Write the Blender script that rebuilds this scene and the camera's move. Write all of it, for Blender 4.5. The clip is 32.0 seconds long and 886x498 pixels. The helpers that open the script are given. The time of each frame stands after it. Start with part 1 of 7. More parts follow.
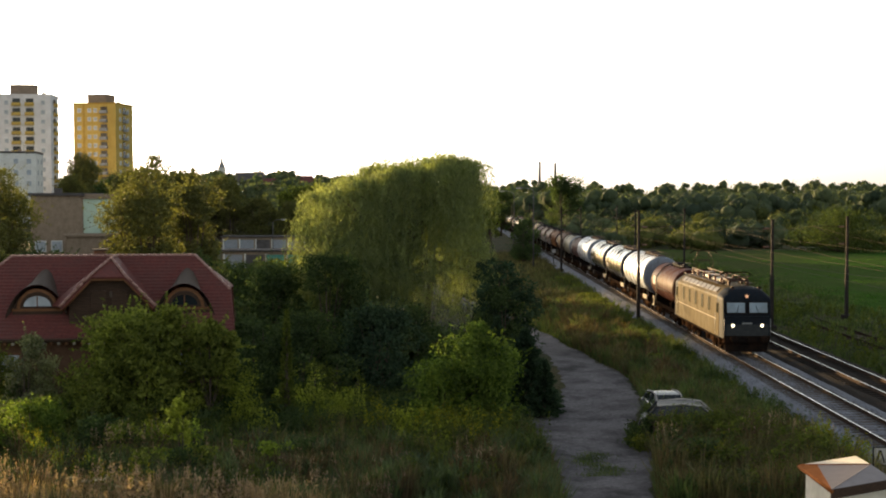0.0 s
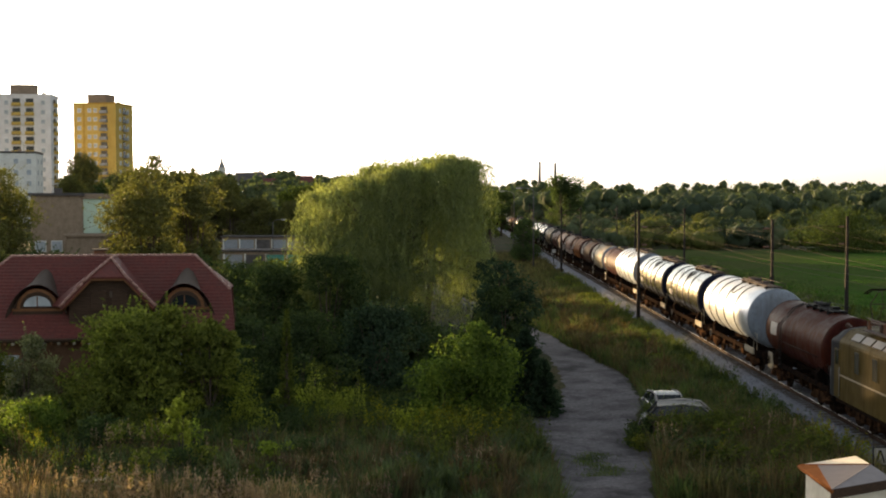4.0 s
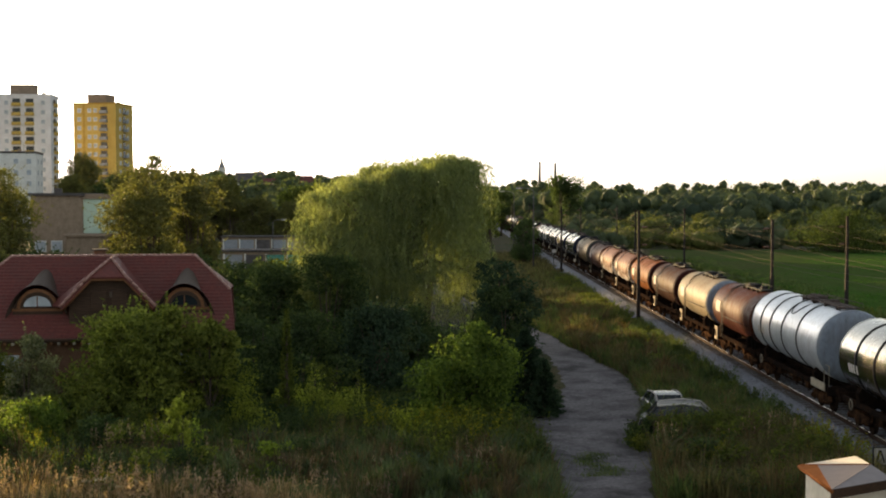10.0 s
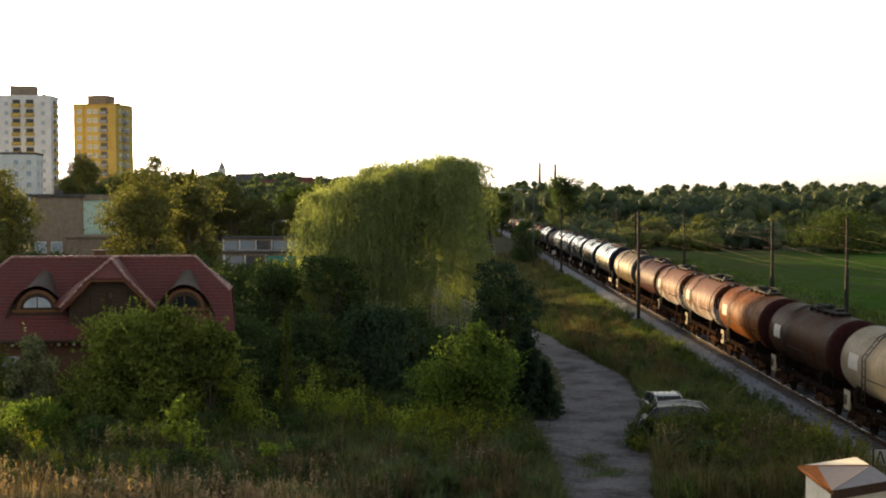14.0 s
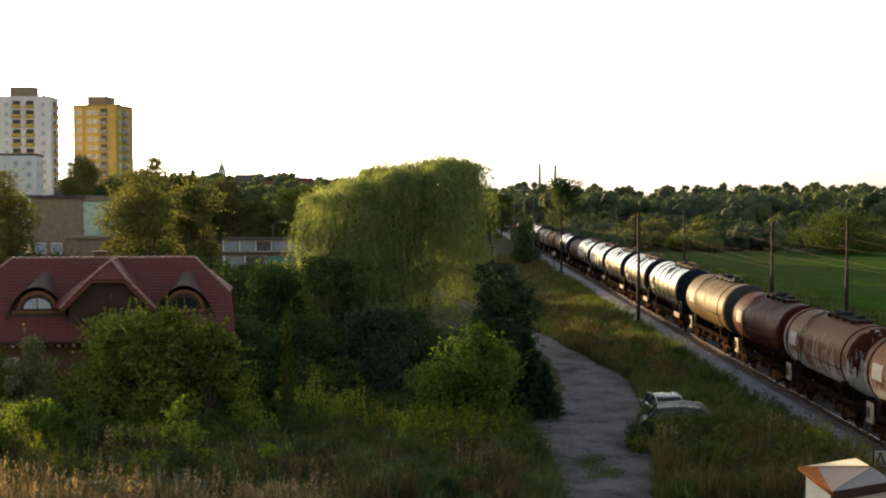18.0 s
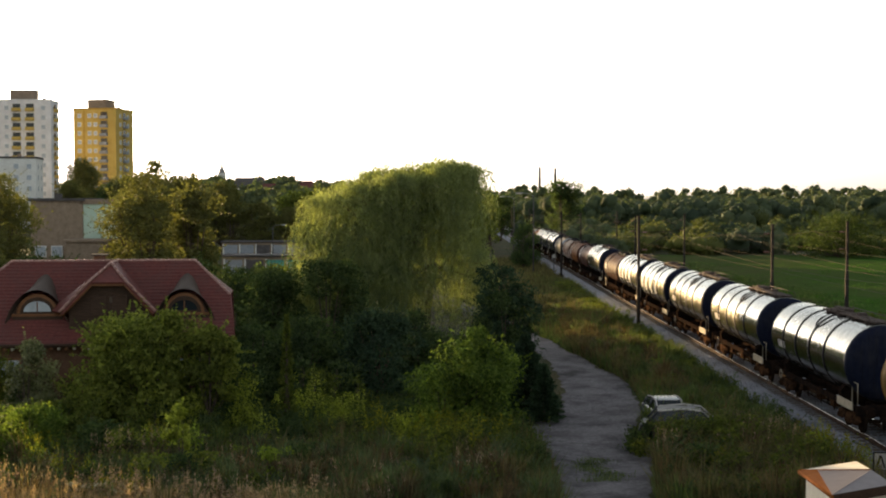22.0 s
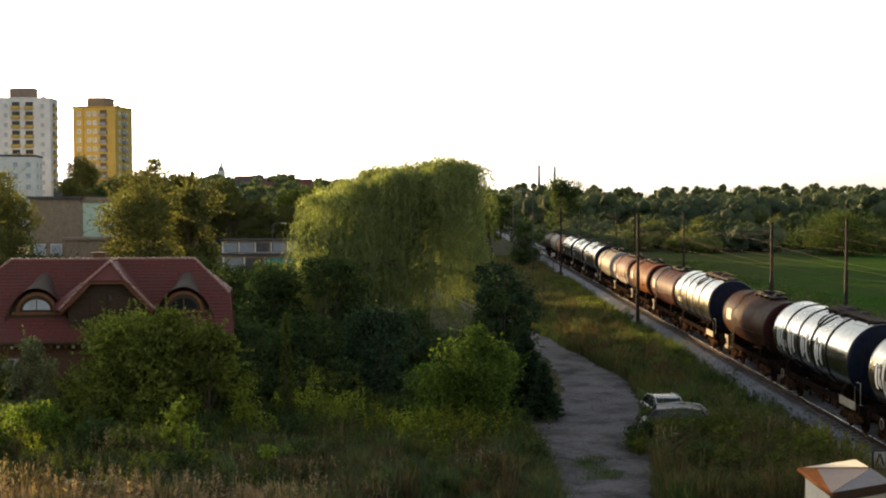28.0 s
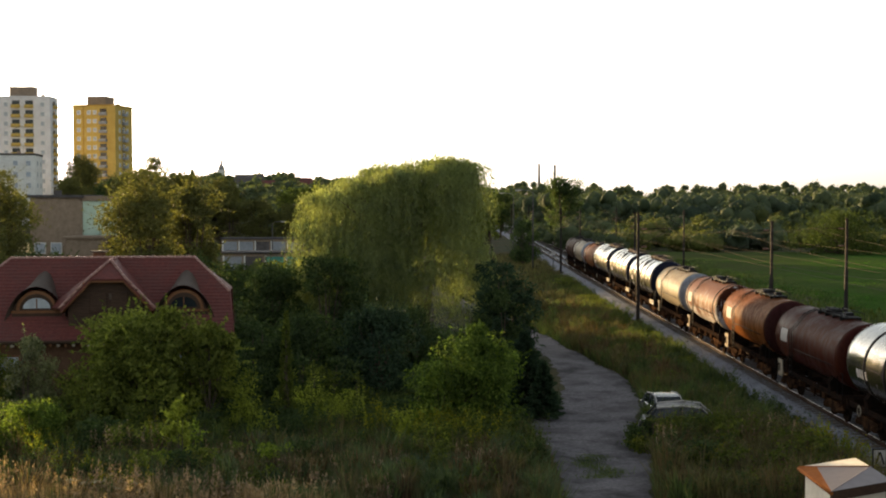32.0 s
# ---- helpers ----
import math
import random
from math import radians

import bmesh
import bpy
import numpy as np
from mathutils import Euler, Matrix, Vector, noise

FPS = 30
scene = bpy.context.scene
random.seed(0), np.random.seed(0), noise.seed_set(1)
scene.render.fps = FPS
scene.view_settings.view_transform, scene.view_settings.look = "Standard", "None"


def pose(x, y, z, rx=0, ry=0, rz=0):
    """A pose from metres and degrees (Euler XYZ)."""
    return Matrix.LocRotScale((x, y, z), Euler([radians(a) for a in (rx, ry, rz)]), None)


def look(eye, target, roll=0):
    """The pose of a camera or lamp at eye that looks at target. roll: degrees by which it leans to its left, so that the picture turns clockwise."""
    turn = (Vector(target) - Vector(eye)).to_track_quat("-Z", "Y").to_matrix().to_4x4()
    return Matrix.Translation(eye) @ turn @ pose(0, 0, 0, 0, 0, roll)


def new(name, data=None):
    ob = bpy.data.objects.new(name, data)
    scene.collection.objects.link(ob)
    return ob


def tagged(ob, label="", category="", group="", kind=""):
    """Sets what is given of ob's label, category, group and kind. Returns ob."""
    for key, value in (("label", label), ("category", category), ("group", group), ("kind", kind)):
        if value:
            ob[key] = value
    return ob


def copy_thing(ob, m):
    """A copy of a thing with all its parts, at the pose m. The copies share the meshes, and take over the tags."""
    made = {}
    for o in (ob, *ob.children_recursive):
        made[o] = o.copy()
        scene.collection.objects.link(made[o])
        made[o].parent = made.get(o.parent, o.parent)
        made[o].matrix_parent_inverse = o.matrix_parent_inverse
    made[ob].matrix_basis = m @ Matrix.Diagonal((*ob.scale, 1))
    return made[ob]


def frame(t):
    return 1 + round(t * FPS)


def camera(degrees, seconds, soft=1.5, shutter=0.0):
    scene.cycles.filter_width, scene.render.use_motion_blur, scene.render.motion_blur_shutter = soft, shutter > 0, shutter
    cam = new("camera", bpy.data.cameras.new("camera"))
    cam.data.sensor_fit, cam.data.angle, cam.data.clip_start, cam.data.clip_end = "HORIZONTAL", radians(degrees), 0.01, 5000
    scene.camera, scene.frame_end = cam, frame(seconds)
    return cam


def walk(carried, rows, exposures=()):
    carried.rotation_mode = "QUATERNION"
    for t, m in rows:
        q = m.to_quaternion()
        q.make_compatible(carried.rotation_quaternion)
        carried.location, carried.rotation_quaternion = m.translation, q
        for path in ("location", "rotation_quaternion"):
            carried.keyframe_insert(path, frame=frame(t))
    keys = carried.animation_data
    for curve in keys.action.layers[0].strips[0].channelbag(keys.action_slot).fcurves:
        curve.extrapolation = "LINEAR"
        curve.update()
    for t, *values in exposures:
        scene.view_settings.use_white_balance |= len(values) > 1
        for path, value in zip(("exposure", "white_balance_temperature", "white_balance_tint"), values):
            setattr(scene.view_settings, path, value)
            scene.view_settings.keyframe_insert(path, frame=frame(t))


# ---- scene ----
# The camera stands on a height above the line; +y runs along the rails, z = 0 is the top of the rails.
EYE = (0.0, 0.0, 9.3)
PITCH, HEADING = 87.657, 0.4167
cam = camera(39.2, 32.0, soft=2.0)
# seconds, tilt up and turn to the left, in hundredths of a degree
DRIFT = ((0, 0, 0), (3.5, 0, 0), (8, 0.5, 0), (10.5, 0, 0), (11.3, -2, 0), (12.2, 1, 0), (13.5, 2.2, 0), (14.5, 8.9, 0), (16.5, 12.8, 0),
         (17.5, 11.7, 0), (18.5, 9, 0), (19, 16, 0), (19.5, 12.8, 0), (20.5, 16.5, 0), (21.5, 16.8, 0), (22.1, 24.5, 0), (22.5, 24, -0.5),
         (23, 12.8, -3.8), (23.5, 5, -3.8), (24, 8.9, -3.8), (25, 12.8, -3.5), (27.5, 16.7, -2.5), (28.5, 12, -3), (29, 6.3, -2.5), (29.5, 4, -2.5),
         (30, 7, -3), (30.5, 5, -3), (31, 9, -3), (31.5, 12.8, -3), (32, 9, -2.5))
walk(cam, [(t, pose(*EYE, PITCH + a / 100, 0, HEADING + b / 100)) for t, a, b in DRIFT])

# ---- light ----
SUN_AZ, SUN_EL = -35.0, 5.3
world = bpy.data.worlds.new("sky")
scene.world = world
world.use_nodes = True
nt = world.node_tree
sky = nt.nodes.new("ShaderNodeTexSky")
sky.sky_type, sky.sun_disc = "NISHITA", False
sky.sun_elevation, sky.sun_rotation = radians(SUN_EL), radians(SUN_AZ % 360)
sky.air_density, sky.dust_density, sky.ozone_density = 1.0, 1.2, 1.0
nt.nodes["Background"].inputs["Strength"].default_value = 0.11
haze = nt.nodes.new("ShaderNodeHueSaturation")  # thin evening haze pales the sky
haze.inputs["Saturation"].default_value = 0.35
nt.links.new(sky.outputs["Color"], haze.inputs["Color"])
nt.links.new(haze.outputs["Color"], nt.nodes["Background"].inputs["Color"])
sun = new("sun", bpy.data.lights.new("sun", "SUN"))
sun.data.energy, sun.data.angle, sun.data.color = 4.3, radians(0.6), (1.0, 0.68, 0.33)
sun_dir = Vector((math.sin(radians(SUN_AZ)) * math.cos(radians(SUN_EL)), math.cos(radians(SUN_AZ)) * math.cos(radians(SUN_EL)), math.sin(radians(SUN_EL))))
sun.matrix_world = look(sun_dir * 300, (0, 0, 0))
scene.view_settings.exposure = 1.8


# ---- materials ----
def node(nt, kind, **sets):
    n = nt.nodes.new(kind)
    for k, v in sets.items():
        n.inputs[k].default_value = v
    return n


def base_mat(name, rough=0.7, metal=0.0):
    m = bpy.data.materials.new(name)
    m.use_nodes = True
    b = m.node_tree.nodes["Principled BSDF"]
    b.inputs["Roughness"].default_value, b.inputs["Metallic"].default_value = rough, metal
    return m, m.node_tree, b


def coords(nt, scale):
    tc = nt.nodes.new("ShaderNodeTexCoord")
    mp = nt.nodes.new("ShaderNodeMapping")
    mp.inputs["Scale"].default_value = scale if isinstance(scale, tuple) else (scale,) * 3
    nt.links.new(tc.outputs["Object"], mp.inputs["Vector"])
    return mp.outputs["Vector"]


def ramp(nt, fac, stops):
    r = nt.nodes.new("ShaderNodeValToRGB")
    el = r.color_ramp.elements
    while len(el) < len(stops):
        el.new(0.5)
    for e, (p, c) in zip(el, stops):
        e.position, e.color = p, (*c, 1)
    nt.links.new(fac, r.inputs["Fac"])
    return r.outputs["Color"]


def noise_tex(nt, vec, scale, detail=4.0, rough=0.6):
    n = node(nt, "ShaderNodeTexNoise", Scale=scale, Detail=detail, Roughness=rough)
    if vec is not None:
        nt.links.new(vec, n.inputs["Vector"])
    return n.outputs["Fac"]


def mixc(nt, fac, a, b, kind="MIX"):
    m = nt.nodes.new("ShaderNodeMix")
    m.data_type, m.blend_type = "RGBA", kind
    for socket, v in ((m.inputs["Factor"], fac), (m.inputs["A"], a), (m.inputs["B"], b)):
        if isinstance(v, (int, float)):
            socket.default_value = v
        elif isinstance(v, tuple):
            socket.default_value = (*v, 1)
        else:
            nt.links.new(v, socket)
    return m.outputs["Result"]


def bump(nt, b, height, strength=0.3, distance=0.02):
    n = node(nt, "ShaderNodeBump", Strength=strength, Distance=distance)
    nt.links.new(height, n.inputs["Height"])
    nt.links.new(n.outputs["Normal"], b.inputs["Normal"])


def surface(name, c1, c2, scale=3.0, rough=0.7, metal=0.0, bumps=0.25, dirt=None, dirt_scale=0.6, dirt_amount=0.5, stretch=None, spec=None):
    """A two-scale mottled surface: grain between c1 and c2, with broad patches of dirt."""
    m, nt, b = base_mat(name, rough, metal)
    v = coords(nt, stretch or 1.0)
    b.inputs["Specular IOR Level"].default_value = spec if spec is not None else 0.5 if rough < 0.5 else 0.18 if rough < 0.8 else 0.05
    fine = noise_tex(nt, v, scale, 6.0, 0.65)
    col = ramp(nt, fine, ((0.3, c1), (0.7, c2)))
    if dirt:
        broad = noise_tex(nt, v, dirt_scale, 5.0, 0.7)
        k = ramp(nt, broad, ((0.42, (0, 0, 0)), (0.68, (dirt_amount,) * 3)))
        col = mixc(nt, k, col, dirt)
    nt.links.new(col, b.inputs["Base Color"])
    rr = node(nt, "ShaderNodeMapRange", **{"To Min": max(0.05, rough - 0.12), "To Max": min(1.0, rough + 0.12)})
    nt.links.new(fine, rr.inputs["Value"])
    nt.links.new(rr.outputs["Result"], b.inputs["Roughness"])
    if bumps:
        bump(nt, b, fine, bumps, 0.01)
    return m


def leaf_mat(name, dark, light, trans=0.45, dry=None, patch_scale=0.45, low=0.6):
    """Leaves: each one its own tone, light showing through."""
    m, nt, b = base_mat(name, 0.75)
    b.inputs["Specular IOR Level"].default_value = 0.08
    geo = nt.nodes.new("ShaderNodeNewGeometry")
    stops = [(0.0, dark), (0.75, light)] + ([(0.97, light), (1.0, dry)] if dry else [])
    col = ramp(nt, geo.outputs["Random Per Island"], stops)
    v = coords(nt, 1.0)
    patch = ramp(nt, noise_tex(nt, v, patch_scale, 3.0), ((0.3, (low, low, low * 1.05)), (0.7, (1.3, 1.22, 0.95))))
    col = mixc(nt, 1.0, col, patch, "MULTIPLY")
    nt.links.new(col, b.inputs["Base Color"])
    tr = nt.nodes.new("ShaderNodeBsdfTranslucent")
    nt.links.new(mixc(nt, 1.0, col, (1.1, 1.2, 0.65), "MULTIPLY"), tr.inputs["Color"])
    mix = node(nt, "ShaderNodeMixShader", Fac=trans)
    nt.links.new(b.outputs[0], mix.inputs[1])
    nt.links.new(tr.outputs[0], mix.inputs[2])
    nt.links.new(mix.outputs[0], nt.nodes["Material Output"].inputs["Surface"])
    return m


M = {}
M["willow"] = leaf_mat("willow_leaf", (0.15, 0.182, 0.092), (0.265, 0.31, 0.152), 0.48, None, 0.8, 0.65)
M["maple"] = leaf_mat("maple_leaf", (0.075, 0.1, 0.026), (0.21, 0.245, 0.06), 0.45)
M["garden"] = leaf_mat("garden_leaf", (0.1, 0.106, 0.042), (0.15, 0.152, 0.06), 0.36, None, 0.25, 0.8)
M["bush"] = leaf_mat("bush_leaf", (0.045, 0.068, 0.02), (0.13, 0.155, 0.045), 0.55)
M["dark"] = leaf_mat("dark_leaf", (0.032, 0.056, 0.027), (0.085, 0.122, 0.055), 0.45)
M["pine"] = leaf_mat("pine_needle", (0.02, 0.042, 0.028), (0.055, 0.09, 0.055), 0.2)
M["gold"] = leaf_mat("gold_leaf", (0.12, 0.14, 0.02), (0.3, 0.28, 0.03), 0.45)
M["lime"] = leaf_mat("lime_leaf", (0.11, 0.165, 0.03), (0.25, 0.33, 0.06), 0.5)
# far leaves: base colours paled to carry the haze of distance
M["wood_far"] = leaf_mat("far_wood_leaf", (0.065, 0.088, 0.052), (0.105, 0.134, 0.076), 0.3, None, 0.06, 0.75)
M["wood_yellow"] = leaf_mat("far_yellowish_leaf", (0.07, 0.09, 0.03), (0.13, 0.145, 0.05), 0.3, None, 0.06, 0.7)
M["wood_dark"] = leaf_mat("far_dark_leaf", (0.045, 0.068, 0.044), (0.08, 0.108, 0.066), 0.28, None, 0.06, 0.75)
M["grass"] = leaf_mat("grass_blade", (0.048, 0.076, 0.034), (0.125, 0.165, 0.07), 0.45, (0.27, 0.21, 0.12))
M["field_blade"] = leaf_mat("meadow_blade", (0.025, 0.07, 0.012), (0.065, 0.155, 0.026), 0.4)
M["straw"] = leaf_mat("straw_blade", (0.2, 0.14, 0.088), (0.42, 0.3, 0.2), 0.3)
M["elder"] = leaf_mat("elder_leaf", (0.055, 0.1, 0.026), (0.18, 0.255, 0.062), 0.5, None, 1.1, 0.35)
M["tan_grass"] = leaf_mat("tan_grass_blade", (0.07, 0.07, 0.037), (0.165, 0.147, 0.08), 0.35)
M["red_grass"] = leaf_mat("reddish_dry_blade", (0.072, 0.055, 0.033), (0.17, 0.122, 0.077), 0.35)
M["blue_grass"] = leaf_mat("blue_green_blade", (0.06, 0.09, 0.055), (0.14, 0.185, 0.11), 0.45)
M["plume"] = leaf_mat("plume", (0.28, 0.19, 0.15), (0.5, 0.36, 0.29), 0.3)
M["mid"] = leaf_mat("thicket_leaf", (0.027, 0.046, 0.016), (0.072, 0.1, 0.033), 0.4)
M["pale"] = leaf_mat("pale_leaf", (0.11, 0.125, 0.07), (0.26, 0.275, 0.17), 0.45)
M["umbel"] = leaf_mat("white_umbel", (0.4, 0.38, 0.34), (0.62, 0.6, 0.55), 0.3)
M["shoot"] = leaf_mat("young_shoot_leaf", (0.17, 0.215, 0.036), (0.38, 0.43, 0.08), 0.5, None, 0.9, 0.55)
M["bark"] = surface("bark", (0.05, 0.04, 0.03), (0.13, 0.1, 0.075), 9.0, 0.9, bumps=0.8, stretch=(3.0, 3.0, 0.5))
M["ballast"] = surface("ballast", (0.095, 0.1, 0.115), (0.3, 0.315, 0.36), 14.0, 0.9, bumps=1.0, dirt=(0.06, 0.05, 0.045), dirt_scale=0.35, dirt_amount=0.35)
M["ballast_dark"] = surface("soiled_ballast", (0.012, 0.01, 0.009), (0.042, 0.036, 0.032), 14.0, 0.95, bumps=1.0, dirt=(0.02, 0.016, 0.012), dirt_scale=0.4, dirt_amount=0.6)
M["rail_side"] = surface("rusty_rail", (0.022, 0.014, 0.011), (0.05, 0.03, 0.021), 5.0, 0.85)
M["rail_top"] = surface("polished_rail", (0.45, 0.44, 0.43), (0.6, 0.59, 0.58), 3.0, 0.28, 1.0, bumps=0)
M["sleeper_dark"] = surface("tarred_sleeper", (0.012, 0.01, 0.009), (0.035, 0.028, 0.024), 6.0, 0.9, bumps=0.4)
M["sleeper"] = surface("concrete_sleeper", (0.065, 0.058, 0.055), (0.14, 0.128, 0.12), 6.0, 0.9, bumps=0.4, dirt=(0.1, 0.07, 0.05), dirt_amount=0.6)
M["mast"] = surface("mast_concrete", (0.02, 0.017, 0.016), (0.048, 0.04, 0.037), 4.0, 0.85, bumps=0.4, stretch=(1, 1, 0.3))
M["galv"] = surface("galvanised_steel", (0.16, 0.16, 0.16), (0.28, 0.28, 0.28), 5.0, 0.55, 0.6)
M["lamp_grey"] = surface("lamp_pole_concrete", (0.06, 0.057, 0.054), (0.11, 0.104, 0.098), 4.0, 0.9)
M["lamp_head"] = surface("lamp_glass", (0.45, 0.45, 0.43), (0.6, 0.6, 0.58), 3.0, 0.3)
M["wire"] = surface("copper_wire", (0.08, 0.067, 0.055), (0.14, 0.118, 0.095), 3.0, 0.75, 0.0, bumps=0, spec=0.0)
M["insul"] = surface("insulator", (0.12, 0.05, 0.03), (0.2, 0.09, 0.05), 4.0, 0.3)
M["band"] = surface("band_black", (0.01, 0.01, 0.011), (0.026, 0.025, 0.025), 5.0, 0.6, 0.0, spec=0.05)
M["black"] = surface("underframe_black", (0.006, 0.005, 0.005), (0.017, 0.013, 0.011), 5.0, 0.7, 0.0, dirt=(0.04, 0.02, 0.011), dirt_scale=1.6, dirt_amount=0.5, spec=0.0)
# warm brown patches: rust, made stronger to hold the low sun's glints too
M["bogie"] = surface("rust_and_glint_bogie_steel", (0.009, 0.006, 0.005), (0.03, 0.018, 0.012), 5.0, 0.6, 0.0, dirt=(0.11, 0.056, 0.028), dirt_scale=2.2, dirt_amount=0.7, spec=0.0)
M["wheel"] = surface("wheel_steel", (0.012, 0.009, 0.008), (0.035, 0.023, 0.016), 6.0, 0.7, 0.0, spec=0.0)


def paint(name, c, streak, rough=0.4, metal=0.0, amount=0.6, scale=0.5, worn=0.7, relief=0.08, gloss=0.03, start=0.2, edge=0.36, belly=None):
    """Tank paint with run-down streaks of rust or dirt and bleached or stained blotches. belly: how much more the streak shows low down."""
    m, nt, b = base_mat(name, rough, metal)
    v = coords(nt, (1.6, 1.6, 0.2))
    vv = coords(nt, 1.0)
    b.inputs["Specular IOR Level"].default_value = gloss
    blot = noise_tex(nt, vv, scale, 6.0, 0.7)
    run = noise_tex(nt, v, 2.6, 5.0, 0.7)
    add = node(nt, "ShaderNodeMath")
    add.operation = "MULTIPLY"
    nt.links.new(blot, add.inputs[0])
    nt.links.new(run, add.inputs[1])
    fac = add.outputs[0]
    if belly:
        sep = nt.nodes.new("ShaderNodeSeparateXYZ")
        nt.links.new(vv, sep.inputs[0])
        low = node(nt, "ShaderNodeMapRange", **{"From Min": 3.5, "From Max": 1.6, "To Min": -0.3 * belly, "To Max": belly})
        nt.links.new(sep.outputs["Z"], low.inputs["Value"])
        plus = node(nt, "ShaderNodeMath")
        nt.links.new(fac, plus.inputs[0])
        nt.links.new(low.outputs["Result"], plus.inputs[1])
        fac = plus.outputs[0]
    k = ramp(nt, fac, ((start, (0, 0, 0)), (edge, (amount,) * 3)))
    tone = ramp(nt, noise_tex(nt, vv, 4.0, 5.0), ((0.3, tuple(x * 0.8 for x in c)), (0.7, tuple(min(1, x * 1.15) for x in c))))
    # faded patches and thin dark runs below the fittings
    fade = ramp(nt, noise_tex(nt, vv, 0.9, 5.0, 0.65), ((0.45, (1.0, 1.0, 1.0)), (0.75, (1.22, 1.2, 1.16))))
    tone = mixc(nt, 1.0, tone, fade, "MULTIPLY") if metal < 0.4 else tone
    thin = ramp(nt, noise_tex(nt, coords(nt, (4.0, 4.0, 0.25)), 2.0, 4.0, 0.7), ((0.55, (1.0, 1.0, 1.0)), (0.72, (0.62, 0.58, 0.55))))
    col = mixc(nt, 1.0, mixc(nt, k, tone, streak), thin, "MULTIPLY")
    nt.links.new(col, b.inputs["Base Color"])
    rr = node(nt, "ShaderNodeMapRange", **{"From Max": max(0.05, amount), "To Min": rough, "To Max": worn})
    nt.links.new(k, rr.inputs["Value"])
    nt.links.new(rr.outputs["Result"], b.inputs["Roughness"])
    bump(nt, b, run, relief, 0.02)
    return m


M["silver"] = paint("silver_tank_paint", (0.37, 0.36, 0.33), (0.2, 0.19, 0.17), 0.15, 1.0, 0.45, 0.5, 0.28, 0.025)
M["white_silver"] = paint("white_tank_paint", (0.58, 0.62, 0.68), (0.36, 0.37, 0.39), 0.3, 0.45, 0.35, 0.5, 0.45, 0.03, 0.2)
M["brown"] = paint("brown_tank_paint", (0.025, 0.011, 0.0075), (0.058, 0.023, 0.0095), 0.42, 0.0, 0.7, gloss=0.02)
M["maroon"] = paint("maroon_tank_paint", (0.034, 0.0085, 0.0065), (0.064, 0.018, 0.008), 0.38, 0.0, 0.7, gloss=0.03)
M["rust"] = paint("rusty_tank_paint", (0.15, 0.05, 0.008), (0.045, 0.015, 0.006), 0.4, 0.0, 0.8, gloss=0.02)
M["tan"] = paint("tan_tank_paint", (0.2, 0.172, 0.125), (0.11, 0.05, 0.022), 0.42, 0.0, 0.6, gloss=0.03, start=0.26, edge=0.42)
M["patched"] = paint("rust_streaked_white_paint", (0.125, 0.055, 0.027), (0.42, 0.4, 0.385), 0.4, 0.0, 0.95, 0.55, start=0.31, edge=0.39, belly=0.15, gloss=0.02)
M["patched_end"] = paint("rust_blotched_end_paint", (0.045, 0.015, 0.008), (0.42, 0.4, 0.39), 0.4, 0.0, 1.0, 0.45, start=0.27, edge=0.31, belly=0.1, gloss=0.02)
M["olive"] = paint("olive_tank_paint", (0.1, 0.064, 0.02), (0.045, 0.03, 0.013), 0.34, 0.0, 0.6, gloss=0.06)
M["navy"] = paint("navy_paint", (0.009, 0.012, 0.026), (0.03, 0.028, 0.03), 0.5, 0.0, 0.5)
M["grey_end"] = paint("grey_paint", (0.2, 0.23, 0.28), (0.12, 0.11, 0.11), 0.5, 0.0, 0.5)
M["brown_end"] = paint("dark_brown_paint", (0.03, 0.009, 0.009), (0.04, 0.02, 0.016), 0.55, 0.0, 0.5)
M["board"] = surface("pale_board", (0.26, 0.23, 0.18), (0.4, 0.35, 0.28), 5.0, 0.8, dirt=(0.2, 0.15, 0.1))
M["white_mark"] = surface("white_marking", (0.36, 0.34, 0.32), (0.52, 0.49, 0.46), 6.0, 0.8)
M["gear"] = surface("walkway_steel", (0.04, 0.032, 0.03), (0.12, 0.095, 0.085), 5.0, 0.8, 0.0)
M["sign_white"] = surface("white_sign_paint", (0.55, 0.55, 0.54), (0.7, 0.7, 0.68), 6.0, 0.6)
M["loco"] = paint("olive_loco_paint", (0.07, 0.05, 0.016), (0.042, 0.033, 0.017), 0.4, 0.0, 0.5, gloss=0.02)
M["loco_front"] = paint("navy_loco_paint", (0.012, 0.016, 0.023), (0.024, 0.022, 0.022), 0.5, 0.0, 0.5)
M["loco_roof"] = surface("loco_roof", (0.05, 0.044, 0.036), (0.12, 0.1, 0.078), 4.0, 0.45, 0.1, dirt=(0.06, 0.05, 0.045))
M["loco_skirt"] = surface("dull_grey_panel", (0.022, 0.024, 0.026), (0.04, 0.042, 0.043), 4.0, 0.7)
M["roof_gear"] = surface("roof_gear", (0.035, 0.022, 0.018), (0.1, 0.06, 0.045), 5.0, 0.6, 0.3)


def glass(name, tint=(0.012, 0.015, 0.018), rough=0.08, spec=0.35):
    m, nt, b = base_mat(name, rough)
    n = noise_tex(nt, coords(nt, 1.0), 1.5)
    nt.links.new(ramp(nt, n, ((0.3, tint), (0.7, tuple(t * 1.6 for t in tint)))), b.inputs["Base Color"])
    b.inputs["Specular IOR Level"].default_value = spec
    return m


def glow(name, c, power):
    m, nt, b = base_mat(name, 0.3)
    b.inputs["Base Color"].default_value = (*c, 1)
    b.inputs["Emission Color"].default_value = (*c, 1)
    b.inputs["Emission Strength"].default_value = power
    return m


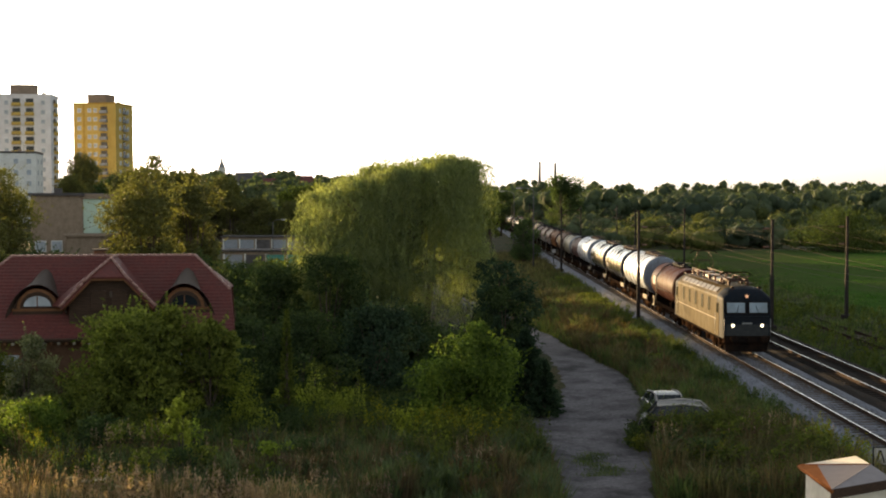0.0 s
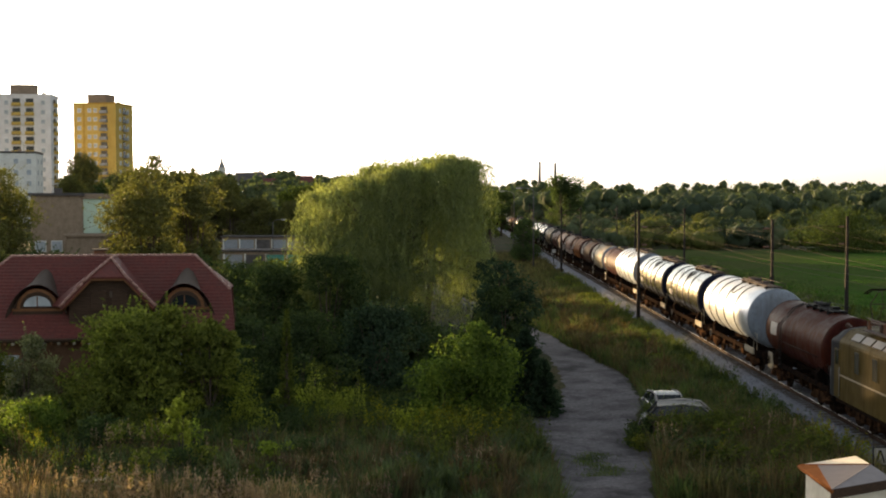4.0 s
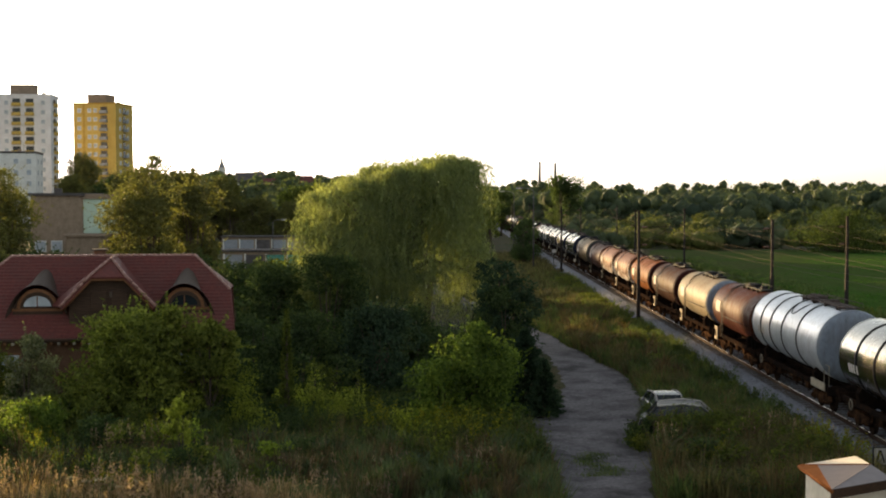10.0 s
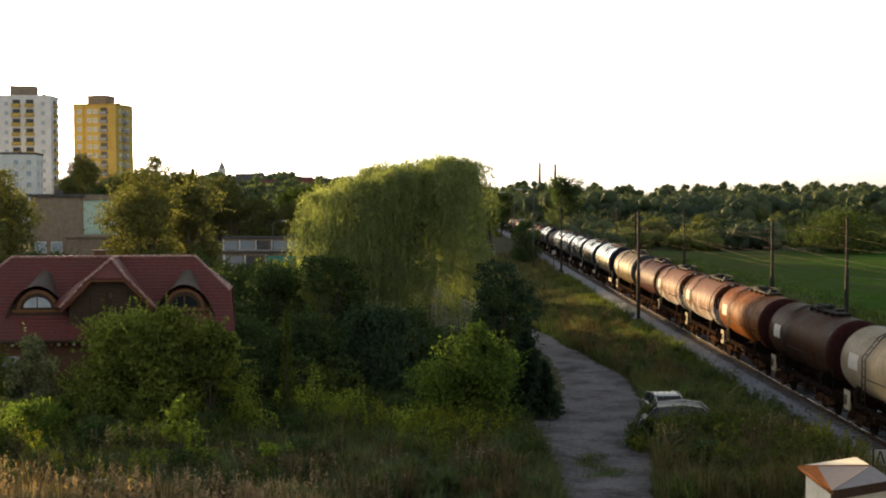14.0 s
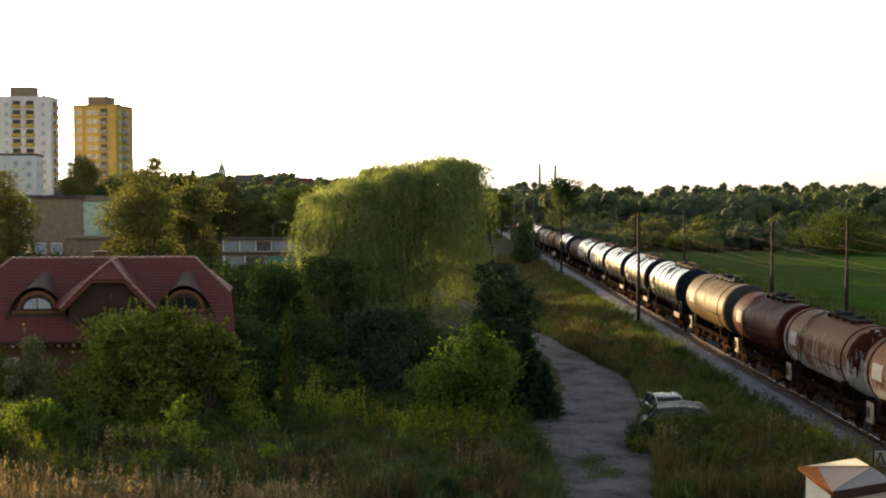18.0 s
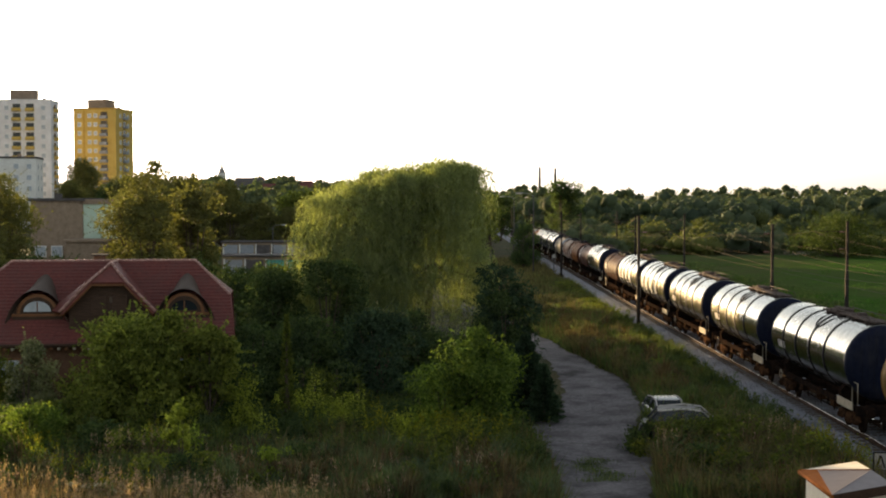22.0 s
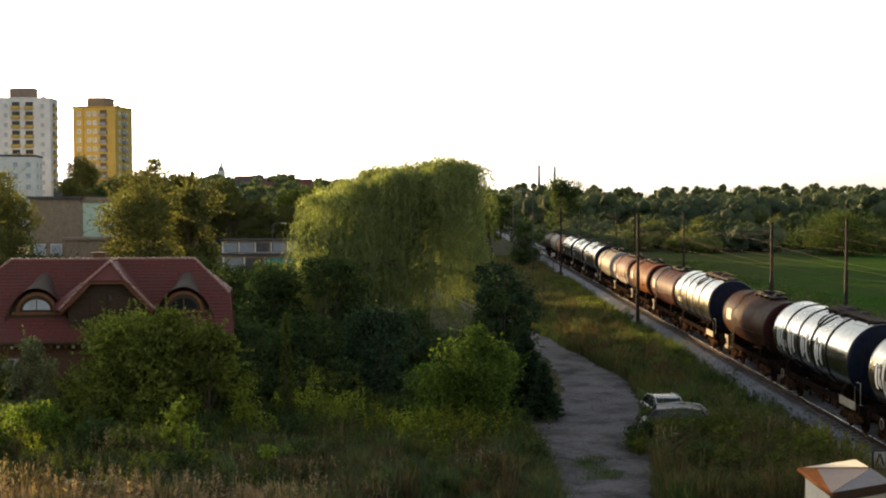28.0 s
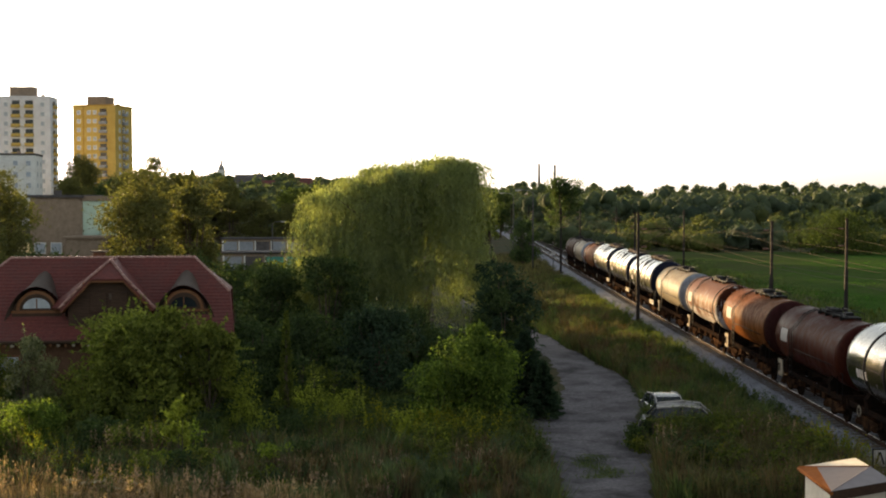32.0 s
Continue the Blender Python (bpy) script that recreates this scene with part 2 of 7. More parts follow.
M["glass"] = glass("dark_glass")
M["side_pane"] = glass("side_pane_glass", (0.035, 0.034, 0.028), 0.2, 0.3)
# pale blue base: the sky's reflection is put into the glass colour
M["screen"] = glass("windscreen_glass", (0.13, 0.17, 0.21), 0.12, 0.5)
M["headlight"] = glow("headlight_glow", (1.0, 0.82, 0.55), 1.6)
M["marker"] = glow("roof_lamp_glow", (1.0, 0.5, 0.26), 0.15)
M["tile_red"] = surface("red_roof_tile", (0.095, 0.026, 0.023), (0.16, 0.05, 0.042), 7.0, 0.6, bumps=0.3, dirt=(0.09, 0.045, 0.04), dirt_scale=0.8)
M["tile_ridge"] = surface("ridge_tile", (0.24, 0.12, 0.1), (0.4, 0.24, 0.2), 7.0, 0.4)
M["dormer_skin"] = surface("brown_dormer_cladding", (0.05, 0.036, 0.028), (0.095, 0.07, 0.055), 5.0, 0.65)
M["timber"] = surface("brown_timber", (0.1, 0.045, 0.02), (0.2, 0.09, 0.04), 6.0, 0.6, stretch=(0.4, 3, 3))
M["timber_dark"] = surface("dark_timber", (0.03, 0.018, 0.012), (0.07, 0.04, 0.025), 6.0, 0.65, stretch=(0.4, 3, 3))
M["brick_wall"] = surface("brown_render", (0.1, 0.055, 0.035), (0.15, 0.085, 0.055), 4.0, 0.85)
M["wall_grey"] = surface("grey_panel_wall", (0.6, 0.6, 0.62), (0.73, 0.73, 0.75), 0.8, 0.85, dirt=(0.4, 0.39, 0.39), dirt_scale=0.12)
M["wall_yellow"] = surface("yellow_wall", (0.43, 0.31, 0.085), (0.53, 0.39, 0.12), 0.8, 0.85, dirt=(0.4, 0.26, 0.07), dirt_scale=0.12)
M["wall_ochre"] = surface("ochre_wall", (0.33, 0.2, 0.05), (0.42, 0.27, 0.07), 0.8, 0.85)
M["wall_white"] = surface("white_render", (0.62, 0.62, 0.6), (0.76, 0.76, 0.73), 2.0, 0.85, dirt=(0.5, 0.48, 0.44))
M["wall_brown"] = surface("brown_concrete", (0.2, 0.15, 0.11), (0.31, 0.24, 0.18), 1.5, 0.9)
M["roof_dark"] = surface("bitumen_roof", (0.06, 0.055, 0.055), (0.12, 0.11, 0.11), 1.0, 0.85)
M["garage_door"] = surface("pale_garage_door", (0.2, 0.22, 0.25), (0.3, 0.32, 0.35), 2.0, 0.6)
M["garage_teal"] = surface("teal_garage_door", (0.06, 0.24, 0.2), (0.1, 0.3, 0.25), 2.0, 0.6)
M["mint"] = surface("mint_wall", (0.42, 0.55, 0.45), (0.52, 0.63, 0.54), 1.0, 0.8)
M["pane"] = glass("house_pane", (0.3, 0.33, 0.36), 0.15)
M["pane_far"] = glass("far_pane", (0.27, 0.3, 0.34), 0.25)
M["copper"] = surface("brown_sheet_metal", (0.19, 0.062, 0.016), (0.27, 0.1, 0.03), 3.0, 0.85)
M["cap_grey"] = surface("grey_brown_sheet", (0.13, 0.105, 0.1), (0.2, 0.165, 0.16), 3.0, 0.5, 0.2)
M["cap_pale"] = surface("pale_grey_sheet", (0.22, 0.19, 0.19), (0.3, 0.265, 0.26), 3.0, 0.5, 0.2)
M["cream"] = surface("cream_render", (0.6, 0.55, 0.45), (0.72, 0.68, 0.58), 4.0, 0.85, dirt=(0.45, 0.4, 0.32))
M["car_grey"] = surface("grey_car_paint", (0.07, 0.075, 0.08), (0.1, 0.105, 0.11), 2.0, 0.2, 0.0, bumps=0)
M["car_dark"] = surface("dark_car_paint", (0.015, 0.017, 0.02), (0.024, 0.026, 0.03), 2.0, 0.45, 0.0, bumps=0, spec=0.2)
M["rubber"] = surface("rubber", (0.02, 0.02, 0.02), (0.04, 0.04, 0.04), 8.0, 0.85)
M["sign_black"] = surface("sign_black", (0.015, 0.015, 0.015), (0.03, 0.03, 0.03), 8.0, 0.5)
M["gravel"] = surface("gravel_road", (0.085, 0.079, 0.085), (0.22, 0.205, 0.212), 7.0, 0.95, bumps=0.8, dirt=(0.035, 0.033, 0.033), dirt_scale=0.5, dirt_amount=0.9)


def ground_mat():
    m, nt, b = base_mat("ground_turf", 0.95)
    b.inputs["Specular IOR Level"].default_value = 0.1
    v = coords(nt, 1.0)
    fine = noise_tex(nt, v, 2.2, 8.0, 0.7)
    broad = noise_tex(nt, v, 0.12, 4.0, 0.6)
    a = ramp(nt, fine, ((0.3, (0.018, 0.026, 0.009)), (0.7, (0.055, 0.06, 0.022))))
    c = ramp(nt, fine, ((0.3, (0.035, 0.03, 0.014)), (0.7, (0.1, 0.08, 0.036))))
    k = ramp(nt, broad, ((0.42, (0, 0, 0)), (0.62, (1, 1, 1))))
    nt.links.new(mixc(nt, k, a, c), b.inputs["Base Color"])
    bump(nt, b, fine, 0.8, 0.15)
    return m


M["ground"] = ground_mat()


def field_mat():
    m, nt, b = base_mat("field_grass", 0.95)
    b.inputs["Specular IOR Level"].default_value = 0.0
    fine = noise_tex(nt, coords(nt, (0.9, 0.25, 1.0)), 1.6, 8.0, 0.7)
    broad = noise_tex(nt, coords(nt, (0.03, 0.012, 1.0)), 1.0, 4.0)
    a = ramp(nt, fine, ((0.25, (0.022, 0.056, 0.011)), (0.75, (0.058, 0.125, 0.024))))
    nt.links.new(mixc(nt, ramp(nt, broad, ((0.38, (0, 0, 0)), (0.6, (0.85,) * 3))), a, (0.075, 0.082, 0.035)), b.inputs["Base Color"])
    bump(nt, b, fine, 0.8, 0.12)
    return m


M["field"] = field_mat()


# ---- mesh helpers ----
class Mesh:
    """Collects vertices and faces of one part."""

    def __init__(self):
        self.v, self.f, self.s = [], [], []

    def add(self, vs, fs, smooth=False):
        n = len(self.v)
        self.v += [tuple(p) for p in vs]
        self.f += [tuple(n + i for i in f) for f in fs]
        self.s += [smooth] * len(fs)
        return self

    def box(self, c, size, bevel=0.0, m=None):
        """A box with chamfered edges."""
        h = [s / 2 for s in size]
        b = min(bevel, min(h) * 0.49)
        if b <= 0:
            vs = [(x * h[0], y * h[1], z * h[2]) for x in (-1, 1) for y in (-1, 1) for z in (-1, 1)]
            fs = [(0, 1, 3, 2), (4, 6, 7, 5), (0, 4, 5, 1), (2, 3, 7, 6), (0, 2, 6, 4), (1, 5, 7, 3)]
        else:
            vs, at = [], {}
            for x in (-1, 1):
                for y in (-1, 1):
                    for z in (-1, 1):
                        for a in range(3):
                            p = [x * (h[0] - b), y * (h[1] - b), z * (h[2] - b)]
                            p[a] = (x, y, z)[a] * h[a]
                            at[(x, y, z, a)] = len(vs)
                            vs.append(tuple(p))
            fs = []
            for a in range(3):
                u, w = (a + 1) % 3, (a + 2) % 3
                for sa in (-1, 1):
                    ring = []
                    for su, sw in ((-1, -1), (1, -1), (1, 1), (-1, 1)):
                        k = [0, 0, 0]
                        k[a], k[u], k[w] = sa, su, sw
                        ring.append(at[(*k, a)])
                    fs.append(tuple(ring if sa > 0 else ring[::-1]))
                for su in (-1, 1):
                    for sw in (-1, 1):
                        k0, k1 = [0, 0, 0], [0, 0, 0]
                        k0[a], k1[a] = -1, 1
                        k0[u] = k1[u] = su
                        k0[w] = k1[w] = sw
                        q = [at[(*k0, u)], at[(*k1, u)], at[(*k1, w)], at[(*k0, w)]]
                        fs.append(tuple(q if su * sw < 0 else q[::-1]))
            for x in (-1, 1):
                for y in (-1, 1):
                    for z in (-1, 1):
                        q = [at[(x, y, z, a)] for a in range(3)]
                        fs.append(tuple(q if x * y * z > 0 else q[::-1]))
        t = Matrix.Translation(c) @ (m or Matrix())
        return self.add([t @ Vector(p) for p in vs], fs)

    def tube(self, pts, radii, seg=8, cap=True):
        """A tapered tube along points."""
        pts = [Vector(p) for p in pts]
        if isinstance(radii, (int, float)):
            radii = [radii] * len(pts)
        vs, fs = [], []
        for i, p in enumerate(pts):
            d = (pts[min(i + 1, len(pts) - 1)] - pts[max(i - 1, 0)]).normalized()
            a = d.cross(Vector((0, 0, 1)) if abs(d.z) < 0.9 else Vector((1, 0, 0))).normalized()
            c = d.cross(a)
            for j in range(seg):
                w = 2 * math.pi * j / seg
                vs.append(p + (a * math.cos(w) + c * math.sin(w)) * radii[i])
        for i in range(len(pts) - 1):
            for j in range(seg):
                k = (j + 1) % seg
                fs.append((i * seg + j, i * seg + k, (i + 1) * seg + k, (i + 1) * seg + j))
        self.add(vs, fs, True)
        if cap:
            n = len(self.v) - len(vs)
            self.f += [tuple(n + j for j in range(seg))[::-1], tuple(n + (len(pts) - 1) * seg + j for j in range(seg))]
            self.s += [False, False]
        return self

    def lathe(self, prof, seg=28, axis="y", c=(0, 0, 0), a0=0.0, a1=360.0):
        """Turns (position along the axis, radius) about the axis."""
        vs, fs = [], []
        full = a1 - a0 >= 359.9
        n = seg if full else seg + 1
        for t, r in prof:
            for j in range(n):
                w = radians(a0 + (a1 - a0) * j / seg)
                x, z = r * math.cos(w), r * math.sin(w)
                p = (x, t, z) if axis == "y" else (t, x, z) if axis == "x" else (x, z, t)
                vs.append((p[0] + c[0], p[1] + c[1], p[2] + c[2]))
        for i in range(len(prof) - 1):
            for j in range(seg):
                k = (j + 1) % n
                fs.append((i * n + j, (i + 1) * n + j, (i + 1) * n + k, i * n + k))
        return self.add(vs, fs, True)

    def prism(self, outline, y0, y1, axis="y"):
        """Extrudes a closed outline of (a, b) along an axis."""
        n = len(outline)
        vs = []
        for y in (y0, y1):
            for a, b in outline:
                vs.append((a, y, b) if axis == "y" else (y, a, b) if axis == "x" else (a, b, y))
        fs = [tuple(range(n)), tuple(range(2 * n - 1, n - 1, -1))]
        fs += [(i, i + n, (i + 1) % n + n, (i + 1) % n) for i in range(n)]
        return self.add(vs, fs)

    def data(self, name, mat):
        me = bpy.data.meshes.new(name)
        me.from_pydata(self.v, [], self.f)
        me.polygons.foreach_set("use_smooth", self.s)
        me.materials.append(mat)
        me.update()
        return me


def part(name, mesh, mat=None, parent=None, label="", m=None):
    """Links one mesh as an object under a thing or a part."""
    ob = new(name, mesh.data(name, mat) if isinstance(mesh, Mesh) else mesh)
    if parent is not None:
        ob.parent = parent
    if m is not None:
        ob.matrix_basis = m
    if label:
        tagged(ob, label)
    return ob


def piece(name, data, parent, m):
    ob = new(name, data)
    ob.parent = parent
    ob.matrix_basis = m
    return ob


def thing(name, m, label, category, group="", kind=""):
    ob = new(name)
    ob.matrix_basis = m
    ob.empty_display_size = 0.3
    return tagged(ob, label, category, group, kind)


def poly_data(name, V, mat):
    """A mesh of separate polygons: V has shape (count, corners, 3)."""
    V = np.asarray(V, np.float32)
    n, k, _ = V.shape
    me = bpy.data.meshes.new(name)
    me.vertices.add(n * k)
    me.vertices.foreach_set("co", V.reshape(-1))
    me.loops.add(n * k)
    me.loops.foreach_set("vertex_index", np.arange(n * k, dtype=np.int32))
    me.polygons.add(n)
    me.polygons.foreach_set("loop_start", np.arange(0, n * k, k, dtype=np.int32))
    me.materials.append(mat)
    me.update(calc_edges=True)
    return me


def unit(a):
    return a / np.maximum(np.linalg.norm(a, axis=-1, keepdims=True), 1e-9)


def leaves(rng, c, axis, length, width):
    """Pointed leaves at places c along given axes."""
    n = len(c)
    d = unit(axis)
    s = unit(np.cross(d, unit(rng.normal(size=(n, 3)))))
    nrm = np.cross(d, s)
    ln = (length * rng.uniform(0.6, 1.3, n))[:, None]
    wd = (width * rng.uniform(0.6, 1.3, n))[:, None]
    fold = nrm * wd * 0.25
    return np.stack([c - d * ln / 2, c + s * wd / 2 + fold, c + d * ln / 2, c - s * wd / 2 + fold], 1)


def smooth(a, b, t):
    t = min(1.0, max(0.0, (t - a) / (b - a)))
    return t * t * (3 - 2 * t)


TRACK, TRACK_FAR, TRACK_OLD = 17.4, 21.5, 28.7


def ground_z(x, y):
    """Height of the ground."""
    z = -0.55 + 0.1 * math.sin(x * 0.31 + y * 0.17) + 0.06 * math.sin(x * 0.9 - y * 0.55)
    z += smooth(150, 600, y) * smooth(-5, -90, x) * 11.0 * smooth(0, 1, 1)
    z += smooth(300, 900, y) * 4.0
    d = min(abs(x - TRACK), abs(x - TRACK_FAR))
    if 15.0 < x < 24.0:
        return -0.75
    k = smooth(3.0, 6.5, d)
    return -0.75 * (1 - k) + z * k


# ---- ground ----
def sheet(name, xs, ys, fz, mat, label):
    me = Mesh()
    vs = [(x, y, fz(x, y)) for y in ys for x in xs]
    n = len(xs)
    fs = [(j * n + i, j * n + i + 1, (j + 1) * n + i + 1, (j + 1) * n + i) for j in range(len(ys) - 1) for i in range(n - 1)]
    me.add(vs, fs, True)
    return tagged(part(name, me, mat), label, "ground", kind="structure")


xs = sorted({*np.linspace(-2600, -120, 24), *np.linspace(-120, -30, 25), *np.linspace(-30, 40, 71), *np.linspace(40, 140, 21), *np.linspace(140, 2600, 24)})
ys = sorted({*np.linspace(-150, 20, 12), *np.linspace(20, 130, 90), *np.linspace(130, 400, 40), *np.linspace(400, 4200, 30)})
sheet("ground", [float(x) for x in xs], [float(y) for y in ys], ground_z, M["ground"], "uneven overgrown ground of grass and bare soil")
sheet("field", [float(x) for x in np.linspace(34, 330, 60)], [float(y) for y in np.linspace(60, 236, 50)],
      lambda x, y: ground_z(x, y) + 0.3 * smooth(34, 38, x) * smooth(60, 68, y) * smooth(236, 230, y) - 0.1, M["field"], "flat mown green meadow beside the railway")


ROAD = ((30, 3.1, 6.3), (36, 3.3, 6.6), (41, 3.5, 6.9), (45, 3.6, 7.6), (49, 3.5, 8.3), (52.5, 3.2, 8.6), (55.5, 2.9, 8.8), (58, 4.6, 9.2), (62, 5.3, 9.6),
        (67, 5.6, 9.7), (72, 5.7, 9.3), (80, 5.6, 8.4), (90, 4.8, 7.2), (102, 3.0, 5.2), (120, -0.5, 1.6), (150, -6.0, -4.0))


def road_strip():
    """The dirt road: a strip with ragged edges, a little above the turf."""
    rng = random.Random(4)
    me = Mesh()
    rows = []
    for (y0, a0, b0), (y1, a1, b1) in zip(ROAD, ROAD[1:]):
        k = max(2, int((y1 - y0) / 0.5))
        rows += [(y0 + (y1 - y0) * i / k, a0 + (a1 - a0) * i / k, b0 + (b1 - b0) * i / k) for i in range(k)]
    vs, fs = [], []
    n = 9
    for y, a, b in rows:
        a += rng.uniform(-0.18, 0.18)
        b += rng.uniform(-0.18, 0.18)
        for i in range(n):
            t = i / (n - 1)
            x = a + (b - a) * t
            rut = -0.035 * (math.exp(-((t - 0.28) / 0.09) ** 2) + math.exp(-((t - 0.72) / 0.09) ** 2))
            edge = -0.06 if i in (0, n - 1) else 0.04
            vs.append((x, y, ground_z(x, y) + edge + rut))
    for j in range(len(rows) - 1):
        for i in range(n - 1):
            fs.append((j * n + i, j * n + i + 1, (j + 1) * n + i + 1, (j + 1) * n + i))
    me.add(vs, fs, True)
    return tagged(part("dirt_road", me, M["gravel"]), "worn grey dirt road with wheel ruts", "road", kind="structure")


road_strip()


# ---- railway ----
def ballast_bed(name, prof, mat, label, seed):
    me = Mesh()
    ys = [20 + i * 1.0 for i in range(0, 420)]
    rng = random.Random(seed)
    n = len(prof)
    vs = [(x + (rng.uniform(-0.16, 0.16) if i in (0, n - 1) else 0), y, z + rng.uniform(-0.02, 0.02)) for y in ys for i, (x, z) in enumerate(prof)]
    fs = [(j * n + i, j * n + i + 1, (j + 1) * n + i + 1, (j + 1) * n + i) for j in range(len(ys) - 1) for i in range(n - 1)]
    me.add(vs, fs, True)
    return tagged(part(name, me, M[mat]), label, "ballast", kind="structure")


ballast_bed("ballast", ((14.6, -0.85), (15.4, -0.32), (15.9, -0.22), (18.8, -0.22), (19.45, -0.32), (19.9, -0.6)), "ballast", "grey crushed-stone railway ballast bed", 7)
ballast_bed("ballast", ((19.3, -0.6), (19.55, -0.34), (20.1, -0.225), (22.9, -0.225), (23.5, -0.34), (24.4, -0.85)), "ballast_dark", "dark soiled ballast bed of the second track", 8)


def stones():
    """Loose stones on the shoulder of the ballast."""
    rng = np.random.default_rng(9)
    n = 9000
    y = 36 + 90 * rng.uniform(0, 1, n) ** 1.4
    x = rng.uniform(14.7, 19.2, n)
    z = np.interp(x, (14.6, 15.4, 15.9, 18.8, 19.45), (-0.85, -0.32, -0.22, -0.22, -0.32))
    c = np.stack([x, y, z + 0.015], 1)
    r = rng.uniform(0.03, 0.07, n)[:, None]
    d = [unit(rng.normal(size=(n, 3)) * 0.35 + np.array(k)) * r for k in ((1, 0, 0), (-0.5, 0.87, 0), (-0.5, -0.87, 0), (0, 0, 1.1))]
    tri = [np.stack([c + d[a], c + d[b], c + d[3]], 1) for a, b in ((0, 1), (1, 2), (2, 0))]
    ob = part("ballast_stones", poly_data("ballast_stones", np.concatenate(tri), M["ballast"]))
    tagged(ob, "loose grey ballast stones", "stones", kind="stuff")


stones()
RAIL_OUT = ((-0.075, -0.172), (0.075, -0.172), (0.075, -0.155), (0.012, -0.135), (0.012, -0.045), (0.036, -0.035), (0.036, -0.006), (-0.036, -0.006),
            (-0.036, -0.035), (-0.012, -0.045), (-0.012, -0.135), (-0.075, -0.155))


def sleeper_mesh():
    return Mesh().prism(((-1.3, -0.36), (1.3, -0.36), (1.3, -0.19), (0.95, -0.175), (0.5, -0.175), (0.25, -0.215), (-0.25, -0.215), (-0.5, -0.175), (-0.95, -0.175), (-1.3, -0.19)), -0.13, 0.13)


def railway_track(x0, y0, y1, single, label, mat="sleeper"):
    t = thing("railway_track", pose(x0, 0, 0), label, "railway track")
    for s in (-1, 1):
        me = Mesh().prism([(a + s * 0.7535, b) for a, b in RAIL_OUT], y0, y1)
        r = part("rail", me, M["rail_side"], t)
        top = Mesh().prism([(s * 0.7535 - 0.033, -0.0058), (s * 0.7535 + 0.033, -0.0058), (s * 0.7535 + 0.028, 0.0), (s * 0.7535 - 0.028, 0.0)], y0, y1)
        part("running_surface", top, M["rail_top"], r, "polished bright running surface")
    me = sleeper_mesh().data("sleeper", M[mat])
    rng = random.Random(int(x0 * 10))
    for i in range(single):
        piece("sleeper", me, t, pose(rng.uniform(-0.02, 0.02), y0 + 14 + i * 0.62, 0, 0, 0, rng.uniform(-0.6, 0.6)))
    rest = Mesh()
    src = sleeper_mesh()
    for i in range(int((y1 - y0 - 14) / 0.62)):
        if i >= single:
            rest.add([(a, b + y0 + 14 + i * 0.62, c) for a, b, c in src.v], src.f)
    tagged(part("far_sleepers", rest, M[mat], t), kind="stuff")
    return t


railway_track(TRACK, 22, 430, 260, "railway track with worn steel rails on concrete sleepers")
railway_track(TRACK_FAR, 22, 430, 120, "second railway track with bright rails on dark tarred sleepers", "sleeper_dark")


def old_track():
    t = thing("siding_track", pose(TRACK_OLD, 0, -0.42), "rusty overgrown siding track sunk in grass", "railway track")
    for s in (-1, 1):
        part("rail", Mesh().prism([(a + s * 0.7535, b + 0.05) for a, b in RAIL_OUT], 40, 260), M["rail_side"], t)
    me = sleeper_mesh().data("sleeper", M["timber_dark"])
    for i in range(140):
        piece("sleeper", me, t, pose(0, 46 + i * 0.72, 0.03))


old_track()


def catenary_mast(x, y, h, side, arm=True, label="tall dark concrete catenary mast beside the railway"):
    g = ground_z(x, y)
    t = thing("catenary_mast", pose(x, y, g), label, "catenary mast", "catenary masts along the line")
    part("foundation", Mesh().box((0, 0, 0.1), (0.7, 0.7, 0.6), 0.04), M["mast"], t)
    me = Mesh()
    me.prism([(-0.13, -0.12), (0.13, -0.12), (0.13, 0.12), (-0.13, 0.12)], 0, h * 0.5, "z")
    me.prism([(-0.095, -0.09), (0.095, -0.09), (0.095, 0.09), (-0.095, 0.09)], h * 0.5, h, "z")
    part("pole", me, M["mast"], t)
    part("cap", Mesh().box((0, 0, h + 0.03), (0.24, 0.22, 0.06), 0.01), M["mast"], t)
    if arm:
        z0 = -g
        reach = 2.55 * side
        part("bracket", Mesh().tube(((0.15 * side, 0, z0 + 7.0), (reach, 0, z0 + 7.05)), 0.03, 6), M["mast"], t)
        part("stay", Mesh().tube(((0.15 * side, 0, z0 + 5.6), (reach, 0, z0 + 7.0)), 0.025, 6), M["mast"], t)
        part("steady_arm", Mesh().tube(((reach * 0.45, 0, z0 + 6.1), (reach, 0, z0 + 5.65)), 0.018, 6), M["mast"], t)
        for zz in (7.0, 5.6):
            ins = Mesh()
            ins.lathe([(0.2 * side + 0.05 * i * side, 0.04 if i % 2 else 0.085) for i in range(9)], 8, "x", (0.05 * side, 0, z0 + zz))
            part("insulator", ins, M["insul"], t)
    return t


SPANS = (29.0, 99.0, 169.0, 239.0, 309.0)
for y in SPANS[1:]:
    catenary_mast(14.85, y, 9.0, 1)
for y in (94.5, 165.0, 235.0, 305.0):
    catenary_mast(24.3, y, 8.4, -1)
for y in (100.6, 171.0, 241.0):
    catenary_mast(31.9, y, 8.3, -1, True, "dark catenary mast at the meadow's edge")


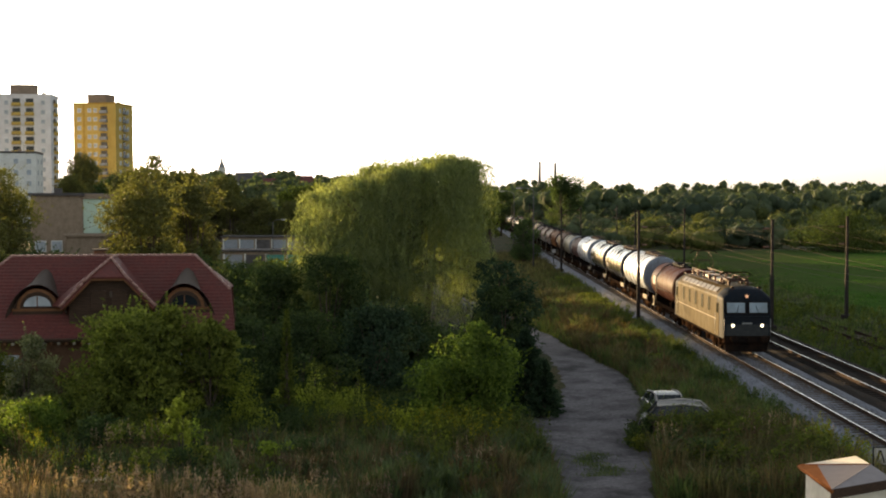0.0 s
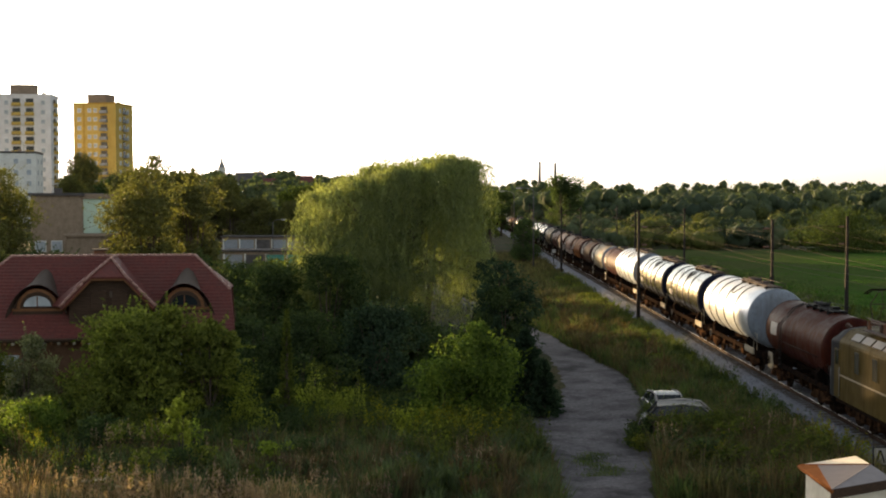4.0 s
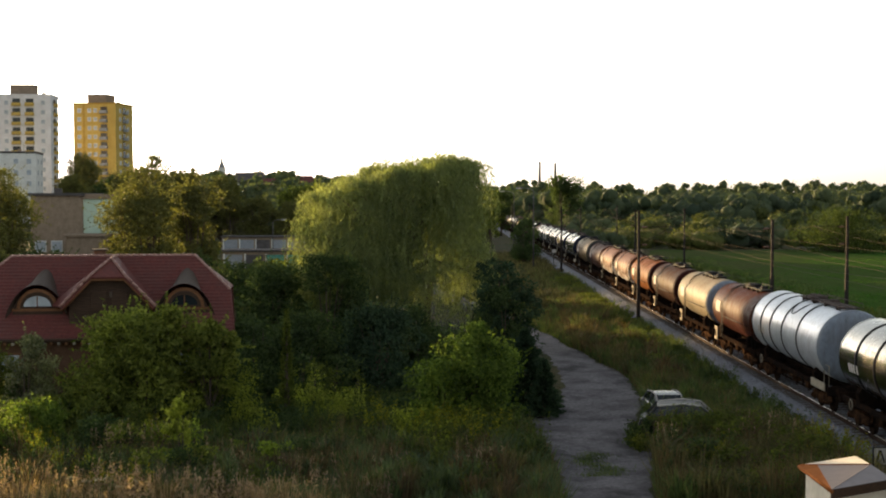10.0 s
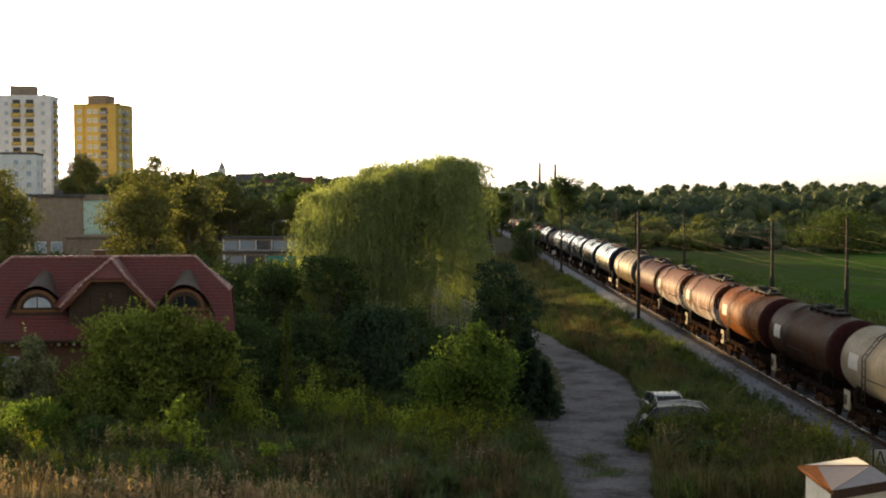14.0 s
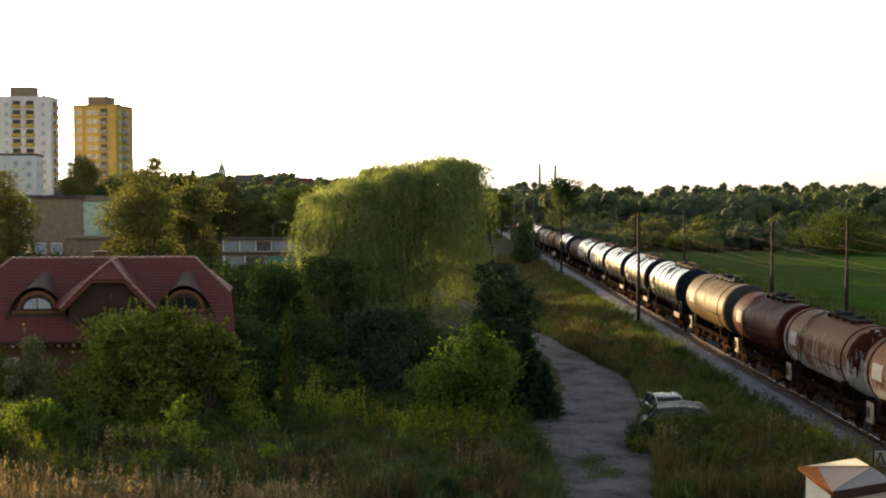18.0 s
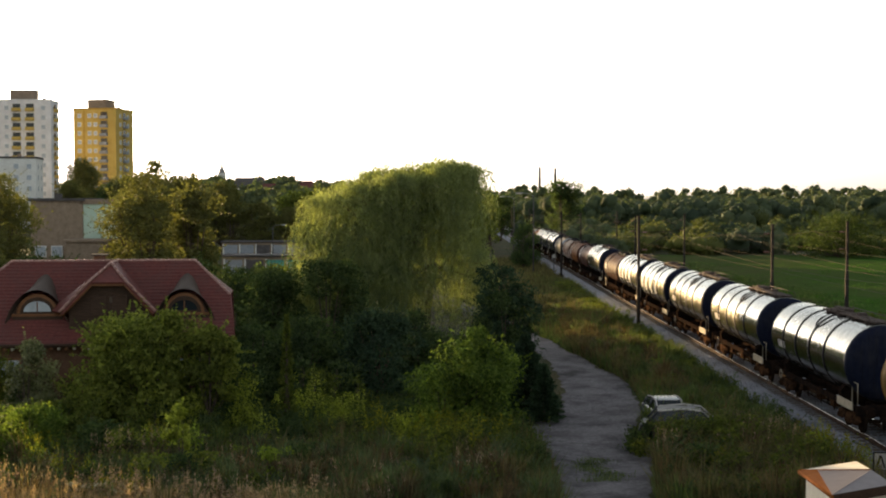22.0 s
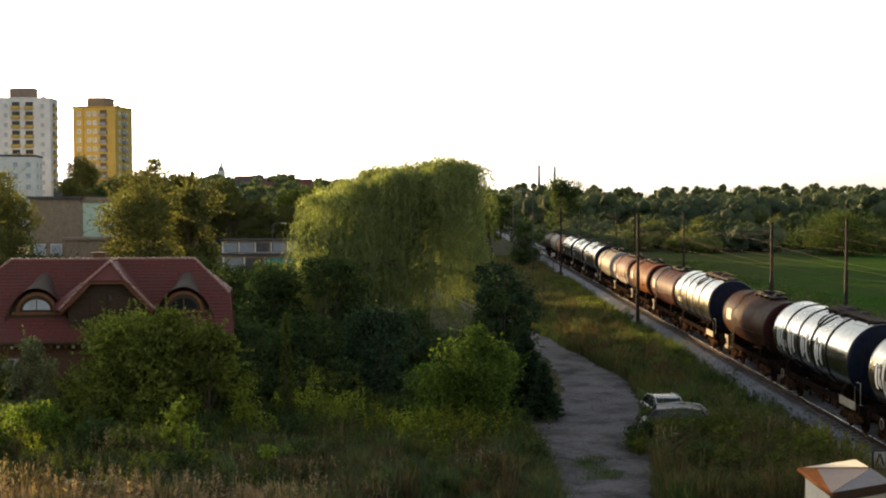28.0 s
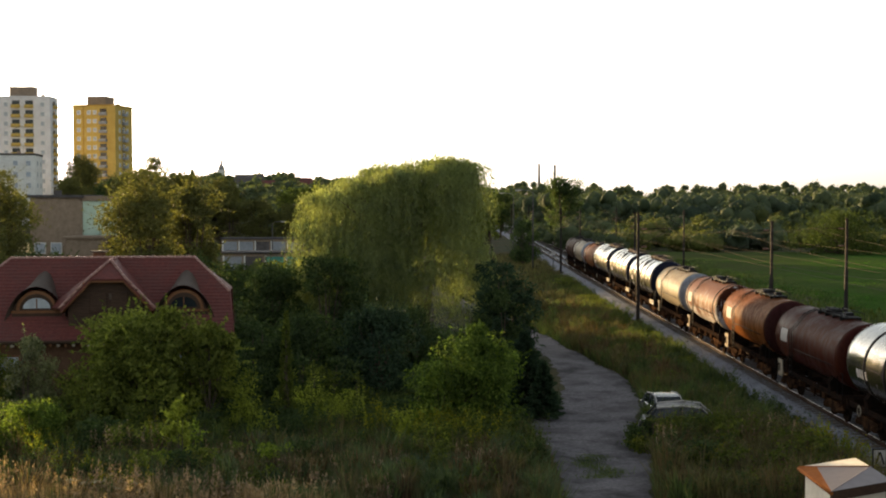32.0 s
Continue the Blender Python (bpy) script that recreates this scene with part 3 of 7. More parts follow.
def overhead_line(x, ys, name, label):
    t = thing(name, pose(x, 0, 0), label, "overhead line")
    for y0, y1 in zip(ys, ys[1:]):
        n = 12
        top = [(0.25 * math.sin(y0), y0 + (y1 - y0) * i / n, 7.05 - 4 * 1.15 * (i / n) * (1 - i / n)) for i in range(n + 1)]
        low = [(0.0, y0, 5.65), (0.0, y1, 5.65)]
        part("carrier_wire", Mesh().tube(top, 0.0085, 5, False), M["wire"], t)
        part("contact_wire", Mesh().tube(low, 0.0075, 5, False), M["wire"], t)
        for i in range(3, n - 1, 3):
            part("dropper", Mesh().tube((top[i], (0, top[i][1], 5.65)), 0.003, 4, False), M["wire"], t)
    return t


overhead_line(TRACK, SPANS, "overhead_line", "thin copper contact and carrier wires over the track")
overhead_line(TRACK_FAR, (24.5, 94.5, 165.0, 235.0, 305.0), "overhead_line", "thin copper contact and carrier wires over the second track")
overhead_line(29.3, (30.6, 100.6, 171.0, 241.0), "overhead_line", "thin copper wires over the overgrown siding")


# ---- the train ----
def wheelset(parent, y, r=0.46):
    """An axle with its two wheels, turning about its own middle."""
    ws = part("wheelset", Mesh().tube(((-0.98, 0, 0), (0.98, 0, 0)), 0.075, 8), M["wheel"], parent, "", pose(0, y, r))
    for s in (-1, 1):
        w = Mesh().lathe([(s * 0.70, r * 0.3), (s * 0.70, r * 0.86), (s * 0.69, r), (s * 0.72, r + 0.028), (s * 0.745, r), (s * 0.815, r * 0.985), (s * 0.815, r * 0.88), (s * 0.77, r * 0.8), (s * 0.78, r * 0.3), (s * 0.83, r * 0.25), (s * 0.83, 0.0)],
                         18, "x")
        for k in range(3):
            w.box((s * 0.795, 0.55 * r * math.cos(2.1 * k), 0.55 * r * math.sin(2.1 * k)), (0.03, 0.12, 0.12), 0.01)
        part("wheel", w, M["wheel"], ws)
    return ws


def bogie(parent, y, base=1.8):
    b = Mesh()
    for s in (-1, 1):
        x = 1.0 * s
        o = [(y - base / 2 - 0.42, 0.5), (y - base / 2 - 0.3, 0.68), (y - 0.55, 0.74), (y + 0.55, 0.74), (y + base / 2 + 0.3, 0.68), (y + base / 2 + 0.42, 0.5), (y + base / 2 + 0.2, 0.42),
             (y + base / 2 - 0.25, 0.44), (y + 0.35, 0.28), (y - 0.35, 0.28), (y - base / 2 + 0.25, 0.44), (y - base / 2 - 0.2, 0.42)]
        b.prism(o, x - 0.06, x + 0.06, "x")
        for k in (-1, 1):
            b.box((x + 0.04 * s, y + k * base / 2, 0.47), (0.2, 0.34, 0.3), 0.04)
            b.tube(((x + 0.09 * s, y + k * base / 2 - 0.0, 0.47), (x + 0.2 * s, y + k * base / 2, 0.47)), 0.1, 8)
        for k in (-0.2, 0.0, 0.2):
            b.tube(((x, y + k, 0.34), (x, y + k, 0.62)), 0.075, 7)
    b.box((0, y, 0.62), (2.1, 0.5, 0.2), 0.03)
    ob = part("bogie", b, M["bogie"], parent)
    for k in (-1, 1):
        wheelset(ob, y + k * base / 2)
    return ob


def buffer(parent, x, y, d, z=1.04):
    me = Mesh().lathe([(0, 0.13), (0.3 * d, 0.12), (0.3 * d, 0.09), (0.5 * d, 0.085), (0.5 * d, 0.23), (0.54 * d, 0.225), (0.56 * d, 0.1), (0.56 * d, 0.0)], 12, "y", (x, y, z))
    return part("buffer", me, M["black"], parent)


def tank_wagon(length, radius, rings, body, end, detail, label):
    """A bogie tank wagon: barrel, dished ends, rings, walkway, underframe, bogies. Built about its own middle, +y the rear."""
    t = thing("tank_wagon", pose(0, -400, 0), label, "tank wagon", "tank wagons of the train")
    half = length / 2 - 0.62
    tank = half - (0.1 if detail == "brown" else 0.35)
    zc = 1.28 + radius
    dish = 0.42
    me = Mesh().lathe([(-(tank - dish), radius), (tank - dish, radius)], 36, "y", (0, 0, zc))
    part("tank", me, M[body], t)
    for s in (-1, 1):
        prof = [(s * (tank - dish), radius * 1.001)]
        for i in range(1, 9):
            a = math.pi / 2 * i / 8
            prof.append((s * (tank - dish + dish * math.sin(a) ** 0.9), radius * max(0.0, math.cos(a)) ** 0.45 if i < 8 else 0.0))
        part("tank_end", Mesh().lathe(prof, 36, "y", (0, 0, zc)), M[end], t)
    # bands round the barrel
    for k in rings:
        y = k * (tank - dish)
        me = Mesh().lathe([(y - 0.075, radius), (y - 0.075, radius + 0.03), (y + 0.075, radius + 0.03), (y + 0.075, radius)], 36, "y", (0, 0, zc))
        part("band", me, M["band"], t)
    old = detail == "brown"
    for s in (-1, 1):
        me = Mesh().lathe([(s * (tank - dish) - 0.03, radius), (s * (tank - dish) - 0.03, radius + 0.012), (s * (tank - dish) + 0.03, radius + 0.012), (s * (tank - dish) + 0.03, radius * 0.995)], 36, "y", (0, 0, zc))
        part("weld_seam", me, M[body], t)
    # top walkway, dome and rails; the newer wagons carry a longer platform towards the front
    gear = M["band"] if old else M["gear"]
    zt = zc + radius
    w0, w1 = (-0.55 * tank, 0.3 * tank) if old else (-0.93 * tank, 0.22 * tank)
    w = Mesh()
    for i in range(int((w1 - w0) / 0.2)):
        w.box((0.0, w0 + i * 0.2, zt + 0.1), (0.6, 0.13, 0.03), 0)
    for s in (-1, 1):
        w.box((0.32 * s, (w0 + w1) / 2, zt + 0.07), (0.05, w1 - w0, 0.06), 0.01)
    part("walkway", w, gear, t)
    for k in range(4):
        part("walkway_bracket", Mesh().box((0, w0 + (w1 - w0) * (k + 0.5) / 4, zt), (0.9, 0.06, 0.14), 0), gear, t)
    yd = 0.0 if old else -0.12 * tank
    me = Mesh().lathe([(zt - 0.08, 0.36), (zt + 0.14, 0.36), (zt + 0.16, 0.42), (zt + 0.23, 0.4), (zt + 0.28, 0.2), (zt + 0.29, 0.0)], 14, "z", (0, yd, 0))
    part("dome", me, gear, t)
    for k in range(5):
        a = 1.257 * k
        part("dome_bolt", Mesh().tube(((0.36 * math.cos(a), yd + 0.36 * math.sin(a), zt + 0.14), (0.4 * math.cos(a), yd + 0.4 * math.sin(a), zt + 0.34)), 0.03, 5), gear, t)
    for s in (-1, 1):
        y0, y1 = w0 + 0.2, w0 + (w1 - w0) * 0.75
        r = Mesh().tube([(0.5 * s, y0, zt - 0.05), (0.5 * s, y0, zt + 0.25), (0.5 * s, y1, zt + 0.25), (0.5 * s, y1, zt - 0.05)], 0.02, 5)
        part("handrail", r, gear, t)
    for k in (-0.33, 0.2):
        part("valve_box", Mesh().box((0.12, yd + tank * k, zt + 0.14), (0.34, 0.42, 0.2), 0.03), gear, t)
    # ladder over the flank: upright to the shoulder, then slanting to the walkway
    for s in (-1, 1) if old else ():
        yl = 0.34 * (tank - dish)
        path = [(s * (radius + 0.1), 1.1), (s * (radius + 0.1), zc + radius * 0.34), (s * radius * 0.62, zc + radius * 0.9), (s * 0.34, zt + 0.1)]
        lad = Mesh()
        for d in (-0.19, 0.19):
            lad.tube([(a, yl + d, b) for a, b in path], 0.026, 5)
        for (a0, b0), (a1, b1) in zip(path, path[1:]):
            n = max(2, int(math.hypot(a1 - a0, b1 - b0) / 0.28))
            for i in range(n):
                f = (i + 0.5) / n
                lad.tube(((a0 + (a1 - a0) * f, yl - 0.19, b0 + (b1 - b0) * f), (a0 + (a1 - a0) * f, yl + 0.19, b0 + (b1 - b0) * f)), 0.018, 5)
        part("side_ladder", lad, M["band"], t)
        if s < 0:
            rail = [(s * (radius + 0.06), y, zc - 0.32) for y in (-(tank - dish) * 0.95, -(tank - dish) * 0.3, yl - 0.3)]
            part("side_rail", Mesh().tube(rail, 0.022, 5), M["band"], t)
    if not old:
        # spill collar round the filling dome
        lip = []
        for i in range(15):
            u = 2 * i / 14 - 1
            a = radians(8 + 44 * math.sqrt(1 - u * u))
            lip.append((-(radius + 0.02) * math.sin(a), yd + 0.75 * u, zc + (radius + 0.02) * math.cos(a)))
        part("spill_collar", Mesh().tube(lip, 0.022, 5), M["band"], t)
    # underframe
    u = Mesh()
    u.box((0, 0, 1.0), (0.55, length - 1.25, 0.34), 0.03)
    for s in (-1, 1):
        u.box((1.15 * s, 0, 1.05), (0.12, length - 1.3, 0.24), 0.02)
        u.box((0, s * half, 1.02), (2.6, 0.16, 0.42), 0.02)
    for y in (-half * 0.62, -half * 0.25, 0.15 * half, half * 0.62):
        u.box((0, y, 1.05), (2.3, 0.16, 0.2), 0.01)
    part("underframe", u, M["black"], t)
    for s in (-1, 1):
        me = Mesh().prism([(-1.2, 0.95), (1.2, 0.95), (1.28, 1.55), (1.0, 1.9), (0.6, 1.52), (0, 1.36), (-0.6, 1.52), (-1.0, 1.9), (-1.28, 1.55)], s * half * 0.66 - 0.2, s * half * 0.66 + 0.2)
        part("saddle", me, M["black"], t)
    for s in (-1, 1):
        for y in (-half * 0.42, -half * 0.1, half * 0.3):
            part("brake_box", Mesh().box((0.98 * s, y, 0.78), (0.3, 0.5, 0.32), 0.03), M["bogie"], t)
        for y in (-half * 0.5, -half * 0.2, half * 0.1, half * 0.42):
            part("hanger", Mesh().tube(((1.16 * s, y, 1.0), (1.1 * s, y + 0.25, 0.5)), 0.035, 5), M["bogie"], t)
        part("end_step", Mesh().box((1.2 * s, -half + 0.3, 0.55), (0.3, 0.45, 0.05), 0.01), M["bogie"], t)
        part("hand_wheel", Mesh().lathe([(1.24 * s, 0.2), (1.27 * s, 0.24), (1.3 * s, 0.2)], 12, "x", (0, half * 0.78, 0.95)), M["board"], t)
        rail = [(1.22 * s, -half + 0.05, 1.15), (1.22 * s, -half + 0.05, 2.1), (1.22 * s, -half + 0.75, 2.1), (1.22 * s, -half + 0.75, 1.15)]
        part("corner_rail", Mesh().tube(rail, 0.025, 5), M["board"] if not old else M["band"], t)
    tank_u = Mesh().tube(((0.45, -0.8, 0.62), (0.45, 0.5, 0.62)), 0.19, 10)
    part("air_reservoir", tank_u, M["black"], t)
    rod = Mesh()
    for s in (-1, 1):
        rod.tube(((1.05 * s, -half * 0.5, 0.6), (1.05 * s, half * 0.5, 0.6)), 0.03, 5)
        for y in (-half * 0.3, half * 0.3):
            rod.box((1.05 * s, y, 0.78), (0.05, 0.08, 0.4), 0)
    part("brake_rod", rod, M["black"], t)
    if detail == "brown":
        part("label_board", Mesh().box((-1.27, half - 0.9, 1.12), (0.05, 0.75, 0.8), 0.01), M["board"], t, "faded cream label board")
        a = radius + 0.012
        me = Mesh().lathe([(tank * 0.52, a), (tank * 0.74, a)], 4, "y", (0, 0, zc), 162, 187)
        part("number_panel", me, M["white_mark"], t, "faded white panel")
        s = Mesh()
        for i, y in enumerate((0.28, 0.42, 0.56)):
            s.box((-1.3, half - 1.2 + y, 1.12), (0.02, 0.05, 0.4), 0)
        part("marking", s, M["black"], t)
    else:
        part("label_board", Mesh().box((-1.27, -half + 1.5, 1.12), (0.05, 2.0, 0.34), 0.01), M["board"], t, "pale sole-bar board")
        a = radius + 0.014
        marks = Mesh()
        for i in range(4):
            marks.lathe([(tank * 0.56 + i * 0.3, a), (tank * 0.56 + i * 0.3 + 0.2, a)], 3, "y", (0, 0, zc), 184, 197)
        part("marking", marks, M["white_mark"], t)
    if detail == "letters":
        # four tall white sign shapes, one in each bay between the bands, on both flanks
        a = radius + 0.012
        bays = (0.79, 0.45, 0.07, -0.31)
        for side in (0, 180):
            for q, k in enumerate(bays):
                y = k * (tank - dish)
                lo, hi = (158, 206) if side == 0 else (334, 382)
                me = Mesh()
                for d, cut in ((-0.45, 6 * (q % 2)), (-0.02, 12), (0.3, 6 - 6 * (q % 2))):
                    me.lathe([(y + d, a), (y + d + 0.2, a)], 8, "y", (0, 0, zc), lo + cut, hi - cut)
                part("sign_shape", me, M["sign_white"], t, "large white painted shape")
    for s in (-1, 1):
        bogie(t, s * (half - 1.75))
        for x in (-0.875, 0.875):
            buffer(t, x, s * (half + 0.06), s)
    return t


def locomotive():
    t = thing("electric_locomotive", pose(0, -400, 0), "olive six-axle electric locomotive with lit headlights and dark blue front", "locomotive")
    L, W = 15.9, 1.48
    z0, z1 = 1.05, 3.34
    arch = [(1.46, 3.44), (1.38, 3.56), (1.08, 3.86), (0.95, 3.93), (0.5, 4.0), (0.0, 4.03)]
    outline = [(-W, z0), (-W, z1)] + [(-a, b) for a, b in arch] + [(a, b) for a, b in arch[-2::-1]] + [(W, z1), (W, z0)]
    nose = 1.5
    body = Mesh().prism(outline, -L / 2 + nose, L / 2 - nose)
    part("body", body, M["loco"], t)
    for s in (-1, 1):
        # cab: flanks go on, the roof rounds down to the visor and the front leans back above the sill
        y0, y1 = s * (L / 2 - nose), s * L / 2
        vs, fs = [], []
        n = len(outline)
        steps = (0.0, 0.3, 0.6, 0.8, 0.92, 1.0)
        for f in steps:
            for x, z in outline:
                zz = z if z <= z1 else z1 + (z - z1) * (1 - 0.62 * f ** 3)
                lean = 0.16 * max(0.0, zz - 2.25) * f ** 4
                vs.append((x * (1 - 0.06 * f ** 4), y0 + (y1 - y0) * f - s * lean, z0 + (zz - z0) * (1 - 0.015 * f)))
        side = [(j * n + i, (j + 1) * n + i, (j + 1) * n + (i + 1) % n, j * n + (i + 1) % n) for j in range(len(steps) - 1) for i in range(n)]
        cab = part("cab", Mesh().add(vs, side + [tuple(range(len(vs) - n, len(vs)))]), M["loco_front"], t, "dark blue cab front")
        for sx in (-1, 1):
            ww = Mesh().box((sx * 0.66, y1 - s * 0.1, 2.84), (1.2, 0.08, 0.72), 0.03, pose(0, 0, 0, s * 9))
            part("windscreen_frame", ww, M["black"], cab)
            gl = Mesh().box((sx * 0.66, y1 - s * 0.075, 2.84), (1.06, 0.06, 0.6), 0.02, pose(0, 0, 0, s * 9))
            part("windscreen", gl, M["screen"], cab)
            lamp = Mesh().lathe([(y1 - s * 0.05, 0.13), (y1 + s * 0.08, 0.13), (y1 + s * 0.1, 0.09)], 14, "y", (sx * 0.86, 0, 1.8))
            part("headlight_rim", lamp, M["galv"], cab)
            lamp = Mesh().lathe([(y1 + s * 0.06, 0.09), (y1 + s * 0.09, 0.06), (y1 + s * 0.1, 0.0)], 14, "y", (sx * 0.86, 0, 1.8))
            part("headlight", lamp, M["headlight"] if s < 0 else M["galv"], cab)
            buffer(t, sx * 0.875, y1, s)
            part("handrail", Mesh().tube(((sx * 1.36, y1 + s * 0.03, 1.2), (sx * 1.36, y1 + s * 0.03, 2.2)), 0.02, 5), M["galv"], cab)
        lamp = Mesh().lathe([(y1 - s * 0.45, 0.1), (y1 - s * 0.16, 0.1), (y1 - s * 0.14, 0.07), (y1 - s * 0.14, 0.0)], 14, "y", (0, 0, 3.5))
        part("roof_lamp", lamp, M["marker"] if s < 0 else M["galv"], cab)
        part("front_panel", Mesh().box((0, y1 + s * 0.004, 1.5), (2.5, 0.03, 0.7), 0.01), M["loco_skirt"], cab, "dull grey lower front panel")
        part("sill_strip", Mesh().box((0, y1 - s * 0.02, 2.3), (2.6, 0.06, 0.06), 0.01), M["loco_front"], cab)
        for sx in (-1, 1):
            part("wiper", Mesh().tube(((sx * 0.66, y1 + s * 0.03, 2.5), (sx * 0.5, y1 - s * 0.02, 2.95)), 0.014, 4), M["black"], cab)
            part("roof_horn", Mesh().lathe([(y1 - s * 0.9, 0.04), (y1 - s * 0.5, 0.05), (y1 - s * 0.42, 0.11)], 8, "y", (sx * 0.8, 0, 3.98)), M["roof_gear"], cab)
        part("number_marking", Mesh().box((0, y1 + s * 0.005, 1.92), (0.6, 0.02, 0.1), 0), M["galv"], cab)
        part("buffer_beam", Mesh().box((0, y1 - s * 0.12, 0.98), (2.7, 0.3, 0.45), 0.03), M["black"], t)
        part("plough", Mesh().prism([(-1.2, 0.2), (1.2, 0.2), (1.3, 0.72), (-1.3, 0.72)], min(y1 - s * 0.3, y1 - s * 0.2), max(y1 - s * 0.3, y1 - s * 0.2)), M["black"], t)
        part("coupling_hook", Mesh().tube(((0, y1, 1.0), (0, y1 + s * 0.35, 0.98), (0, y1 + s * 0.4, 0.75)), 0.05, 6), M["black"], t)
        for sx in (-1, 1):
            d = part("cab_door", Mesh().box((sx * (W + 0.004), s * (L / 2 - 1.25), 2.1), (0.03, 0.72, 2.0), 0.01), M["loco"], t)
            part("door_window", Mesh().box((sx * (W + 0.02), s * (L / 2 - 1.25), 2.75), (0.02, 0.46, 0.6), 0.01), M["glass"], d)
            part("door_rail", Mesh().tube(((sx * (W + 0.06), s * (L / 2 - 1.7), 1.2), (sx * (W + 0.06), s * (L / 2 - 1.7), 2.4)), 0.018, 5), M["galv"], d)
            part("step", Mesh().box((sx * 1.3, s * (L / 2 - 1.25), 0.6), (0.25, 0.5, 0.05), 0.01), M["black"], t)
    for sx in (-1, 1):
        for i in range(5):
            y = -4.2 + i * 2.1
            f = part("side_window_frame", Mesh().box((sx * (W + 0.003), y, 2.85), (0.03, 0.78, 0.98), 0.01), M["loco"], t)
            part("side_window", Mesh().box((sx * (W + 0.016), y, 2.8), (0.02, 0.56, 0.84), 0.01), M["side_pane"], f)
        part("waist_strip", Mesh().box((sx * (W + 0.006), 0, 2.05), (0.02, L - 3.2, 0.06), 0), M["board"], t)
        g = Mesh()
        for i in range(9):
            g.box((sx * 1.24, -5.2 + i * 1.25, 3.73), (0.36, 1.08, 0.06), 0.02, pose(0, 0, 0, 0, sx * 45, 0))
        part("roof_grille", g, M["loco_roof"], t)
        part("side_skirt", Mesh().box((sx * 1.4, 0, 0.98), (0.1, L - 2, 0.2), 0.02), M["black"], t)
    for y, w, l, h in ((-1.2, 1.1, 2.6, 0.16), (1.9, 0.9, 1.8, 0.2), (3.4, 0.7, 0.7, 0.3)):
        part("roof_box", Mesh().box((0.1, y, 4.02 + h / 2), (w, l, h), 0.04), M["loco_roof"], t)
    for x in (-0.6, 0.5):
        part("roof_conductor", Mesh().tube(((x, -5.8, 4.4), (x, -2.0, 4.46), (x, 2.0, 4.4), (x, 5.8, 4.44)), 0.028, 5), M["roof_gear"], t)
        for i in range(7):
            y = -5.4 + i * 1.8
            part("roof_insulator", Mesh().lathe([(3.95 + 0.06 * q, 0.1 if q % 2 else 0.06) for q in range(8)], 8, "z", (x, y, 0)), M["insul"], t)
    for sx in (-1, 1):
        part("roof_walkway", Mesh().box((sx * 0.95, 0, 4.06), (0.3, 9.5, 0.04), 0), M["gear"], t)

    def pantograph(y, up):
        base = Mesh()
        for k in (-1, 1):
            base.box((k * 0.55, y, 4.3), (0.09, 1.7, 0.1), 0.02).box((0, y + k * 0.75, 4.3), (1.2, 0.09, 0.1), 0.02)
            for q in (-1, 1):
                base.lathe([(3.96 + 0.05 * i, 0.11 if i % 2 else 0.06) for i in range(7)], 8, "z", (k * 0.55, y + q * 0.75, 0))
        p = part("pantograph", base, M["roof_gear"], t)
        f = Mesh()
        top = 5.62 if up else 4.72
        for s in (-1, 1):
            knee = (1.35 if not up else 0.75)
            mid = (top + 4.42) / 2
            for k in (-1, 1):
                f.tube(((s * 0.55, y + k * 0.25, 4.42), (s * 0.5, y + k * knee, mid), (s * 0.35, y + k * 0.12, top)), 0.022, 5)
        for k in (-1, 1):
            f.tube(((-0.5, y + k * (0.75 if up else 1.35), (top + 4.42) / 2), (0.5, y + k * (0.75 if up else 1.35), (top + 4.42) / 2)), 0.02, 5)
        part("arm", f, M["roof_gear"], p)
        for k in (-1, 1):
            part("pan_head", Mesh().tube(((-0.95, y + k * 0.14, top - 0.12), (-0.7, y + k * 0.14, top + 0.04), (0.7, y + k * 0.14, top + 0.04), (0.95, y + k * 0.14, top - 0.12)), 0.03, 6), M["black"], p)

    pantograph(-4.9, False)
    pantograph(4.9, True)
    for s in (-1, 1):
        b = Mesh()
        yc = s * 4.2
        for sx in (-1, 1):
            b.prism([(yc - 2.5, 0.62), (yc - 2.4, 0.9), (yc + 2.4, 0.9), (yc + 2.5, 0.62), (yc + 2.1, 0.42), (yc - 2.1, 0.42)], sx * 1.08 - 0.06, sx * 1.08 + 0.06, "x")
            for k in (-1.75, 0, 1.75):
                b.box((sx * 1.16, yc + k, 0.62), (0.16, 0.4, 0.4), 0.04)
                for q in (-0.45, 0.45):
                    b.tube(((sx * 1.14, yc + k + q, 0.5), (sx * 1.14, yc + k + q, 0.9)), 0.08, 7)
            b.tube(((sx * 1.2, yc - 0.9, 0.9), (sx * 1.2, yc - 0.9, 0.3)), 0.07, 7)
        b.box((0, yc, 0.75), (2.0, 3.6, 0.2), 0.03)
        ob = part("bogie", b, M["bogie"], t)
        for k in (-1.75, 0, 1.75):
            wheelset(ob, yc + k, 0.62)
    return t


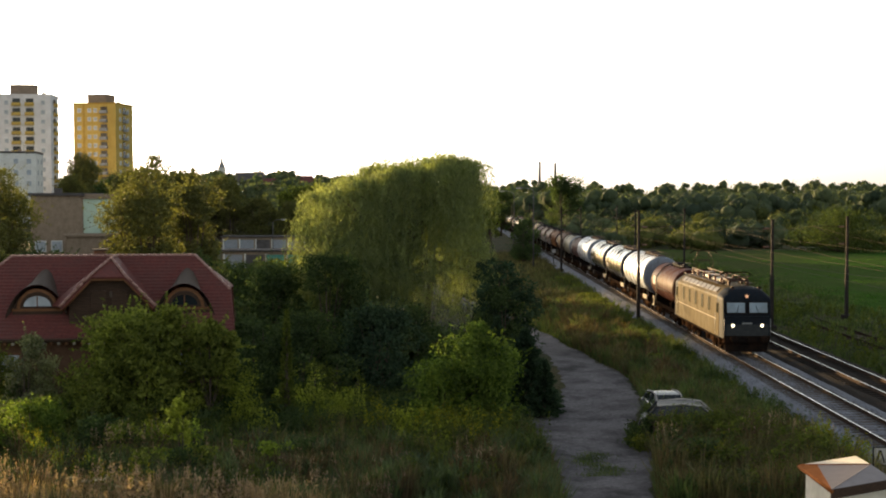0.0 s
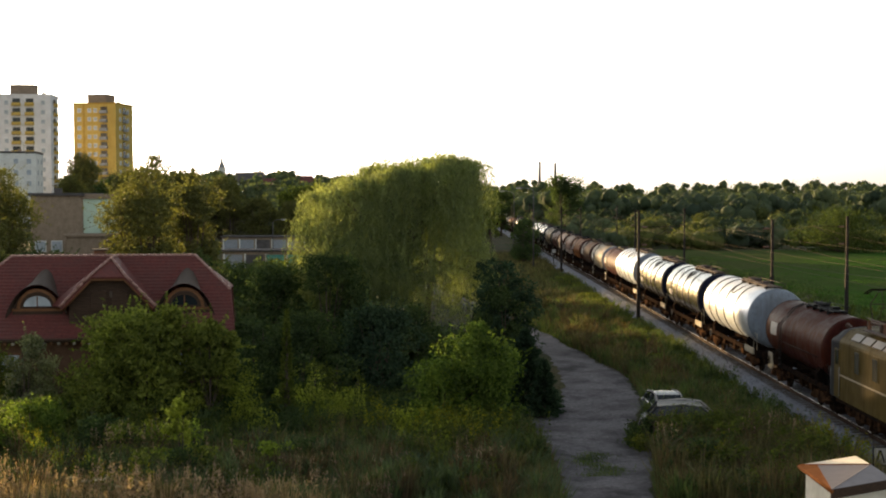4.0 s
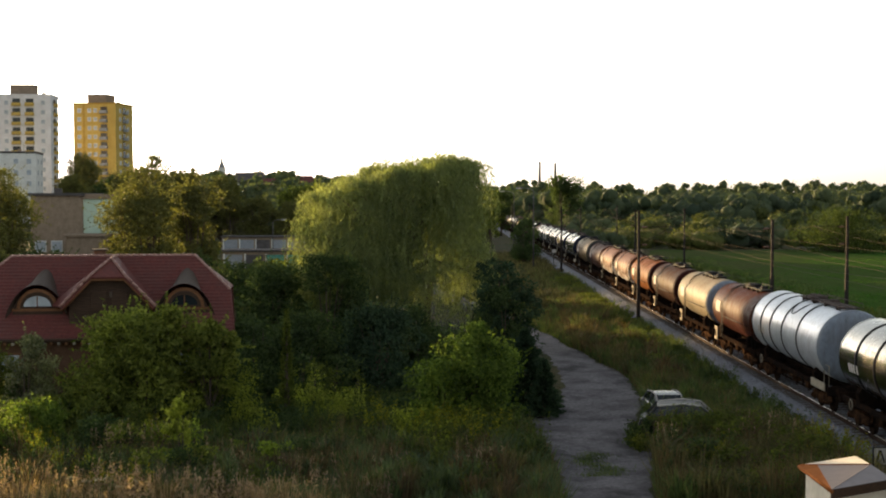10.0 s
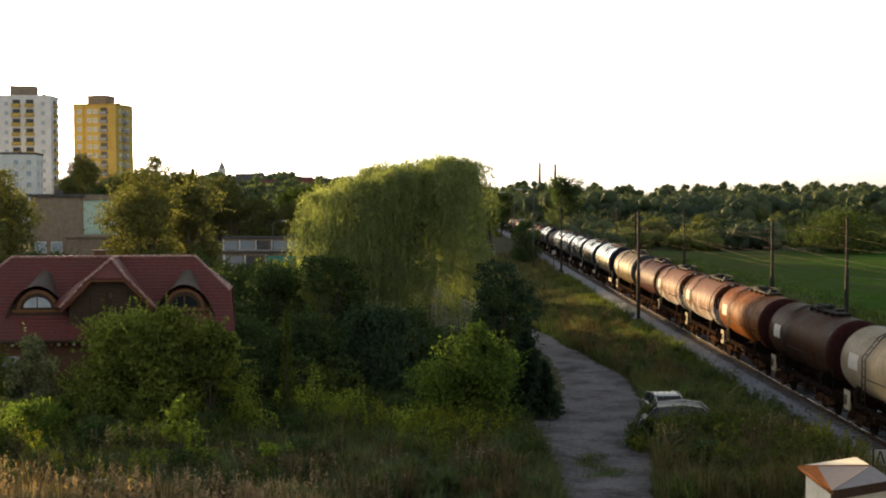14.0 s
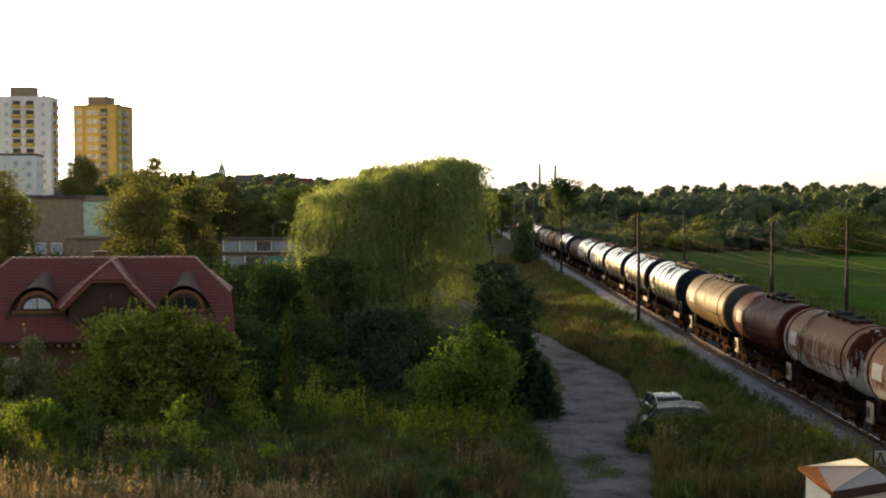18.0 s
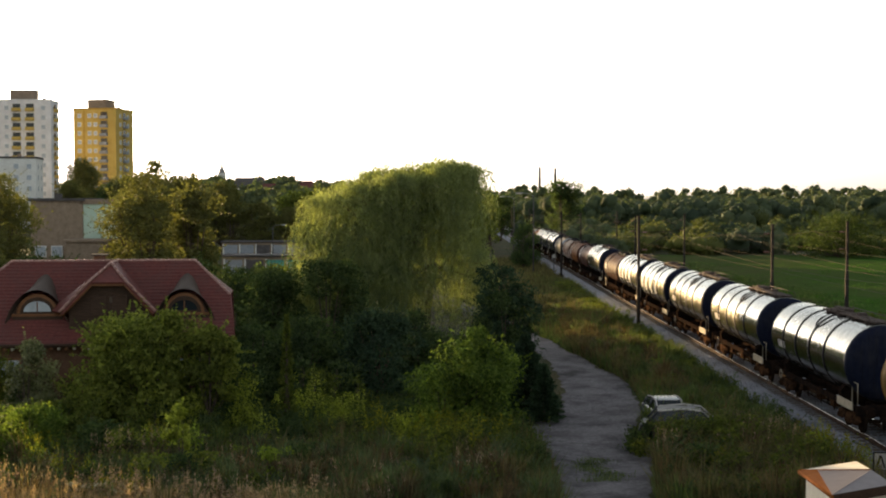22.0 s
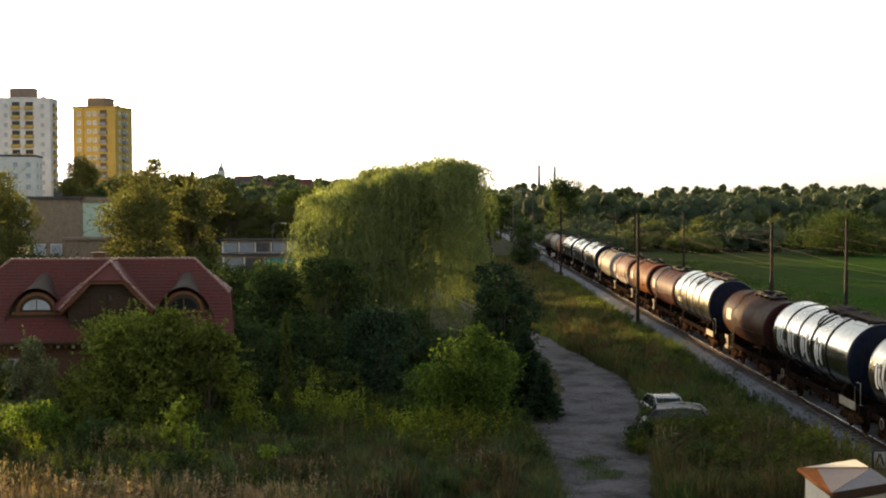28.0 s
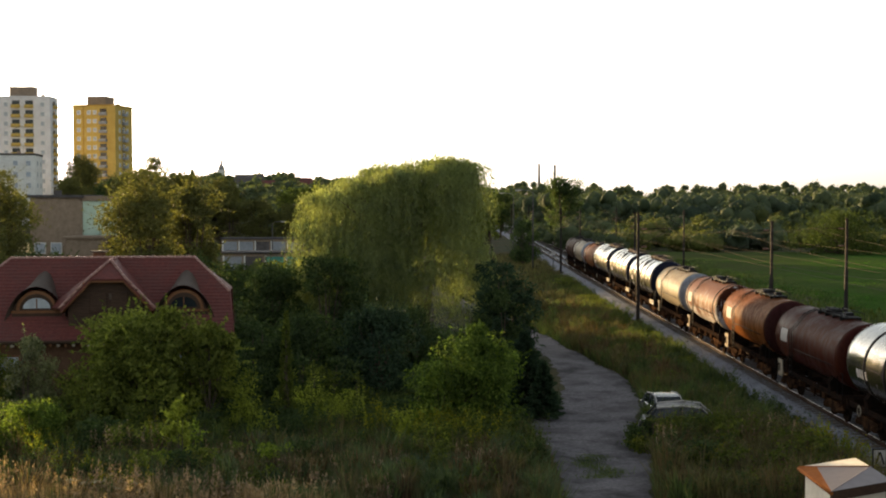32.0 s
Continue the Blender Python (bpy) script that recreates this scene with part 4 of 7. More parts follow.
RINGS = (-0.5, -0.12, 0.26, 0.64)
KINDS = {
    "silver": (14.2, 1.58, (-0.45, 0.0, 0.38, 0.7), "white_silver", "grey_end", "ring", "large pale silver tank wagon with grey ends and faint bands"),
    "ring": (14.1, 1.56, RINGS, "silver", "navy", "ring", "polished silver tank wagon with black bands and navy ends"),
    "lettered_ring": (14.1, 1.56, RINGS, "silver", "navy", "letters", "silver banded tank wagon with navy ends and tall white painted shapes"),
    "brown": (11.7, 1.42, (), "brown", "brown_end", "brown", "weathered brown tank wagon with dark ladders"),
    "maroon": (11.7, 1.42, (), "maroon", "maroon", "brown", "reddish-brown tank wagon with white panel"),
    "rust": (11.7, 1.42, (), "rust", "brown_end", "brown", "rusty orange-brown tank wagon with dark ladders"),
    "tan": (11.7, 1.42, (), "tan", "grey_end", "brown", "faded tan and grey tank wagon with rust streaks"),
    "patched": (11.7, 1.42, (-0.85, 0.9), "patched", "patched_end", "brown", "white tank wagon heavily streaked with rust"),
    "olive": (13.4, 1.52, (-0.75,), "olive", "loco_skirt", "brown", "dull olive tank wagon with dark end"),
}
# kind and the place of the tank's rear end, counted back from the start
TRAIN = (("maroon", 100.2), ("silver", 115.0), ("ring", 128.8), ("ring", 142.6), ("silver", 157.2), ("maroon", 168.0), ("tan", 179.6), ("brown", 191.2), ("rust", 203.0),
         ("patched", 214.4), ("patched", 226.0), ("maroon", 236.9), ("olive", 250.4), ("ring", 266.0), ("ring", 280.5), ("ring", 295.0), ("lettered_ring", 309.2), ("lettered_ring", 323.2),
         ("brown", 335.2), ("ring", 350.2), ("maroon", 361.7), ("rust", 373.6), ("patched", 385.3), ("tan", 397.6), ("ring", 411.2), ("ring", 425.0), ("ring", 439.2),
         ("rust", 451.2), ("tan", 463.6), ("brown", 474.8))
LOCO_MID = 73.2 + 7.95
movers = [(locomotive(), LOCO_MID)]
first = {}
for kind, rear in TRAIN:
    if kind not in first:
        first[kind] = w = tank_wagon(*KINDS[kind])
    else:
        w = copy_thing(first[kind], pose(0, -400, 0))
    movers.append((w, rear - (KINDS[kind][0] / 2 - (0.72 if KINDS[kind][5] == "brown" else 0.97))))


def travelled(t):
    """Metres that the train has gone after t seconds: 9.14 m/s at first, 9.6 m/s from the twentieth second."""
    s = 9.14 * t
    if t > 11:
        k = min(t, 20) - 11
        s += 0.46 / 9 * k * k / 2
    if t > 20:
        s += 0.46 * (t - 20)
    return s


def track_x(y):
    """The line is straight, then bears off to the left far away."""
    return TRACK - 0.00004 * max(0.0, y - 260) ** 2


def motions():
    times = [0, 4, 8, 11, 13, 15, 17, 20, 24, 28, 32]
    for ob, q in movers:
        rows = []
        for t in times:
            y = q - travelled(t)
            rows.append((t, pose(track_x(y), y, 0)))
        walk(ob, rows)
        # wheels roll along the stretch near the camera, a step of 0.06 s at a time
        near = [t for t in np.arange(0, 32.01, 0.06) if 34 < q - travelled(t) < 112]
        if not near:
            continue
        for ws in [o for o in ob.children_recursive if o.name.startswith("wheelset")]:
            x, y, r = ws.matrix_basis.translation
            turns = [(float(t), travelled(t) / r) for t in near]
            turns = ([(0.0, turns[0][1])] if turns[0][0] > 0.05 else []) + turns + ([(32.0, turns[-1][1])] if turns[-1][0] < 31.95 else [])
            walk(ws, [(t, pose(x, y, r, math.degrees(a))) for t, a in turns])


# ---- the house with the red roof ----
def house():
    t = thing("house", pose(-17.7, 61.0, -0.6, 0, 0, 8), "brown house under a steep red tiled roof with rounded dormers", "house")
    H = 3.0  # eaves
    RZ, D, W = 6.85, 8.8, 6.6  # ridge height, depth, half width
    part("wall", Mesh().box((0, D / 2, 1.5), (2 * W - 0.9, D - 1.2, 3.0), 0.02), M["brick_wall"], t)
    # roof planes as slabs with clipped gables
    clip = 1.9

    def slab(pts, thick=0.16):
        pts = [Vector(p) for p in pts]
        nrm = (pts[1] - pts[0]).cross(pts[2] - pts[0]).normalized() * thick
        n = len(pts)
        vs = pts + [p - nrm for p in pts]
        fs = [tuple(range(n)), tuple(range(2 * n - 1, n - 1, -1))] + [(i, i + n, (i + 1) % n + n, (i + 1) % n) for i in range(n)]
        return Mesh().add(vs, fs)

    zc = RZ - clip * 0.9
    yc = D / 2 * (zc - H) / (RZ - H)
    roof = part("roof", slab([(-W - 0.28, 0, H), (W + 0.28, 0, H), (W, yc, zc), (W - clip, D / 2, RZ), (-W + clip, D / 2, RZ), (-W, yc, zc)]), M["tile_red"], t)
    part("rear_slope", slab([(W, D, H), (-W, D, H), (-W, D - yc, zc), (-W + clip, D / 2, RZ), (W - clip, D / 2, RZ), (W, D - yc, zc)]), M["tile_red"], roof)
    for s in (-1, 1):
        p = [(s * W, yc, zc), (s * W, D - yc, zc), (s * (W - clip), D / 2, RZ)]
        part("hip", slab(p if s > 0 else p[::-1]), M["tile_red"], roof)
        part("gable_wall", Mesh().prism([(0.5, 0.0), (D - 0.5, 0.0), (D - 0.5, H), (D - yc - 0.3, zc - 0.2), (yc + 0.3, zc - 0.2), (0.5, H)], s * (W - 0.5) - 0.1, s * (W - 0.5) + 0.1, "x"), M["brick_wall"], t)
    # courses of tiles: low rounded steps up the front slope
    n = 24
    for i in range(n):
        k0, k1 = i / n, (i + 1) / n
        y0, z0 = D / 2 * k0, H + (RZ - H) * k0
        y1, z1 = D / 2 * k1, H + (RZ - H) * k1
        w = W + 0.28 * (zc - z0) / (zc - H) if z0 < zc else W - clip * (z0 - zc) / (RZ - zc)
        me = Mesh().prism([(y0 - 0.03, z0 + 0.015), (y0 - 0.012, z0 + 0.075), (y1, z1 + 0.02)], -w + 0.02, w - 0.02, "x")
        part("tile_course", me, M["tile_red"], roof)

    def ridge(a, b, parent):
        a, b = Vector(a), Vector(b)
        k = max(2, int((b - a).length / 0.36))
        for i in range(k):
            p, q = a.lerp(b, i / k), a.lerp(b, (i + 1.12) / k)
            part("ridge_tile", Mesh().tube((p, q), (0.08, 0.06), 7), M["tile_ridge"], parent)

    ridge((-W + clip, D / 2, RZ + 0.03), (W - clip, D / 2, RZ + 0.03), roof)
    for s in (-1, 1):
        ridge((s * W, yc, zc + 0.03), (s * (W - clip), D / 2, RZ + 0.03), roof)
        part("verge_board", Mesh().tube(((s * (W + 0.28), 0, H), (s * W, yc, zc)), 0.06, 6), M["tile_red"], roof)
    part("gutter", Mesh().tube(((-W, -0.08, H - 0.06), (W, -0.08, H - 0.06)), 0.07, 8), M["timber_dark"], roof)
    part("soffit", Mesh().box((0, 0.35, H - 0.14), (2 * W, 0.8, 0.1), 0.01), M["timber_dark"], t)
    for i in range(36):
        part("rafter_end", Mesh().box((-W + 0.2 + i * (2 * W - 0.4) / 35, 0.12, H - 0.24), (0.12, 0.35, 0.14), 0.01), M["board"] if i % 2 else M["timber"], t)
    for x in (-4.2, 2.6, 4.6):
        w = part("window", Mesh().box((x, 0.58, 1.6), (1.3, 0.1, 1.3), 0.02), M["timber"], t)
        for k in (-1, 1):
            part("pane", Mesh().box((x + k * 0.3, 0.52, 1.6), (0.52, 0.03, 1.1), 0.01), M["pane"], w)
    GX = 0.7
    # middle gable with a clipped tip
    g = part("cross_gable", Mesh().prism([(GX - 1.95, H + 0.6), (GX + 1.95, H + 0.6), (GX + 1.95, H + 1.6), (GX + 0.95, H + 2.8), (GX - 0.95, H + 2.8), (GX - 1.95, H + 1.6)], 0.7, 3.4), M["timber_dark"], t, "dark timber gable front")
    gz, gt = H + 1.5, RZ + 0.0
    fy = 0.15
    for s in (-1, 1):
        p = [(GX + s * 2.3, fy, gz), (GX + s * 0.9, fy, gz + 1.5), (GX, fy + 1.5, gt), (GX, D / 2, gt), (GX + s * 2.3, 1.65, gz)]
        if s < 0:
            # the sunny flank spreads outward into the valley
            q = [(GX - 2.3, fy, gz), (GX - 0.95, fy, gz + 1.5), (GX - 0.06, fy + 1.5, gt), (GX - 0.25, D / 2 - 0.2, gt - 0.1), (GX - 3.0, 1.6, gz - 0.06)]
            part("valley_slope", slab(q[::-1], 0.1), M["tile_red"], g)
        part("gable_slope", slab(p if s < 0 else p[::-1], 0.14), M["tile_red"], g)
        ridge((GX + s * 2.32, fy, gz + 0.05), (GX + s * 0.9, fy, gz + 1.55), g)
        ridge((GX + s * 0.9, fy, gz + 1.55), (GX, fy + 1.5, gt + 0.05), g)
        part("barge_board", Mesh().tube(((GX + s * 2.2, fy + 0.1, gz - 0.1), (GX + s * 0.85, fy + 0.1, gz + 1.36)), 0.1, 6), M["timber"], g)
    ridge((GX, fy + 1.5, gt + 0.06), (GX, D / 2, gt + 0.06), g)
    part("gable_tip", slab([(GX - 0.9, fy, gz + 1.5), (GX + 0.9, fy, gz + 1.5), (GX, fy + 1.5, gt)], 0.14), M["tile_red"], g)
    part("gable_beam", Mesh().box((GX, fy + 0.15, gz + 1.4), (1.9, 0.2, 0.18), 0.02), M["timber"], g)
    part("gable_lamp", Mesh().box((GX + 0.1, 0.62, gz + 0.6), (0.14, 0.1, 0.3), 0.02), M["dormer_skin"], g)
    for k in (-1, 1):
        part("gable_window", Mesh().box((GX + k * 0.5, 0.66, gz + 0.3), (0.8, 0.08, 1.0), 0.02), M["timber_dark"], g)
    # eyebrow dormers
    for x, pale in ((-2.85, True), (4.35, False)):
        d = part("dormer", dormer_skin(x, H, RZ, D), M["dormer_skin"], t, "rounded brown dormer")
        zb, yb = H + 1.38, 1.25
        f = Mesh().lathe([(yb - 0.12, 0.84), (yb - 0.12, 1.0), (yb + 0.1, 1.0), (yb + 0.1, 0.84)], 16, "y", (x, 0, zb), 0, 180)
        part("dormer_arch", f, M["timber"], d)
        part("dormer_sill", Mesh().box((x, yb + 0.02, zb - 0.06), (2.5, 0.24, 0.14), 0.02), M["timber"], d)
        me = Mesh().prism([(x + 1.22 * math.cos(math.pi * i / 14), H + 1.0 + 1.34 * math.sin(math.pi * i / 14)) for i in range(15)], yb - 0.06, yb + 0.05)
        part("dormer_board", me, M["timber_dark"], d)
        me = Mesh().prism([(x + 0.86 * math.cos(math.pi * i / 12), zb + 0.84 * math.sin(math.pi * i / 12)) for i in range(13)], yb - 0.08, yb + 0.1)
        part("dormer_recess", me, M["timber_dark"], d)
        me = Mesh().prism([(x + 0.66 * math.cos(math.pi * i / 12), zb + 0.12 + 0.52 * math.sin(math.pi * i / 12)) for i in range(13)], yb - 0.11, yb - 0.06)
        part("dormer_pane", me, M["pane"] if pale else M["glass"], d)
        part("glazing_bar", Mesh().box((x, yb - 0.12, zb + 0.36), (0.05, 0.05, 0.5), 0), M["timber"], d)
    ch = part("chimney", Mesh().box((-0.3, D / 2 + 0.5, RZ + 0.05), (0.55, 0.5, 0.5), 0.02), M["brick_wall"], t)
    part("chimney_cap", Mesh().box((-0.3, D / 2 + 0.5, RZ + 0.33), (0.85, 0.7, 0.07), 0.02), M["sleeper"], ch)
    return t


def dormer_skin(x, H, RZ, D):
    """The bell-shaped roof of a dormer: from the front arch it narrows back into the slope."""
    n, m = 18, 9
    zb, yb = H + 1.3, 0.98
    rise = (RZ - H) / (D / 2)
    yt = (zb + 1.95 - H) / rise
    vs, fs = [], []
    for j in range(m + 1):
        k = j / m
        y = yb + (yt - yb) * k
        half = 1.42 * (1 - k) ** 0.75 * (1 - 0.2 * math.sin(math.pi * k)) + 0.12
        top = zb + 1.3 + 0.65 * k
        foot = H + rise * y - 0.04
        for i in range(n + 1):
            a = math.pi * i / n
            u = math.cos(a)
            vs.append((x + half * u, y, foot + (top - foot) * math.sin(a) ** (1.35 + 0.4 * k)))
    for j in range(m):
        for i in range(n):
            fs.append((j * (n + 1) + i, j * (n + 1) + i + 1, (j + 1) * (n + 1) + i + 1, (j + 1) * (n + 1) + i))
    return Mesh().add(vs, fs, True)


house()


# ---- blocks of flats and other buildings ----
def tower(name, x, y, z, turn, w, d, floors, wall, trim, label, cols, loggias, roof_house=True):
    """A slab tower: body, set-back roof house, windows with frames, balconies."""
    t = thing(name, pose(x, y, z, 0, 0, turn), label, "apartment block")
    h = floors * 2.8 + 1.2
    part("wall", Mesh().box((0, 0, h / 2), (w, d, h), 0.05), M[wall], t)
    part("parapet", Mesh().box((0, 0, h + 0.15), (w + 0.3, d + 0.3, 0.5), 0.05), M[trim], t)
    if roof_house:
        ph = part("roof_house", Mesh().box((-w * 0.05, 0, h + 1.7), (w * 0.44, d * 0.5, 2.8), 0.06), M["wall_brown"], t)
        part("roof_slab", Mesh().box((-w * 0.05, 0, h + 3.2), (w * 0.47, d * 0.53, 0.25), 0.03), M["roof_dark"], ph)
    part("recess_strip", Mesh().box((-w * 0.25, -d / 2 - 0.02, h / 2), (0.5, 0.12, h - 0.4), 0), M[trim], t)
    for c in (-0.3, 0.28):
        part("roof_vent", Mesh().box((c * w, d * 0.2, h + 0.8), (0.9, 0.9, 1.0), 0.05), M["wall_brown"], t)
    part("roof_mast", Mesh().tube(((w * 0.34, 0, h), (w * 0.34, 0, h + 2.4)), 0.06, 5), M["galv"], t)
    fr = Mesh().box((0, 0, 0), (1.3, 0.14, 1.4), 0.03).data("window_frame", M["wall_white"])
    gl = Mesh().box((0, 0, 0), (1.1, 0.05, 1.2), 0.02).data("pane", M["pane_far"])
    bal = Mesh().box((0, 0, 0), (2.5, 1.0, 0.95), 0.04).data("balcony", M[loggias[1]])
    dk = Mesh().box((0, 0, 0), (2.2, 0.1, 1.9), 0.02).data("loggia_back", M["glass"])
    for i in range(floors):
        zz = 1.9 + i * 2.8
        for c in cols:
            wdw = piece("window", fr, t, pose(c * w, -d / 2 - 0.03, zz))
            piece("pane", gl, wdw, pose(0, -0.07, 0))
        for c in loggias[0]:
            b = piece("balcony", bal, t, pose(c * w, -d / 2 - 0.5, zz - 0.5))
            piece("loggia_back", dk, b, pose(0, 0.46, 0.75))
        for c in (-0.25, 0.2):
            wdw = piece("window", fr, t, pose(w / 2 + 0.03, c * d, zz, 0, 0, 90))
            piece("pane", gl, wdw, pose(0, -0.07, 0))
        if loggias[0]:
            b = piece("balcony", bal, t, pose(w / 2 + 0.5, -0.02 * d, zz - 0.5, 0, 0, 90))
            piece("loggia_back", dk, b, pose(0, 0.46, 0.75))
    return t


tower("apartment_block", -113.3, 405, 7.4, -9, 14.4, 13.4, 11, "wall_yellow", "wall_ochre", "eleven-storey yellow apartment block with balconies", (-0.36, -0.12, 0.02), ((0.22,), "garage_door"))
tower("apartment_block", -126.2, 370, 4.6, 4, 16.0, 9.0, 12, "wall_grey", "wall_grey", "tall grey-white apartment block with yellow loggias", (-0.3, 0.36), ((-0.12, 0.12), "wall_yellow"))
tower("low_block", -118.0, 318, -0.1, 10, 24.0, 12.0, 7, "wall_white", "roof_dark", "lower white apartment block with flat roof", (-0.4, -0.15, 0.1, 0.3, 0.43), ((), "wall_white"), False)


def flat_building():
    t = thing("flat_roofed_building", pose(-48.4, 152, 0.4), "brown flat-roofed building with a mint end bay", "building")
    part("wall", Mesh().box((0, 4, 4.6), (6.4, 8, 9.2), 0.03), M["wall_brown"], t)
    part("roof_slab", Mesh().box((0, 4, 9.35), (7.0, 8.6, 0.35), 0.03), M["roof_dark"], t)
    part("end_bay", Mesh().box((4.3, 4, 4.4), (2.4, 7.5, 8.8), 0.03), M["mint"], t)
    part("bay_roof", Mesh().box((4.3, 4, 9.1), (2.8, 8.0, 0.6), 0.03), M["wall_brown"], t)
    part("vent", Mesh().box((-0.4, 2, 9.8), (0.8, 0.8, 0.6), 0.03), M["roof_dark"], t)
    for x in (-2, 0, 2):
        for z in (3,):
            w = part("window", Mesh().box((x, -0.03, z), (1.4, 0.12, 1.4), 0.02), M["wall_white"], t)
            part("pane", Mesh().box((x, -0.1, z), (1.2, 0.05, 1.2), 0.01), M["pane_far"], w)
    t2 = thing("outbuilding", pose(-44.0, 146, -0.4), "low pale outbuilding with a dark roof", "building")
    part("wall", Mesh().box((0.8, 2, 2.6), (4.4, 4, 5.2), 0.03), M["wall_brown"], t2)
    part("roof_slab", Mesh().box((0.8, 2, 5.3), (5.0, 4.6, 0.3), 0.03), M["wall_brown"], t2)


flat_building()


def garage_row(x, y, z, n, doors, label):
    t = thing("garage_row", pose(x, y, z), label, "garages")
    w = 2.9
    part("wall", Mesh().box((n * w / 2, 2.5, 1.3), (n * w + 0.3, 5, 2.6), 0.03), M["wall_brown"], t)
    part("roof", Mesh().box((n * w / 2, 2.4, 2.72), (n * w + 0.7, 5.6, 0.25), 0.03), M["roof_dark"], t)
    for i in range(n):
        d = part("garage_door", Mesh().box((w * (i + 0.5), -0.05, 1.12), (2.4, 0.12, 2.1), 0.02), M[doors[i % len(doors)]], t)
        part("door_frame", Mesh().box((w * (i + 0.5) - 1.32, -0.06, 1.15), (0.2, 0.14, 2.3), 0.01), M["wall_white"], d)
    return t


garage_row(-41.0, 222, -0.3, 6, ("garage_door", "garage_door", "roof_dark"), "row of flat-roofed garages with pale doors")
garage_row(-31.7, 172, -0.7, 4, ("garage_door", "roof_dark", "garage_teal", "garage_teal"), "row of low garages with teal and white doors")


def far_house(x, y, sunk, w, h, wall, roof, turn=0):
    t = thing("far_house", pose(x, y, ground_z(x, y) - 1.0 - sunk, 0, 0, turn), "distant house with a pitched roof on the hillside", "house", "distant houses")
    part("wall", Mesh().box((0, 0, h / 2), (w, w * 0.8, h), 0.05), M[wall], t)
    me = Mesh().prism([(-w * 0.48, h), (w * 0.48, h), (0, h + w * 0.38)], -w * 0.55, w * 0.55, "x")
    part("roof", me, M[roof], t)
    for i in (-0.25, 0.25):
        wd = part("window", Mesh().box((i * w, -w * 0.4 - 0.05, h * 0.6), (1.3, 0.15, 1.4), 0.02), M["wall_white"], t)
        part("pane", Mesh().box((i * w, -w * 0.4 - 0.13, h * 0.6), (1.1, 0.05, 1.2), 0.01), M["pane_far"], wd)
    return t


for a in ((-92, 560, 0, 11, 4.5, "wall_white", "roof_dark", 10), (-78, 640, 0, 12, 5, "wall_white", "tile_red", -15), (-64, 520, 0, 10, 4, "wall_brown", "roof_dark", 20),
          (-60, 700, 0, 13, 5, "wall_white", "roof_dark", 5), (-88, 610, 0, 10, 4.5, "wall_white", "tile_red", 40), (-84.5, 520, -2.6, 11, 3.6, "wall_white", "roof_dark", 8), (-77.5, 515, -1.6, 9, 3.4, "wall_brown", "tile_red", -20), (-46, 420, -3.5, 8, 3.6, "wall_white", "roof_dark", 15), (24, 470, 0, 11, 4, "wall_white", "roof_dark", 12), (-6, 560, 0, 11, 4.5, "wall_white", "wall_brown", 25)):
    far_house(*a)


def church():
    t = thing("church_tower", pose(-222, 1200, 15), "distant pale church tower with a slender spire", "church tower")
    part("shaft", Mesh().box((0, 0, 10), (6.8, 6.8, 26), 0.1), M["wall_white"], t)
    part("cornice", Mesh().box((0, 0, 23.2), (7.6, 7.6, 0.8), 0.1), M["wall_white"], t)
    part("dome", Mesh().lathe([(23.5, 3.0), (25.5, 3.0), (27.5, 2.0), (28.6, 1.2), (31.0, 1.1), (32, 0.8)], 12, "z"), M["galv"], t)
    part("spire", Mesh().lathe([(32, 0.8), (36, 0.35), (41, 0.05)], 8, "z"), M["galv"], t)


church()


def stack(x, y, h):
    t = thing("chimney_stack", pose(x, y, 3), "very distant slender industrial chimney", "chimney", "distant chimneys")
    part("shaft", Mesh().lathe([(0, 2.8), (h, 1.7), (h + 0.5, 1.7)], 12, "z"), M["roof_dark"], t)
    part("platform", Mesh().lathe([(h * 0.93, 1.9), (h * 0.93, 2.4), (h * 0.94, 2.4), (h * 0.94, 1.9)], 12, "z"), M["galv"], t)


stack(140.5, 2000, 64)
stack(165.5, 2000, 62)


def street_lamp(x, y, h, arm, label="concrete street lamp with a curved arm"):
    g = ground_z(x, y)
    t = thing("street_lamp", pose(x, y, g), label, "street lamp", "street lamps")
    part("pole", Mesh().tube(((0, 0, -0.2), (0, 0, h - 0.4)), (0.12, 0.07), 10), M["lamp_grey"], t)
    part("arm", Mesh().tube(((0, 0, h - 0.5), (arm * 0.3, 0, h - 0.1), (arm, 0, h)), 0.045, 6), M["galv"], t)
    hd = part("lamp_housing", Mesh().box((arm * 1.25, 0, h + 0.02), (1.0, 0.34, 0.16), 0.05), M["galv"], t)
    part("lamp_cover", Mesh().box((arm * 1.27, 0, h - 0.08), (0.8, 0.28, 0.1), 0.03), M["lamp_head"], hd)


street_lamp(11.25, 172, 11.2, -1.6)
street_lamp(10.6, 213, 11.0, -1.6)
street_lamp(7.6, 262, 11.2, -1.6)
for x, y, h in ((-35.4, 155, 10.3), (-30.0, 208, 6.1), (9.2, 330, 12.0), (15.0, 400, 12.5)):
    street_lamp(x, y, h, 1.5)


